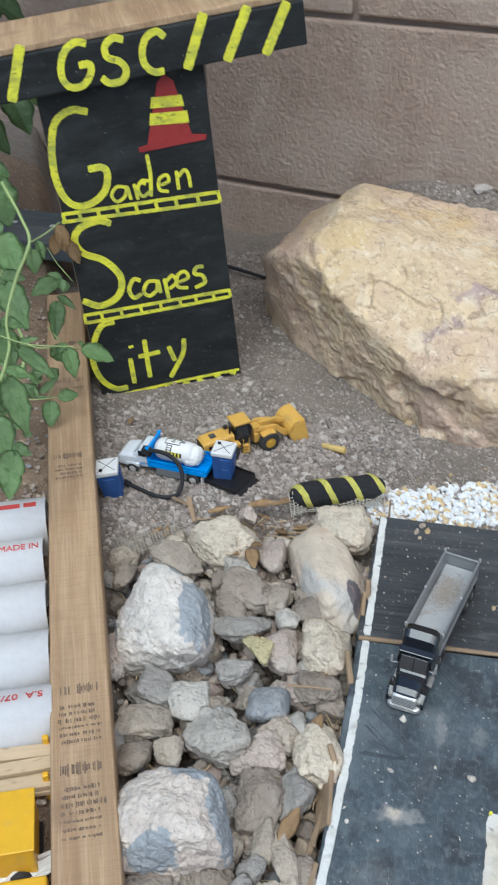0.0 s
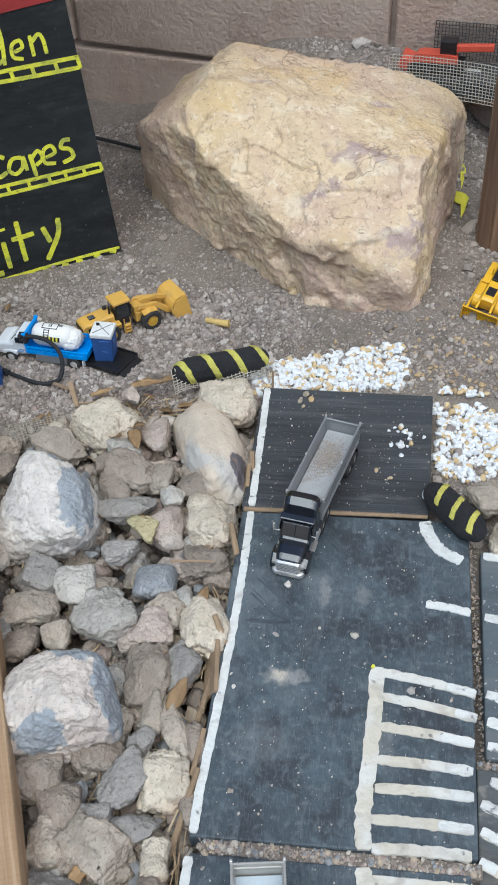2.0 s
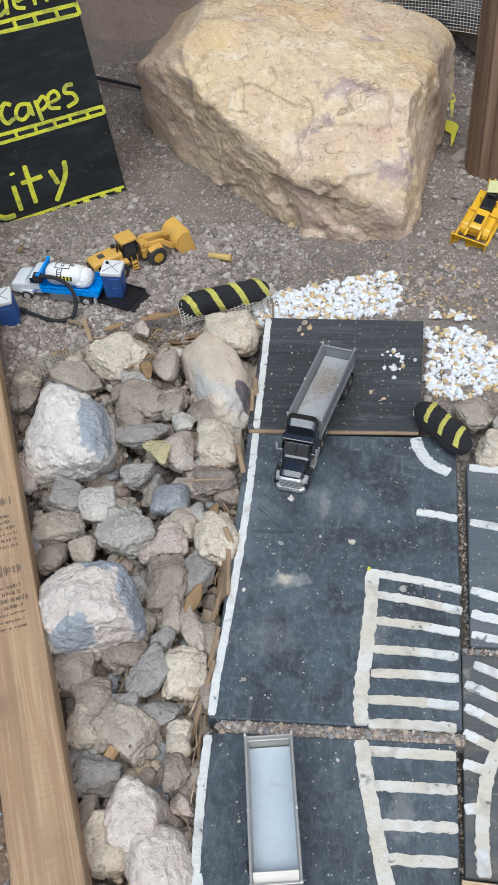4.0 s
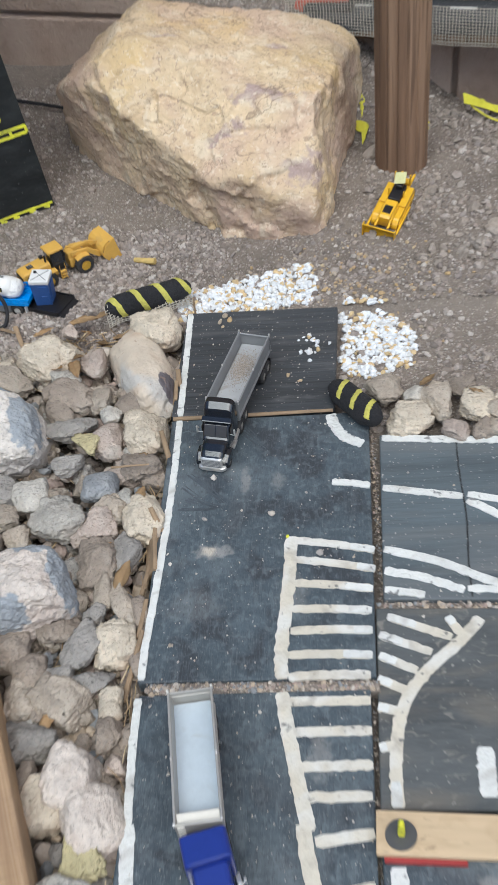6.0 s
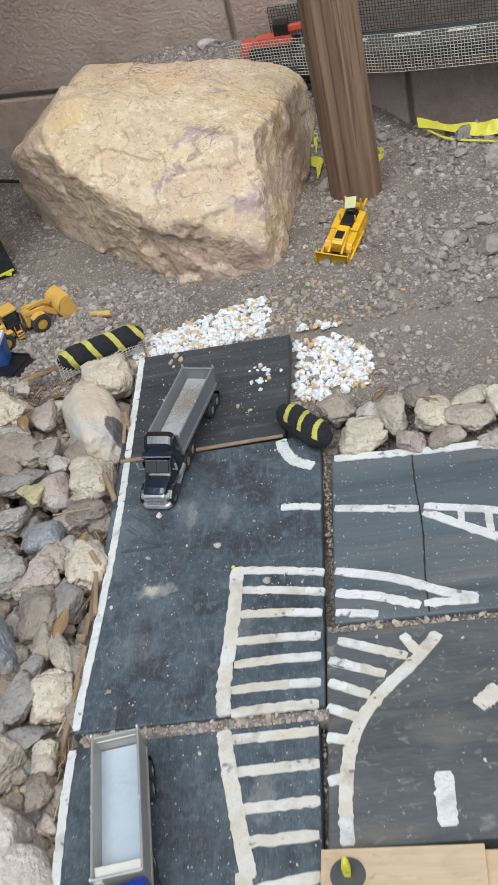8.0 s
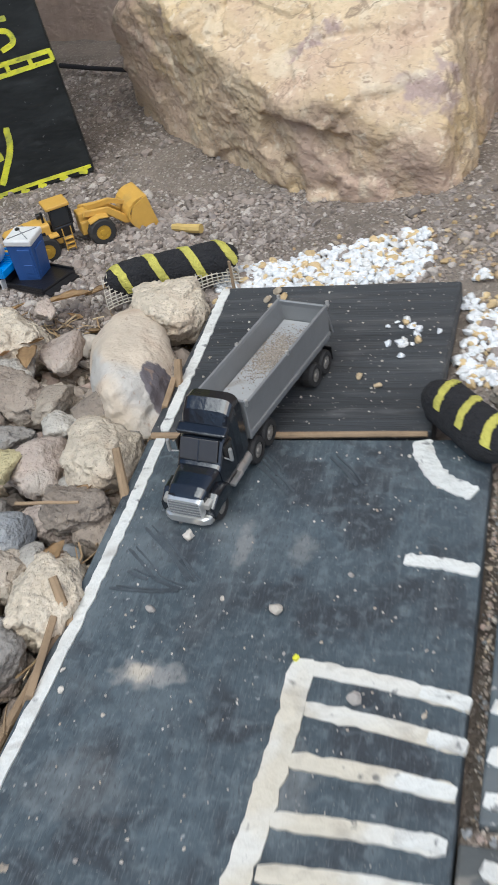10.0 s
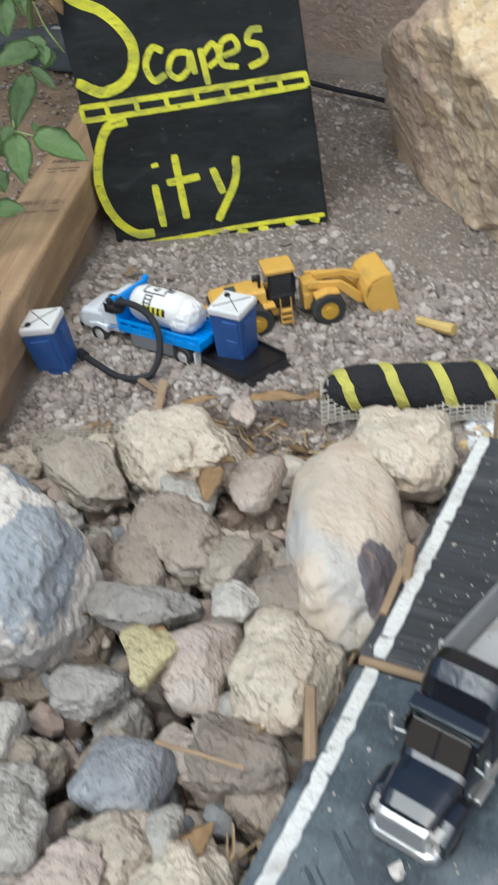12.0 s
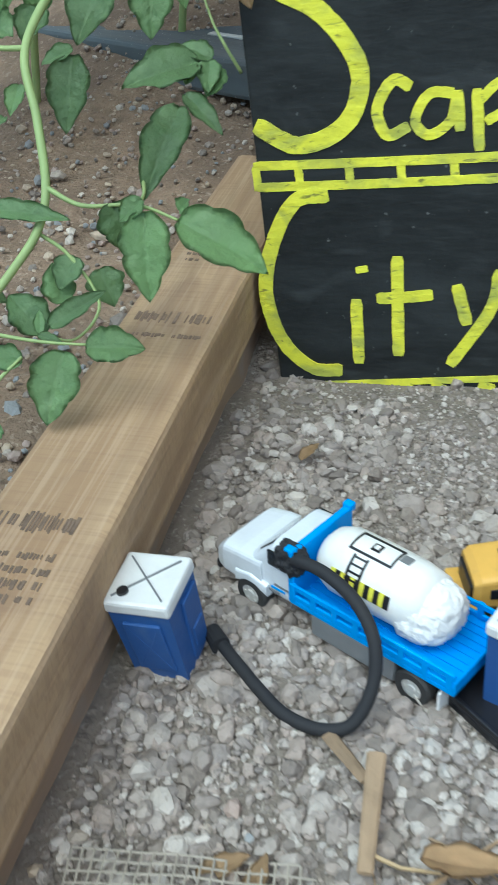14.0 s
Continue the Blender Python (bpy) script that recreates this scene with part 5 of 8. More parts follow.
stone(-0.0029, -0.5634, -0.0020, 0.0077, 0.0166, 0.0046, 7, "brown")
stone(0.1698, -0.1263, 0.0000, 0.0180, 0.0175, 0.0116, 7, "tan")
stone(0.1891, -0.1616, 0.0000, 0.0203, 0.0157, 0.0104, 12, "cream")
stone(0.2103, -0.1408, 0.0000, 0.0132, 0.0206, 0.0105, 7, "tan")
stone(0.1948, -0.1345, 0.0000, 0.0104, 0.0104, 0.0069, 7, "pale")
stone(0.2424, -0.1492, 0.0000, 0.0170, 0.0154, 0.0102, 22, "cream")
stone(0.2315, -0.1271, 0.0000, 0.0144, 0.0112, 0.0074, 7, "brown")
stone(0.2679, -0.1567, 0.0000, 0.0174, 0.0130, 0.0071, 17, "tan")
stone(0.2732, -0.1353, 0.0000, 0.0177, 0.0088, 0.0048, 12, "cream")
stone(0.2995, -0.1489, 0.0000, 0.0158, 0.0157, 0.0104, 7, "cream")
stone(0.2893, -0.1821, 0.0000, 0.0234, 0.0092, 0.0050, 7, "pink")
stone(0.2232, -0.1747, 0.0000, 0.0111, 0.0114, 0.0076, 7, "pink")
stone(0.2452, -0.1761, 0.0000, 0.0100, 0.0094, 0.0062, 7, "brown")
stone(0.3154, -0.1539, 0.0000, 0.0101, 0.0143, 0.0081, 7, "cream")
stone(0.2547, -0.1744, 0.0000, 0.0100, 0.0087, 0.0058, 7, "tan")

bm = blob([((1, 0, 0), 1), ((-1, 0, 0), 1), ((0, 1, 0), 1), ((0, -1, 0), 1), ((0, 0, 1), 0.9), ((0, 0, -1), 1), ((0.5, -0.8, 0.3), 0.95), ((-0.6, 0.6, 0.5), 0.95)], (0, 0, 0), 5, 4, ((1.1, 0.11), (4, 0.018)), 31)
bmesh.ops.scale(bm, vec=(0.0235, 0.060, 0.021), verts=bm.verts)
long_stone = mesh_object("river_stone", bm, STONE["long"], True)
long_stone.matrix_world = pose(-0.0379, -0.0843, -0.005, -6, 6, 27)
tagged(long_stone, "long smooth cream stone with dark patch", "stone", "stones beside the road")

# ---------------------------------------------------------------- toys
def loft(bm, sections, n=24, power=4.0):
    """A rounded body through cross sections: y, half width, bottom, top."""
    rings = []
    for y, w, z0, z1 in sections:
        c, h = (z0 + z1) / 2, (z1 - z0) / 2
        ring = []
        for k in range(n):
            a = math.tau * k / n
            ca, sa = math.cos(a), math.sin(a)
            ring.append(bm.verts.new((w * math.copysign(abs(ca) ** (2 / power), ca), y, c + h * math.copysign(abs(sa) ** (2 / power), sa))))
        rings.append(ring)
    for a, b in zip(rings, rings[1:]):
        for k in range(n):
            bm.faces.new((a[k], a[(k + 1) % n], b[(k + 1) % n], b[k]))
    bm.faces.new(rings[0])
    bm.faces.new(list(reversed(rings[-1])))
    bmesh.ops.recalc_face_normals(bm, faces=bm.faces)


def lofted(sections, n=24, power=4.0):
    bm = bmesh.new()
    loft(bm, sections, n, power)
    return bm


def wheel(parent, x, y, r, w, rim_mat, side, lugs=0):
    """A tyre with its rim; side is the way the rim faces."""
    bm = bmesh.new()
    seg = 28
    prof = [(r * 0.55, -w / 2), (r * 0.9, -w / 2), (r, -w * 0.32), (r, w * 0.32), (r * 0.9, w / 2), (r * 0.55, w / 2)]
    rings = []
    for k in range(seg):
        a = math.tau * k / seg
        bump = 1 + (0.045 if lugs and k % 2 else 0)
        rings.append([bm.verts.new((d, q * (bump if q > r * 0.95 else 1) * math.cos(a), q * (bump if q > r * 0.95 else 1) * math.sin(a))) for q, d in prof])
    for k in range(seg):
        a, b = rings[k], rings[(k + 1) % seg]
        for j in range(len(prof) - 1):
            bm.faces.new((a[j], a[j + 1], b[j + 1], b[j]))
    bmesh.ops.recalc_face_normals(bm, faces=bm.faces)
    tyre = part("wheel", bm, m_rubber, parent, "dusty black rubber tyre")
    tyre.location = (x, y, r)
    bm = bmesh.new()
    cyl(bm, (-w * 0.42, 0, 0), (w * 0.42, 0, 0), r * 0.6, seg=20)
    cyl(bm, (side * w * 0.30, 0, 0), (side * w * 0.52, 0, 0), r * 0.25, r * 0.2, 12)
    for k in range(6):
        a = math.tau * k / 6
        cyl(bm, (side * w * 0.40, r * 0.4 * math.cos(a), r * 0.4 * math.sin(a)), (side * w * 0.47, r * 0.4 * math.cos(a), r * 0.4 * math.sin(a)), r * 0.07, seg=6)
    rim = part("rim", bm, rim_mat, tyre, "worn hub")
    return tyre


def tub(w, length, z0, z1, wall, flare=0.0):
    """An open bed with thick walls."""
    bm = bmesh.new()
    def ring(ex, ey, z):
        return [bm.verts.new((sx * ex, sy * ey, z)) for sx, sy in ((-1, -1), (1, -1), (1, 1), (-1, 1))]
    hw, hl = w / 2, length / 2
    a, b = ring(hw - flare, hl, z0), ring(hw, hl, z1)
    c, d = ring(hw - wall, hl - wall, z1), ring(hw - flare - wall, hl - wall, z0 + wall)
    bm.faces.new(list(reversed(a)))
    for p, q in ((a, b), (b, c), (c, d)):
        for k in range(4):
            bm.faces.new((p[k], p[(k + 1) % 4], q[(k + 1) % 4], q[k]))
    bm.faces.new(d)
    bmesh.ops.recalc_face_normals(bm, faces=bm.faces)
    bevel_all(bm, 0.0004, 1, 30)
    return bm


def dump_semi(m, label, cab_mat, bed_mat, bed_in, rim_mat, cab_turn, loaded, sleeper_high, stretch):
    """Toy tractor with a dump trailer. Local y runs to the front, the ground is z = 0."""
    t = thing("dump_truck", m, label, "toy truck")
    L, W, H = 0.083, 0.0265, 0.0345 if loaded else 0.0385
    yc = -0.0165
    # trailer
    bed = part("trailer_bed", tub(W, L, 0.0150, H, 0.0011, 0.0010), bed_mat, t, "open dump bed")
    bed.location = (0, yc, 0)
    floor_z = 0.0235 if loaded else 0.0255
    part("bed_floor", bx((0, 0, floor_z), (W - 0.0042 + (0.0009 if not loaded else 0), L - 0.0035, 0.0008)), bed_in, bed)
    for s in (-1, 1):
        part("bed_rail", bx((s * (W / 2 - 0.0002), 0, H), (0.0014, L + 0.001, 0.0014), 0.0004), m_bedrim if bed_in is m_bedgrey else bed_mat, bed)
        for k in range(2):
            part("hinge_pin", bx((s * (W / 2), -L / 2 + k * L * 0.999, H + 0.0006), (0.0015, 0.0016, 0.0034), 0.0004), m_chrome, bed, "small bright pin")
        part("side_pin", bx((s * (W / 2), 0.002, H + 0.0006), (0.0012, 0.0018, 0.0026), 0.0003), m_chrome, bed)
        part("lower_rail", bx((s * (W / 2 - 0.0008), 0, 0.0185), (0.0016, L, 0.0022), 0.0005), bed_mat, bed)
    part("front_board", bx((0, L / 2 + 0.0002, (H + 0.016) / 2 + 0.001), (W, 0.0016, H - 0.0140), 0.0005), bed_mat, bed)
    gate = bx((0, -L / 2 - 0.0012, 0.0255), (W - 0.001, 0.0014, 0.019), 0.0005, (-14, 0, 0))
    part("tailgate", gate, bed_mat, bed, "tailgate hanging slightly open")
    if not loaded:
        hood = bx((0, L / 2 - 0.0045, H - 0.0022), (W - 0.002, 0.0062, 0.0012), 0.0004, (-18, 0, 0))
        part("bulkhead_lip", hood, m_bedrim, bed, "grey sloping lip")
        for k in range(4):
            part("ladder_rung", bx((W / 2 - 0.0035, L / 2 + 0.0012, H - 0.001 - 0.0032 * k), (0.0042, 0.0012, 0.0009)), m_chrome, bed)
    frame_bm = bx((0, yc + 0.002, 0.0125), (0.009, L * 0.92, 0.006), 0.0008)
    part("trailer_frame", frame_bm, m_black, t)
    for y in (yc - L / 2 + 0.008, yc - L / 2 + 0.0195):
        for s in (-1, 1):
            wheel(t, s * (W / 2 - 0.0036), y, 0.0062, 0.0064, rim_mat, s)
    for s in (-1, 1):
        part("mud_flap", bx((s * (W / 2 - 0.0036), yc - L / 2 + 0.0008, 0.007), (0.006, 0.0006, 0.0075)), m_black, t)
    # tractor
    glass = m_glass_warm if cab_mat is m_gloss_black else m_glass_blue
    cab = new("tractor")
    cab.parent = t
    cab.empty_display_size = 0.01
    cab.matrix_basis = pose(0, yc + L / 2 - 0.004, 0, 0, 0, cab_turn) @ Matrix.Diagonal((1.06 if loaded else 1.16, stretch, 1.06, 1))
    top = 0.0405 if sleeper_high else 0.0370
    part("chassis", bx((0, 0.014, 0.0075), (0.012, 0.052, 0.0045), 0.0008), m_black, cab)
    if sleeper_high:
        part("sleeper", lofted([(0.0062, 0.0108, 0.0085, top - 0.0015), (0.0078, 0.0114, 0.0082, top), (0.0125, 0.0116, 0.0080, top), (0.0165, 0.0112, 0.0080, top - 0.0035), (0.0192, 0.0106, 0.008, top - 0.0085)], 28, 6), cab_mat, cab, "roof fairing over the sleeper")
        part("roof_visor", bx((0, 0.0212, 0.0305), (0.0226, 0.0050, 0.0022), 0.0008, (-18, 0, 0)), cab_mat, cab, "shiny black brow over the windshield")
        part("cabin", lofted([(0.0165, 0.0108, 0.0075, 0.0300), (0.0195, 0.0110, 0.0072, 0.0300), (0.0235, 0.0106, 0.0070, 0.0285), (0.0285, 0.0102, 0.0068, 0.0205), (0.0300, 0.0100, 0.0066, 0.0195)], 28, 6), cab_mat, cab)
    else:
        part("sleeper", lofted([(0.0060, 0.0108, 0.0085, top - 0.0012), (0.0066, 0.0116, 0.0082, top), (0.0178, 0.0116, 0.0080, top + 0.0004), (0.0186, 0.0110, 0.0080, top - 0.0006)], 28, 9), cab_mat, cab, "flat roofed sleeper box")
        part("cabin", lofted([(0.0180, 0.0084, 0.0075, 0.0318), (0.0196, 0.0090, 0.0072, 0.0326), (0.0276, 0.0086, 0.0070, 0.0322), (0.0292, 0.0080, 0.0068, 0.0300), (0.0310, 0.0088, 0.0066, 0.0210)], 28, 8), cab_mat, cab)
        part("sun_visor", bx((0, 0.0292, 0.0312), (0.0176, 0.0030, 0.0010), 0.0003, (-14, 0, 0)), cab_mat, cab)
        part("grille_badge", bx((0, 0.0452, 0.0150), (0.0062, 0.0020, 0.0012), 0.0003, (-25, 0, 0)), m_redpaint, cab, "small worn reddish grille mark")
    part("hood", lofted([(0.0275, 0.0100, 0.0062, 0.0198), (0.0340, 0.0094, 0.0058, 0.0190), (0.0400, 0.0088, 0.0055, 0.0176), (0.0435, 0.0080, 0.0055, 0.0158), (0.0446, 0.0070, 0.006, 0.0142)], 28, 5), cab_mat, cab)
    for s in (-1, 1):
        part("fender", lofted([(0.0290, 0.0034, 0.0060, 0.0120), (0.0325, 0.0036, 0.0062, 0.0145), (0.0385, 0.0035, 0.0062, 0.0140), (0.0432, 0.0030, 0.0050, 0.0105)], 20, 4), cab_mat, cab).location = (s * 0.0092, 0, 0)
    ws = bmesh.new()
    ws_y, ws_z, ws_h = (0.0266, 0.0249, 0.0088) if sleeper_high else (0.0304, 0.0252, 0.0070)
    box(ws, (0, ws_y, ws_z), (0.0172 if sleeper_high else 0.0150, 0.0008, ws_h), 0.0003, (32 if sleeper_high else 12, 0, 0))
    part("windshield", ws, glass, cab, "dark shiny windshield")
    part("windshield_bar", bx((0, ws_y + 0.0002, ws_z), (0.0006, 0.0010, ws_h), 0.0002, (32 if sleeper_high else 12, 0, 0)), cab_mat, cab)
    for s in (-1, 1):
        part("side_window", bx((s * (0.0108 if sleeper_high else 0.0090), 0.0225 if sleeper_high else 0.0240, 0.0238), (0.0006, 0.0062, 0.0062), 0.0005), glass, cab)
        part("fuel_tank", lofted([(0.0065, 0.0030, 0.0042, 0.0098), (0.0185, 0.0030, 0.0042, 0.0098)], 16, 2.4), m_chrome if cab_mat is m_gloss_black else m_silver, cab).location = (s * 0.0086, 0, 0)
        part("step", bx((s * 0.0112, 0.0215, 0.0075), (0.0026, 0.0085, 0.0016), 0.0004), m_chrome, cab)
        mr = part("mirror", bx((s * 0.0142, 0.0262, 0.0245), (0.0014, 0.0016, 0.0062), 0.0005), m_chrome, cab, "chrome side mirror")
        arm = bmesh.new()
        cyl(arm, (s * 0.0105, 0.0255, 0.0215), (s * 0.0142, 0.0262, 0.0215), 0.0003, seg=8)
        part("mirror_arm", arm, m_chrome, mr)
        part("headlight", lofted([(0.0405, 0.0022, 0.0095, 0.0130), (0.0438, 0.0016, 0.0098, 0.0122)], 14, 3), m_bedrim if sleeper_high else cab_mat, cab).location = (s * 0.0088, 0, 0)
        wheel(cab, s * 0.0092, 0.0365, 0.0056, 0.0048, rim_mat, s)
        for y in (0.0015, -0.0105):
            wheel(cab, s * 0.0088, y, 0.0062, 0.0064, rim_mat, s)
    part("grille", lofted([(0.0430, 0.0082, 0.0062, 0.0152), (0.0456, 0.0076, 0.0064, 0.0142)], 20, 7), m_chrome if cab_mat is m_gloss_black else cab_mat, cab, "slatted grille")
    for k in range(5):
        part("grille_slat", bx((0, 0.0457, 0.0074 + 0.0014 * k), (0.0136, 0.0004, 0.0006)), m_silver if sleeper_high else m_black, cab)
    part("bumper", lofted([(0.0425, 0.0108, 0.0025, 0.0066), (0.0448, 0.0102, 0.0026, 0.0064), (0.0462, 0.0080, 0.003, 0.006)], 24, 6), m_chrome if cab_mat is m_gloss_black else cab_mat, cab, "bumper with road dust")
    return t


black_semi = dump_semi(pose(0.0478, -0.1446, 0.0004, 0, 0, 164.5), "black toy semi truck with a grey dump trailer", m_gloss_black, m_trailer, m_trailer_in, m_rim, 4, True, True, 1.08)
blue_semi = dump_semi(pose(0.0445, -0.4814, -0.0006, 0, 0, 188.0), "blue toy semi truck with a pale grey bed", m_cabblue, m_bedrim, m_bedgrey, m_rim, 9, False, False, 1.40)


def service_truck(m):
    """Toy flatbed pickup with a tank lying in its bed. Local y to the front."""
    t = thing("service_truck", m, "white and bright blue toy truck carrying a white tank", "toy truck")
    # bed from y -0.047 to 0.014, cab in front to 0.046
    part("chassis", bx((0, -0.004, 0.0085), (0.017, 0.080, 0.005), 0.001), m_black, t)
    for s in (-1, 1):
        part("side_box", bx((s * 0.0125, -0.0105, 0.0088), (0.0052, 0.032, 0.0088), 0.0008), m_silver, t, "grey tool box")
        wheel(t, s * 0.0125, 0.0315, 0.0064, 0.0056, m_rim_white, s)
        wheel(t, s * 0.0125, -0.0330, 0.0064, 0.0056, m_rim_white, s)
        part("mud_flap", bx((s * 0.0125, -0.0425, 0.0070), (0.0058, 0.0010, 0.0085), 0.0003), m_potwhite, t)
    part("hood", lofted([(0.0270, 0.0145, 0.0075, 0.0232), (0.0370, 0.0143, 0.0072, 0.0222), (0.0450, 0.0137, 0.0072, 0.0204), (0.0485, 0.0124, 0.0075, 0.0170)], 30, 6), m_truckwhite, t, "glossy white hood")
    part("cabin", lofted([(0.0140, 0.0132, 0.0080, 0.0310), (0.0170, 0.0134, 0.0078, 0.0318), (0.0235, 0.0132, 0.0076, 0.0312), (0.0305, 0.0138, 0.0076, 0.0240), (0.0325, 0.0138, 0.0076, 0.0226)], 30, 6), m_truckwhite, t, "white cab roof")
    part("windshield", bx((0, 0.0267, 0.0274), (0.0225, 0.0008, 0.0084), 0.0003, (44, 0, 0)), m_glass, t)
    for s in (-1, 1):
        part("side_window", bx((s * 0.0135, 0.0205, 0.0258), (0.0008, 0.0080, 0.0062), 0.0006), m_glass, t, "dark side window")
        part("door_line", bx((s * 0.0134, 0.0150, 0.0165), (0.0004, 0.0004, 0.016)), m_silver, t)
        part("fender_arch", lofted([(0.0245, 0.002, 0.0085, 0.0135), (0.0315, 0.0024, 0.0115, 0.0150), (0.0385, 0.002, 0.0085, 0.0135)], 16, 4), m_truckwhite, t).location = (s * 0.0130, 0, 0)
        for k in range(3):
            part("door_stripe", bx((s * 0.01345, 0.0185 + 0.002 * k, 0.0150 - 0.0016 * k), (0.0003, 0.007 - 0.001 * k, 0.0007)), m_bedblue if k == 1 else m_silver, t, "row of small plain bars")
    part("front_bumper", bx((0, 0.0485, 0.0085), (0.0255, 0.0022, 0.0036), 0.0008), m_black, t)
    part("grille", bx((0, 0.0482, 0.0138), (0.016, 0.0020, 0.0040), 0.0005), m_black, t)
    # flatbed
    bed = part("flatbed", bx((0, -0.0165, 0.0140), (0.0305, 0.0615, 0.0022), 0.0005), m_bedblue, t, "bright blue plastic bed")
    for k in range(9):
        part("floor_slat", bx((-0.0124 + 0.0031 * k, -0.0165, 0.01535), (0.0017, 0.0600, 0.0007)), m_bedblue, bed)
    part("bulkhead", bx((0, 0.0135, 0.0240), (0.0305, 0.0026, 0.0215), 0.0007), m_bedblue, bed, "tall blue headboard")
    for s in (-1, 1):
        part("bulkhead_top", bx((s * 0.0148, 0.0135, 0.0345), (0.0030, 0.0036, 0.0030), 0.0006), m_bedblue, bed)
        for z in (0.0165, 0.0205):
            part("side_rail", bx((s * 0.0149, -0.0165, z), (0.0011, 0.0610, 0.0020), 0.0003), m_bedblue, bed)
        for k in range(8):
            part("side_stake", bx((s * 0.0150, -0.0455 + k * 0.0083, 0.0185), (0.0014, 0.0022, 0.0066), 0.0003), m_bedblue, bed)
    part("tail_board", bx((0, -0.0470, 0.0162), (0.0305, 0.0012, 0.0050), 0.0004), m_bedblue, bed)
    return t


TRUCK = pose(-0.2036, 0.0379, -0.0172, 0, 0, 82.5) @ Matrix.Scale(0.92, 4)
service_truck(TRUCK)

# tank lying in the bed, one end packed with white plaster
tank = thing("tank", TRUCK @ pose(0, -0.0105, 0.0158), "white cylindrical toy tank with a black hatch drawing", "tank")
bm = bmesh.new()
prof = [(-0.0195, 0.0100), (-0.012, 0.0112), (0.0, 0.0114), (0.0135, 0.0112), (0.0180, 0.0095), (0.0205, 0.0064), (0.0215, 0.0024)]
rings = []
for y, r in prof:
    rings.append([bm.verts.new((r * math.cos(a), y, 0.0112 + r * math.sin(a))) for a in [math.tau * k / 32 for k in range(32)]])
for a, b in zip(rings, rings[1:]):
    for k in range(32):
        bm.faces.new((a[k], a[(k + 1) % 32], b[(k + 1) % 32], b[k]))
bm.faces.new(rings[0])
bm.faces.new(list(reversed(rings[-1])))
bmesh.ops.recalc_face_normals(bm, faces=bm.faces)
part("shell", bm, m_tankwhite, tank, smooth=True)
bm = blob([((0, 0, 1), 1), ((0, 0, -1), 1), ((1, 0, 0), 1), ((-1, 0, 0), 1), ((0, 1, 0), 1), ((0, -1, 0), 1), ((0.7, 0, 0.7), 1.05), ((-0.7, 0, 0.7), 1.05)], (0, 0, 0), 5, 2.3, ((3, 0.05), (8, 0.045), (24, 0.03)), 8)
bmesh.ops.scale(bm, vec=(0.0122, 0.0115, 0.0118), verts=bm.verts)
bmesh.ops.translate(bm, vec=(0, -0.0170, 0.0112), verts=bm.verts)
part("plaster_end", bm, m_plaster, tank, "rough white plaster cap", smooth=True)


def on_tank(name, y, ang, dy, da, mat, lift=0.00035):
    """A thin patch that follows the tank's round shell."""
    bm = bmesh.new()
    r = 0.0113 + lift
    n = max(2, int(da / 6))
    rows = []
    for k in range(n + 1):
        a = radians(ang - da / 2 + da * k / n)
        rows.append([bm.verts.new((q * math.cos(a), yy, 0.0112 + q * math.sin(a))) for q, yy in ((r - 0.0008, y - dy / 2), (r, y - dy / 2), (r, y + dy / 2), (r - 0.0008, y + dy / 2))])
    for a, b in zip(rows, rows[1:]):
        for j in range(4):
            bm.faces.new((a[j], a[(j + 1) % 4], b[(j + 1) % 4], b[j]))
    bm.faces.new(rows[0])
    bm.faces.new(rows[-1])
    bmesh.ops.recalc_face_normals(bm, faces=bm.faces)
    return part(name, bm, mat, tank)


# hatch frame on top, ladder at the side, striped band; local x is the truck's right side, away from the road
for ang, y, dy, da in ((112, 0.0015, 0.0150, 4), (72, 0.0015, 0.0150, 4), (92, 0.0090, 0.0006, 44), (92, -0.0060, 0.0006, 44)):
    on_tank("hatch_line", y, ang, dy, da, m_black)
on_tank("hatch", 0.0015, 92, 0.0032, 16, m_black)
on_tank("hatch_centre", 0.0015, 92, 0.0016, 8, m_tankwhite, 0.0006)
on_tank("grey_smudge", -0.0085, 86, 0.0034, 16, m_silver)
for y in (0.0060, 0.0012):
    on_tank("ladder_rail", y, 140, 0.0008, 44, m_black)
for a in (122, 134, 146, 158):
    on_tank("ladder_rung", 0.0036, a, 0.0056, 3.4, m_black)
for k in range(6):
    on_tank("yellow_band", 0.0105 - 0.0036 * k, 164, 0.0019, 22, m_tape if k else m_yellowpaint)
    on_tank("black_band", 0.0087 - 0.0036 * k, 164, 0.0019, 22, m_black)

# suction hose
hose = thing("suction_hose", pose(0, 0, 0), "black rubber hose running from the tank to the ground", "hose")
bm = bmesh.new()
tube(bm, spline([(-0.2175, 0.0268, 0.0100), (-0.2140, 0.0248, 0.0135), (-0.2040, 0.0228, 0.0150), (-0.1925, 0.0193, 0.0130), (-0.1840, 0.0143, 0.0070), (-0.1810, 0.0083, -0.0030), (-0.1830, 0.0008, -0.0115), (-0.1905, -0.0037, -0.0135),
                  (-0.2010, -0.0042, -0.0138), (-0.2120, -0.0005, -0.0138), (-0.2230, 0.0043, -0.0138), (-0.2325, 0.0085, -0.0138)], 10), 0.00185, 12)
part("tube", bm, m_hose, hose, smooth=True)
part("hose_end", lofted([(-0.0035, 0.0030, -0.0030, 0.0030), (0.0035, 0.0026, -0.0026, 0.0026)], 14, 2.2), m_hose, hose).matrix_basis = pose(-0.2335, 0.0087, -0.0136, 0, 0, 60)
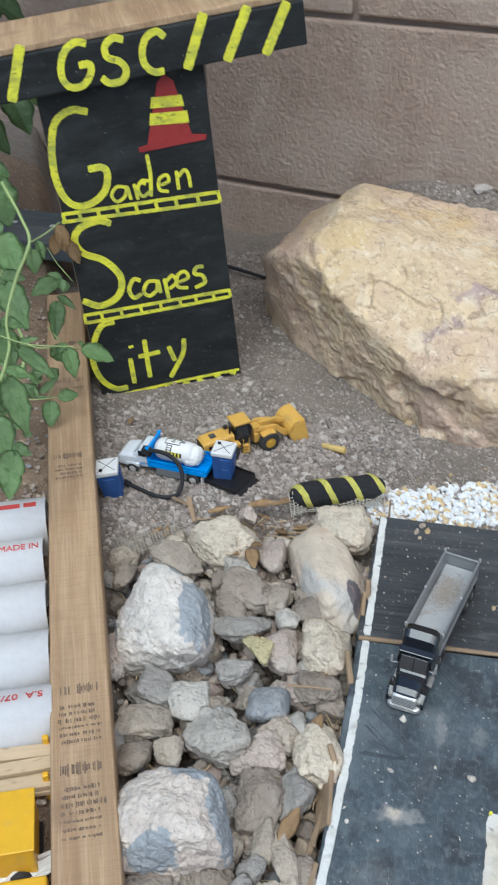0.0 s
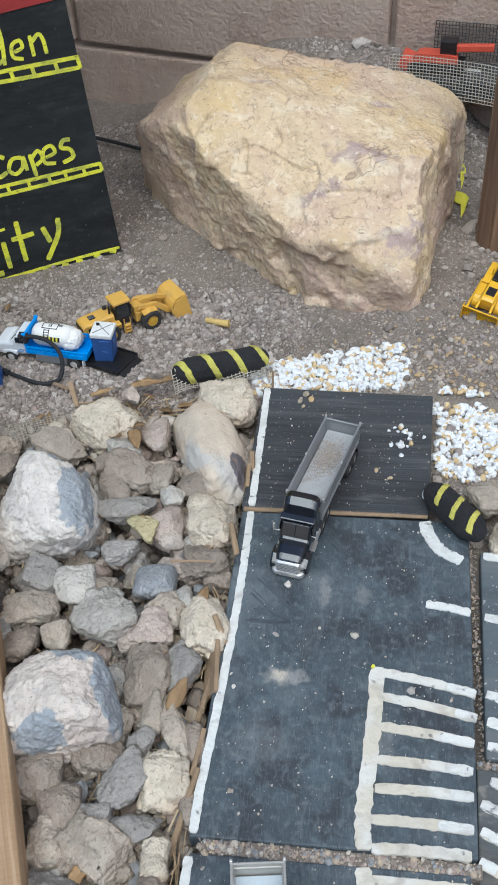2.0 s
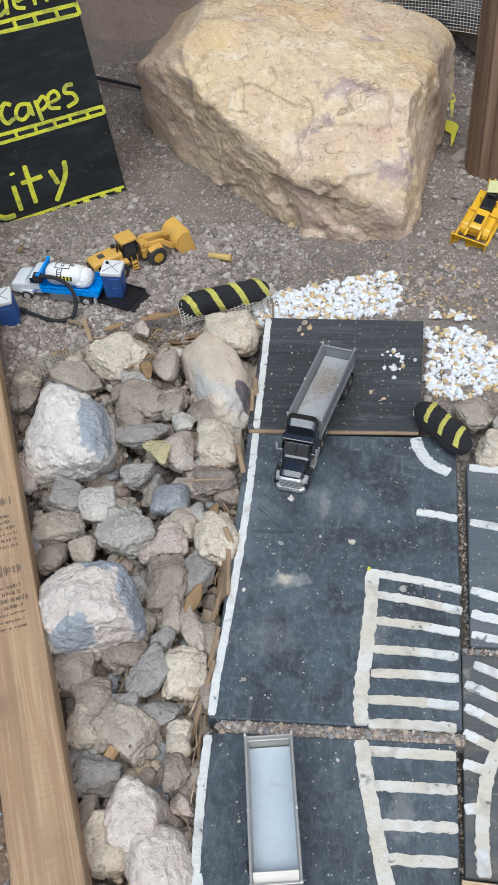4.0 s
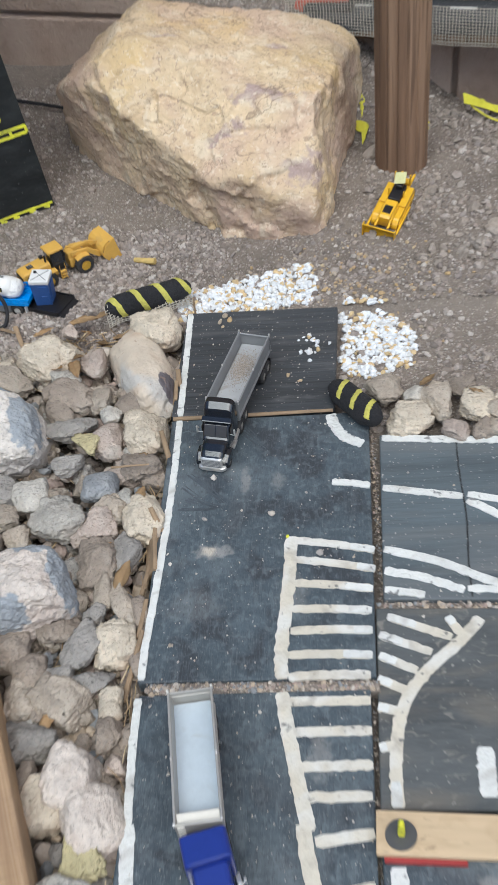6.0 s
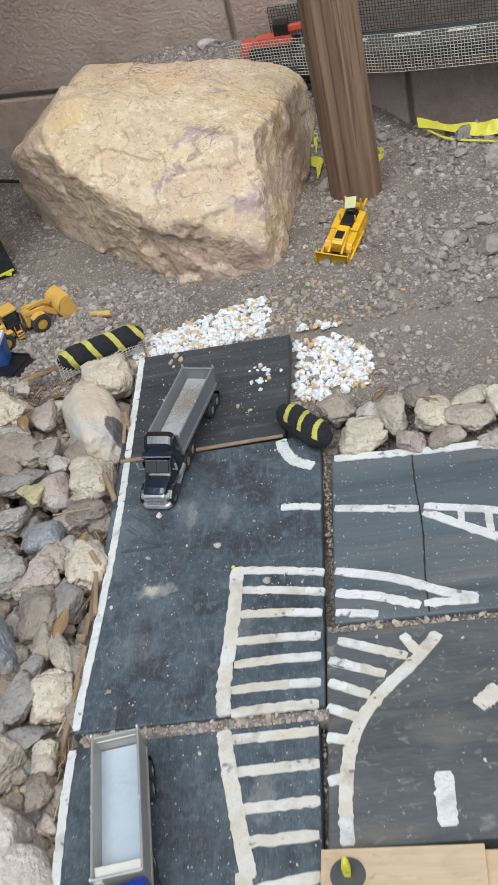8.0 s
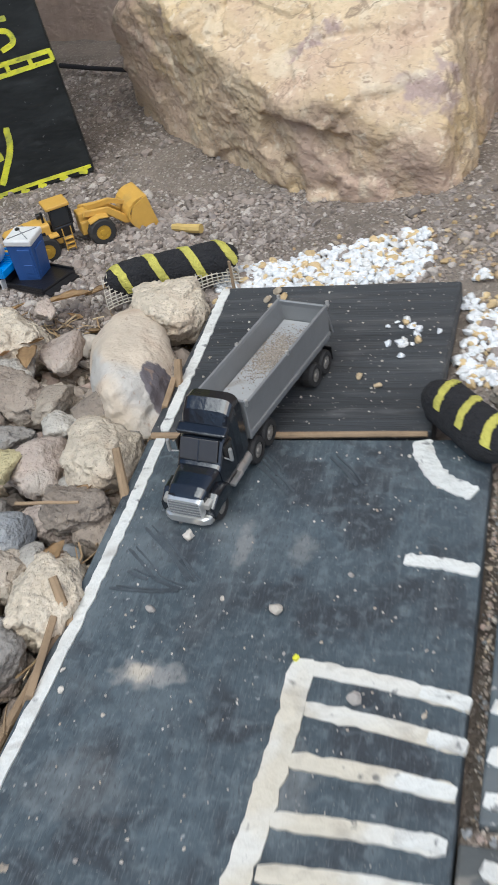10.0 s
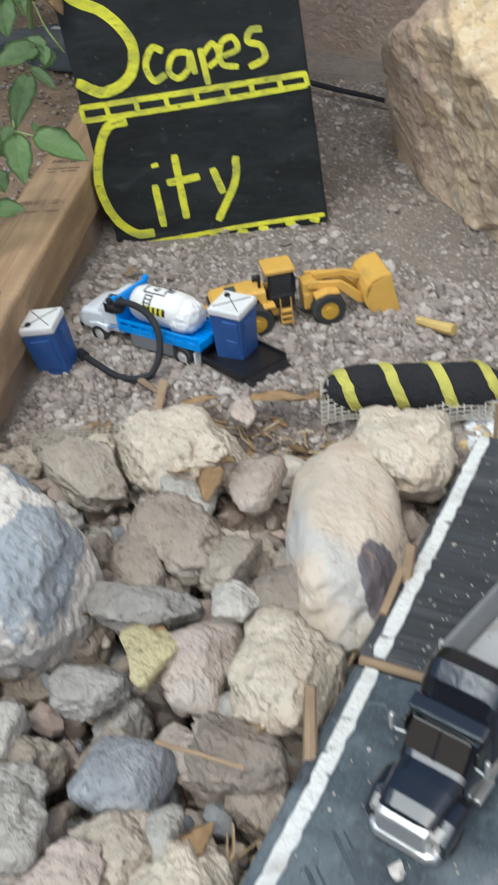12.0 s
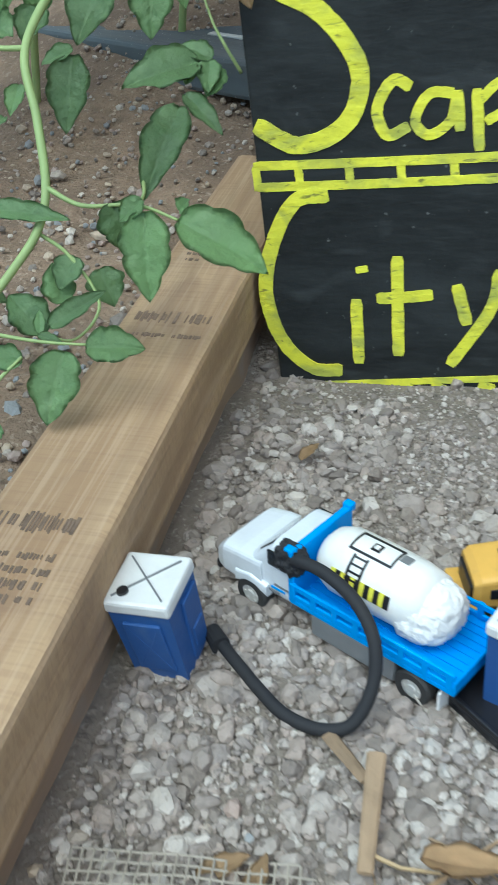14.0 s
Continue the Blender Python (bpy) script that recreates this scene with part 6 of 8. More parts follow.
knob = blob([((0, 0, 1), 1), ((1, 0, 0), 1), ((-1, 0, 0), 1), ((0, 1, 0), 1), ((0, -1, 0), 1), ((0, 0, -1), 1)], (0, 0, 0), 4, 4, ((2, 0.3),), 4)
bmesh.ops.scale(knob, vec=(0.0042, 0.0036, 0.0046), verts=knob.verts)
part("coupling", knob, m_hose, hose, "lumpy black coupling").location = (-0.2185, 0.0278, 0.0105)


def porta_potty(m, label):
    t = thing("portable_toilet", m, label, "toy toilet")
    w, h = 0.0195, 0.0285
    bm = bmesh.new()
    prism(bm, [(-w * 0.44, -w * 0.44), (w * 0.44, -w * 0.44), (w * 0.44, w * 0.44), (-w * 0.44, w * 0.44)], 0, h)
    for v in bm.verts:
        if v.co.z > h / 2:
            v.co.x *= 1.12
            v.co.y *= 1.12
    bevel_all(bm, 0.0008, 2)
    body = part("body", bm, m_potblue, t, "dark blue walls")
    part("door", bx((0.0030, -w * 0.478, h * 0.5), (w * 0.50, 0.0012, h * 0.82), 0.0004, (3.2, 0, 0)), m_potblue, t)
    for z in (0.35, 0.70):
        part("door_panel", bx((0.0030, -w * 0.490, h * z), (w * 0.34, 0.0012, h * 0.25), 0.0004, (3.2, 0, 0)), m_potblue, t)
    for s in (-1, 1):
        part("side_panel", bx((s * w * 0.478, 0, h * 0.5), (0.0011, w * 0.62, h * 0.72), 0.0004, (0, s * 3.2, 0)), m_potblue, t)
        for r in (36, -36):
            part("side_brace", bx((s * w * 0.487, 0, h * 0.5), (0.0009, 0.0008, h * 0.72), 0.0002, (r * 0.8, s * 3.2, 0)), m_potblue, t)
    bm = bmesh.new()
    box(bm, (0, 0, h + 0.0021), (w * 1.07, w * 1.07, 0.0046), 0.0011)
    for v in bm.verts:
        if v.co.z > h + 0.0030:
            v.co.z += 0.0012 * (1 - (abs(v.co.x) + abs(v.co.y)) / (w * 1.07))
    lid = part("roof", bm, m_potwhite, t, "off white roof")
    bm = bmesh.new()
    cyl(bm, (-w * 0.30, w * 0.26, h + 0.0034), (-w * 0.30, w * 0.26, h + 0.0054), 0.0019, 0.0017, 16)
    part("vent", bm, m_black, lid, "round black vent")
    for r in (45, -45):
        part("roof_seam", bx((0, 0, h + 0.0047), (w * 1.15, 0.0005, 0.0006), 0, (0, 0, r)), m_silver, lid)
    return t


pot = porta_potty(pose(-0.2425, -0.0008, -0.0170, 0, 0, 0) @ pose(0, 0, 0, 7, -5, 0) @ pose(0, 0, 0, 0, 0, 106) @ Matrix.Scale(0.97, 4), "small blue toy toilet with a white roof leaning by the board")
porta_potty(pose(-0.1493, 0.0353, -0.0115, 3, 2, -2) @ Matrix.Scale(0.93, 4), "small blue toy toilet with a white roof on a trailer")

# flat trailer behind the truck
flat = thing("flat_trailer", pose(-0.1466, 0.0321, -0.0165, 0, -2, -23), "flat black plastic toy trailer on the gravel", "toy trailer")
part("deck", bx((0.000, 0, 0.0035), (0.042, 0.0310, 0.0032), 0.0007), m_black, flat)
for s in (-1, 1):
    part("deck_rail", bx((0.000, s * 0.0147, 0.0058), (0.042, 0.0014, 0.0018), 0.0004), m_black, flat)
part("tow_bar", bx((-0.0245, 0, 0.0035), (0.016, 0.0035, 0.0025), 0.0006), m_black, flat)
part("ramp", bx((0.0232, 0, 0.0022), (0.006, 0.0270, 0.0016), 0.0004, (0, 14, 0)), m_black, flat)


def wheel_loader(m):
    t = thing("wheel_loader", m, "yellow toy wheel loader with its bucket forward on gravel", "toy loader")
    for s in (-1, 1):
        for y in (0.0205, -0.0205):
            wheel(t, s * 0.0116, y, 0.0094, 0.0084, m_rim_yellow, s, 1)
    part("rear_frame", bx((0, -0.0215, 0.0120), (0.0150, 0.0300, 0.0080), 0.0010), m_yellow, t)
    part("engine_hood", lofted([(-0.0440, 0.0080, 0.0130, 0.0225), (-0.0420, 0.0088, 0.0125, 0.0240), (-0.0300, 0.0090, 0.0125, 0.0252), (-0.0135, 0.0090, 0.0125, 0.0258)], 24, 7), m_yellow, t, "yellow engine cover")
    part("rear_grille", bx((0, -0.0442, 0.0170), (0.0140, 0.0012, 0.0070), 0.0004), m_black, t)
    part("hood_vent", bx((0, -0.0320, 0.0254), (0.0060, 0.0060, 0.0008), 0.0002), m_black, t)
    part("counterweight", bx((0, -0.0455, 0.0105), (0.0195, 0.0060, 0.0070), 0.0010), m_yellow, t)
    for s in (-1, 1):
        part("rear_fender", bx((s * 0.0105, -0.0190, 0.0175), (0.0085, 0.0190, 0.0014), 0.0004), m_yellow, t)
        for k in range(3):
            part("step", bx((s * 0.0118, -0.0035, 0.0060 + 0.0034 * k), (0.0036, 0.0060, 0.0010), 0.0003), m_yellow, t)
        for k in (-1, 1):
            part("handrail", bx((s * 0.0130, -0.0035 + k * 0.0030, 0.0125), (0.0006, 0.0006, 0.0170)), m_yellow, t)
    for s in (-1, 1):
        part("front_fender", lofted([(0.0130, 0.0040, 0.0170, 0.0186), (0.0200, 0.0042, 0.0190, 0.0208), (0.0270, 0.0038, 0.0178, 0.0192)], 16, 4), m_yellow, t).location = (s * 0.0108, 0, 0)
        part("hood_stripe", bx((s * 0.0091, -0.0285, 0.0190), (0.0006, 0.0220, 0.0034), 0.0002), m_black, t, "black stripe along the hood")
        part("stripe_print", bx((s * 0.0094, -0.0240, 0.0190), (0.0004, 0.0060, 0.0018)), m_potwhite, t, "small plain pale bar")
        part("mirror", bx((s * 0.0105, 0.0030, 0.0300), (0.0016, 0.0010, 0.0042), 0.0003), m_black, t)
    for k in range(5):
        part("vent_slat", bx((0, -0.0342 + 0.0011 * k, 0.0259), (0.0056, 0.0004, 0.0005)), m_silver, t)
    part("cab_base", bx((0, -0.0045, 0.0165), (0.0160, 0.0150, 0.0080), 0.0008), m_black, t)
    part("cab_glass", lofted([(-0.0115, 0.0072, 0.0195, 0.0335), (-0.0100, 0.0076, 0.0195, 0.0340), (0.0015, 0.0076, 0.0195, 0.0340), (0.0040, 0.0072, 0.0195, 0.0300)], 24, 8), m_glass, t, "dark tinted cab glass")
    for sx in (-1, 1):
        for y in (-0.0110, 0.0025):
            part("cab_pillar", bx((sx * 0.0076, y, 0.0270), (0.0011, 0.0011, 0.0150)), m_black, t)
    part("cab_roof", bx((0, -0.0045, 0.0348), (0.0176, 0.0172, 0.0028), 0.0009), m_yellow, t)
    part("exhaust", bx((0.0042, -0.0160, 0.0290), (0.0018, 0.0018, 0.0090), 0.0006), m_black, t)
    part("air_filter", lofted([(-0.0185, 0.0018, 0.0255, 0.0295), (-0.0150, 0.0018, 0.0255, 0.0295)], 14, 2.2), m_black, t).location = (-0.0045, 0, 0)
    part("front_frame", bx((0, 0.0180, 0.0125), (0.0130, 0.0200, 0.0100), 0.0010), m_yellow, t)
    part("tower", bx((0, 0.0120, 0.0195), (0.0100, 0.0085, 0.0085), 0.0010), m_yellow, t)
    for s in (-1, 1):
        bm = bmesh.new()
        side_profile(bm, [(0.0, 0.0), (0.0, 0.0), (0.0, 0.0)][:0] or [(0.0105, 0.0210), (0.0125, 0.0250), (0.0300, 0.0225), (0.0430, 0.0110), (0.0420, 0.0065), (0.0390, 0.0070), (0.0275, 0.0180)], 0, 0.0026)
        for v in bm.verts:
            v.co = (v.co.y + s * 0.0068 - 0.0013, v.co.x, v.co.z)
        bmesh.ops.recalc_face_normals(bm, faces=bm.faces)
        bevel_all(bm, 0.0004, 1)
        part("lift_arm", bm, m_yellow, t)
        bm = bmesh.new()
        cyl(bm, (s * 0.0040, 0.0120, 0.0150), (s * 0.0050, 0.0300, 0.0150), 0.0012, seg=12)
        cyl(bm, (s * 0.0050, 0.0300, 0.0150), (s * 0.0055, 0.0390, 0.0110), 0.0007, seg=10)
        part("lift_ram", bm, m_yellow, t)
    bm = bmesh.new()
    side_profile(bm, [(0.0150, 0.0225), (0.0150, 0.0260), (0.0330, 0.0255), (0.0440, 0.0205), (0.0430, 0.0180), (0.0320, 0.0225)], -0.0016, 0.0016)
    for v in bm.verts:
        v.co = (v.co.y, v.co.x, v.co.z)
    bmesh.ops.recalc_face_normals(bm, faces=bm.faces)
    part("tilt_lever", bm, m_yellow, t)
    bm = bmesh.new()
    outer = [(0.0420 + 0.0125 * (1 - math.sin(a)) * 0.6, 0.0120 - 0.0118 * math.cos(a)) for a in [math.pi * k / 10 for k in range(11)]]
    outer = [(0.0555 - 0.0150 * math.sin(a) ** 0.8, 0.0118 - 0.0112 * math.cos(a) + 0.0020 * (k / 10)) for k, a in enumerate([math.pi * k / 10 for k in range(11)])]
    outer[0] = (0.0610, 0.0006)
    inner = [(y + 0.0011, z + 0.0010 if k < 5 else z - 0.0006) for k, (y, z) in enumerate(outer)]
    loop = outer + list(reversed(inner))
    vs0 = [bm.verts.new((-0.0150, y, z)) for y, z in loop]
    vs1 = [bm.verts.new((0.0150, y, z)) for y, z in loop]
    n = len(loop)
    for k in range(n):
        bm.faces.new((vs0[k], vs0[(k + 1) % n], vs1[(k + 1) % n], vs1[k]))
    half = len(outer)
    for vs in (vs0, vs1):
        for k in range(half - 1):
            bm.faces.new((vs[k], vs[k + 1], vs[n - 2 - k], vs[n - 1 - k]))
    bmesh.ops.recalc_face_normals(bm, faces=bm.faces)
    bucket = part("bucket", bm, m_yellow, t, "wide yellow bucket with worn lip")
    for s in (-1, 1):
        bm = bmesh.new()
        side_profile(bm, [(0.0415, 0.0110), (0.0440, 0.0030), (0.0610, 0.0006), (0.0560, 0.0250), (0.0450, 0.0200)], s * 0.0145, s * 0.0157)
        for v in bm.verts:
            v.co = (v.co.y, v.co.x, v.co.z)
        bmesh.ops.recalc_face_normals(bm, faces=bm.faces)
        part("bucket_side", bm, m_yellow, bucket)
    return t


wheel_loader(pose(-0.1422, 0.0846, -0.0180, 0, 0, -52))


def bulldozer(m):
    t = thing("bulldozer", m, "bright yellow toy bulldozer with a wide blade on gravel", "toy bulldozer")
    for s in (-1, 1):
        bm = bmesh.new()
        track = []
        for k in range(32):
            a = math.tau * k / 32
            y = 0.0165 * (1 if math.cos(a) > 0 else -1) + 0.0075 * math.cos(a)
            g = 1 + (0.06 if k % 2 else 0)
            track.append((y, 0.0078 + 0.0075 * math.sin(a) * g))
        side_profile(bm, track, s * 0.0085, s * 0.0145)
        for v in bm.verts:
            v.co = (v.co.y, v.co.x, v.co.z)
        bmesh.ops.recalc_face_normals(bm, faces=bm.faces)
        tr = part("track", bm, m_dozer, t, "yellow plastic track")
        part("track_frame", bx((s * 0.0148, 0, 0.0075), (0.0012, 0.0300, 0.0050), 0.0006), m_dozer, tr)
        for y in (-0.0165, -0.0055, 0.0055, 0.0165):
            bm = bmesh.new()
            cyl(bm, (s * 0.0140, y, 0.0072), (s * 0.0156, y, 0.0072), 0.0032, seg=14)
            part("roller", bm, m_dozer, tr)
        part("push_arm", bx((s * 0.0168, 0.0150, 0.0075), (0.0024, 0.0400, 0.0034), 0.0006), m_dozer, t)
        bm = bmesh.new()
        cyl(bm, (s * 0.0058, 0.0080, 0.0200), (s * 0.0072, 0.0310, 0.0140), 0.0013, seg=12)
        part("blade_ram", bm, m_dozer, t)
        part("fender", bx((s * 0.0112, -0.0080, 0.0168), (0.0075, 0.0240, 0.0014), 0.0004), m_dozer, t)
        part("rear_post", bx((s * 0.0085, -0.0230, 0.0240), (0.0018, 0.0020, 0.0140), 0.0004), m_dozer, t)
        part("front_post", bx((s * 0.0085, -0.0060, 0.0215), (0.0014, 0.0014, 0.0100), 0.0003), m_dozer, t)
        part("ripper_arm", bx((s * 0.0070, -0.0330, 0.0120), (0.0026, 0.0140, 0.0032), 0.0006), m_dozer, t)
    part("hull", bx((0, -0.0010, 0.0105), (0.0165, 0.0480, 0.0100), 0.0010), m_dozer, t)
    part("hood", lofted([(0.0040, 0.0068, 0.0130, 0.0225), (0.0220, 0.0066, 0.0130, 0.0215), (0.0245, 0.0060, 0.0130, 0.0200)], 24, 7), m_dozer, t)
    part("hood_vent", bx((0, 0.0150, 0.0221), (0.0088, 0.0090, 0.0008), 0.0003), m_black, t, "black grille on the hood")
    part("seat_well", bx((0, -0.0100, 0.0170), (0.0130, 0.0200, 0.0050), 0.0006), m_black, t)
    part("seat", bx((0, -0.0150, 0.0215), (0.0080, 0.0060, 0.0070), 0.0010), m_black, t)
    part("roof_flap", bx((0.0010, -0.0185, 0.0290), (0.0120, 0.0115, 0.0012), 0.0005, (-22, 6, 12)), m_paleyellow, t, "pale yellow loose roof")
    part("rear_tank", bx((0, -0.0255, 0.0150), (0.0150, 0.0060, 0.0085), 0.0008), m_dozer, t)
    bm = bmesh.new()
    pr = [(0.0345 + 0.0042 * (abs(k - 5) / 5) ** 1.8, 0.0006 + 0.0205 * k / 10) for k in range(11)]
    loop = pr + [(y - 0.0013, z) for y, z in reversed(pr)]
    side_profile(bm, loop, -0.0178, 0.0178)
    for v in bm.verts:
        v.co = (v.co.y, v.co.x, v.co.z)
    bmesh.ops.recalc_face_normals(bm, faces=bm.faces)
    blade = part("blade", bm, m_dozer, t, "curved yellow blade with scuffs")
    for s in (-1, 1):
        part("blade_end", bx((s * 0.0178, 0.0365, 0.0110), (0.0011, 0.0048, 0.0200), 0.0004), m_dozer, blade)
    part("cutting_edge", bx((0, 0.0388, 0.0018), (0.0350, 0.0012, 0.0032), 0.0003), m_dozer, blade)
    return t


bulldozer(pose(0.1925, 0.1373, -0.0025, -13, -7, 157) @ Matrix.Diagonal((0.92, 1.10, 0.95, 1)))

# ---------------------------------------------------------------- netting
def netting(name, m, w, h, step, wire, bend, mat, label, rng, ragged=0.0):
    """A grid of crossed threads over a bent sheet: bend(u, v) gives the place of a point."""
    t = thing(name, m, label, "netting")
    for key, count, across in (("net_warp", int(w / step), True), ("net_weft", int(h / step), False)):
        bm = bmesh.new()
        for i in range(count + 1):
            n = 14 if across else 26
            lo, hi = (0, h) if across else (0, w)
            hi2 = hi + ragged * rng.uniform(-1, 1)
            pts = []
            for k in range(n + 1):
                q = lo + (hi2 - lo) * k / n
                u, v = (i * step, q) if across else (q, i * step)
                p = Vector(bend(u, v))
                pts.append(p + 0.25 * step * Vector((noise.noise((u * 60, v * 60, 1)), noise.noise((u * 60, v * 60, 5)), 0.5 * noise.noise((u * 60, v * 60, 9)))))
            tube(bm, pts, wire, 4)
        part(key, bm, mat, t)
    return t


net_rng = random.Random(2)
netting("plastic_net", pose(-0.0795, -0.0120, -0.0155, 0, 0, 21), 0.084, 0.026, 0.0033, 0.00036,
        lambda u, v: (u, 0.010 - 0.010 * math.cos(v * 55) + 0.002 * math.sin(u * 90), 0.003 + v * 0.60 + 0.002 * math.sin(u * 120)), m_net, "cream plastic mesh bent up against the striped roll", net_rng, 0.004)
netting("plastic_net", pose(-0.2215, -0.0660, -0.0185, 0, 0, 28), 0.056, 0.026, 0.0029, 0.00030,
        lambda u, v: (u, -v, 0.0055 + 0.004 * math.sin(u * 60) * math.sin(v * 70) - 0.10 * v), m_net_dirty, "dusty plastic mesh half buried in gravel", net_rng, 0.004)

# ---------------------------------------------------------------- striped rolls
def striped_roll(m, length, radius, stripes, width, slant, label, arc=(-25, 225)):
    """A stuffed knitted roll with painted bands."""
    t = thing("striped_roll", m, label, "barrier")
    def profile(x):
        e = min(x, length - x) / (radius * 1.1)
        return radius * (0.25 + 0.75 * min(1, max(0, e)) ** 0.5) * (1 + 0.05 * noise.noise((x * 60, 1, radius * 900)))
    def skin(x, a, lift=0.0):
        r = profile(x) + lift + 0.0005 * noise.noise((x * 260, a * 3, 4))
        return (x - length / 2, r * math.cos(a), radius * 0.92 + r * 0.92 * math.sin(a))
    bm = bmesh.new()
    n, seg = 44, 36
    rings = [[bm.verts.new(skin(length * k / n, math.tau * j / seg)) for j in range(seg)] for k in range(n + 1)]
    for a, b in zip(rings, rings[1:]):
        for j in range(seg):
            bm.faces.new((a[j], a[(j + 1) % seg], b[(j + 1) % seg], b[j]))
    bm.faces.new(rings[0])
    bm.faces.new(list(reversed(rings[-1])))
    bmesh.ops.recalc_face_normals(bm, faces=bm.faces)
    body = part("body", bm, m_sock, t, "black knitted cover", smooth=True)
    for i in range(stripes):
        x0 = length * (0.06 + 0.80 * i / max(1, stripes - 1)) if stripes > 3 else length * (0.22 + 0.56 * i / (stripes - 1))
        bm = bmesh.new()
        rows = []
        for j in range(19):
            a = radians(arc[0] + arc[1] * j / 18)
            wob = 0.0013 * noise.noise((j * 0.9, i * 7.0, 2))
            x = min(length * 0.97, max(length * 0.02, x0 + slant * (a - math.pi / 2) * radius))
            x1 = min(length * 0.985, max(0.001, x + width + wob))
            rows.append([bm.verts.new(skin(x + wob, a, 0.0006)), bm.verts.new(skin((x + x1) / 2, a, 0.0009)), bm.verts.new(skin(x1, a, 0.0006))])
        for a, b in zip(rows, rows[1:]):
            for k in range(2):
                bm.faces.new((a[k], a[k + 1], b[k + 1], b[k]))
        bmesh.ops.recalc_face_normals(bm, faces=bm.faces)
        bmesh.ops.solidify(bm, geom=bm.faces, thickness=0.0006)
        part("stripe", bm, m_sock_yellow, body, "yellow painted stripe")
    return t


striped_roll(pose(-0.0440, 0.0153, -0.0120, 0, 0, 21), 0.084, 0.0120, 4, 0.0056, 0.35, "black knitted roll with yellow stripes beside the road")
short_roll = striped_roll(pose(0.1448, -0.1513, 0.0002, 0, 0, -52), 0.058, 0.0112, 3, 0.0042, 0.45, "short black knitted roll with yellow stripes on the road", (45, 105))
bm = blob([((1, 0, 0), 1), ((-1, 0, 0.3), 0.8), ((0, 1, 0), 1), ((0, -1, 0), 1), ((0, 0, 1), 0.9), ((0, 0, -1), 1)], (0, 0, 0), 4, 8, ((2, 0.3), (7, 0.15)), 8)
bmesh.ops.transform(bm, matrix=pose(-0.0275, 0.001, 0.0055) @ Matrix.Diagonal((0.0035, 0.0050, 0.0045, 1)), verts=bm.verts)
part("frayed_end", bm, m_potwhite, short_roll, "white frayed stuffing at the end")

# ---------------------------------------------------------------- ledge road along the wall
shelf = thing("ledge_road", WALL @ pose(0, 0, 0), "black toy road on a shelf along the wall", "road", kind="structure")
ledge = part("shelf_board", bx((0.56, -0.030, 0.0770), (0.86, 0.060, 0.016), 0.002), m_road_cross, shelf)
for k in range(9):
    part("road_dash", bx((0.184 + 0.0600 * k, -0.027, 0.0854), (0.030, 0.0056, 0.0010), 0.0003), m_white, ledge, "short white centre dash")
part("shelf_beam", bx((0.56, -0.017, 0.058), (0.86, 0.030, 0.020), 0.002), m_post, shelf)
netting("wire_fence", WALL @ pose(0.108, -0.0625, 0.066), 0.83, 0.044, 0.0036, 0.00040,
        lambda u, v: (u, 0.004 * math.sin(u * 26) - 0.10 * v, v + 0.0035 * math.sin(u * 13 + 1) - 0.004), m_net, "pale mesh guard along the ledge road", net_rng)
netting("wire_fence", WALL @ pose(0.142, -0.0070, 0.086), 0.79, 0.040, 0.0036, 0.00045,
        lambda u, v: (u, 0.0015 * math.sin(u * 30), v + 0.002 * math.sin(u * 11)), m_netdark, "dark mesh guard against the wall", net_rng)
stake = thing("stake", pose(0.1420, 0.3500, 0.050, -6, 12, 0), "short thin wooden stake by the boulder", "stake")
part("shaft", lofted([(-0.0026, 0.0026, -0.05, 0.026), (0.0026, 0.0024, -0.05, 0.025)], 12, 5), m_bar, stake)
# red toy on the ledge behind the mesh
red = thing("red_toy", WALL @ pose(0.152, -0.036, 0.0852, 0, 0, 6) @ Matrix.Scale(1.2, 4), "red and black toy machine behind the mesh", "toy")
part("base", bx((0, 0, 0.0060), (0.050, 0.022, 0.0070), 0.001), m_black, red)
part("body", lofted([(-0.0100, 0.020, 0.004, 0.017), (0.0100, 0.018, 0.004, 0.015)], 20, 5), m_red, red)
part("arm", bx((0.032, 0.0, 0.0215), (0.034, 0.006, 0.0060), 0.001, (0, -4, 0)), m_red, red)
part("cab", bx((0.010, 0, 0.0200), (0.014, 0.013, 0.016), 0.001), m_black, red)
part("bucket", bx((-0.026, 0, 0.0070), (0.012, 0.022, 0.012), 0.002, (0, 24, 0)), m_red, red)
for s in (-1, 1):
    part("track", bx((0, s * 0.011, 0.0035), (0.048, 0.006, 0.0068), 0.0025), m_black, red)
# red grated box on the gravel
crate = thing("red_crate", pose(0.3900, 0.0790, -0.006, 0, -6, 24), "red plastic crate with a cream wire grating", "crate")
part("body", tub(0.060, 0.052, -0.004, 0.022, 0.003, 0.003), m_redpaint, crate)
for k in range(16):
    part("grating_bar", bx((-0.0285 + 0.0038 * k, 0, 0.0228), (0.0009, 0.050, 0.0010)), m_net, crate)
for k in range(13):
    part("grating_rod", bx((0, -0.0228 + 0.0038 * k, 0.0236), (0.058, 0.0008, 0.0008)), m_net, crate)


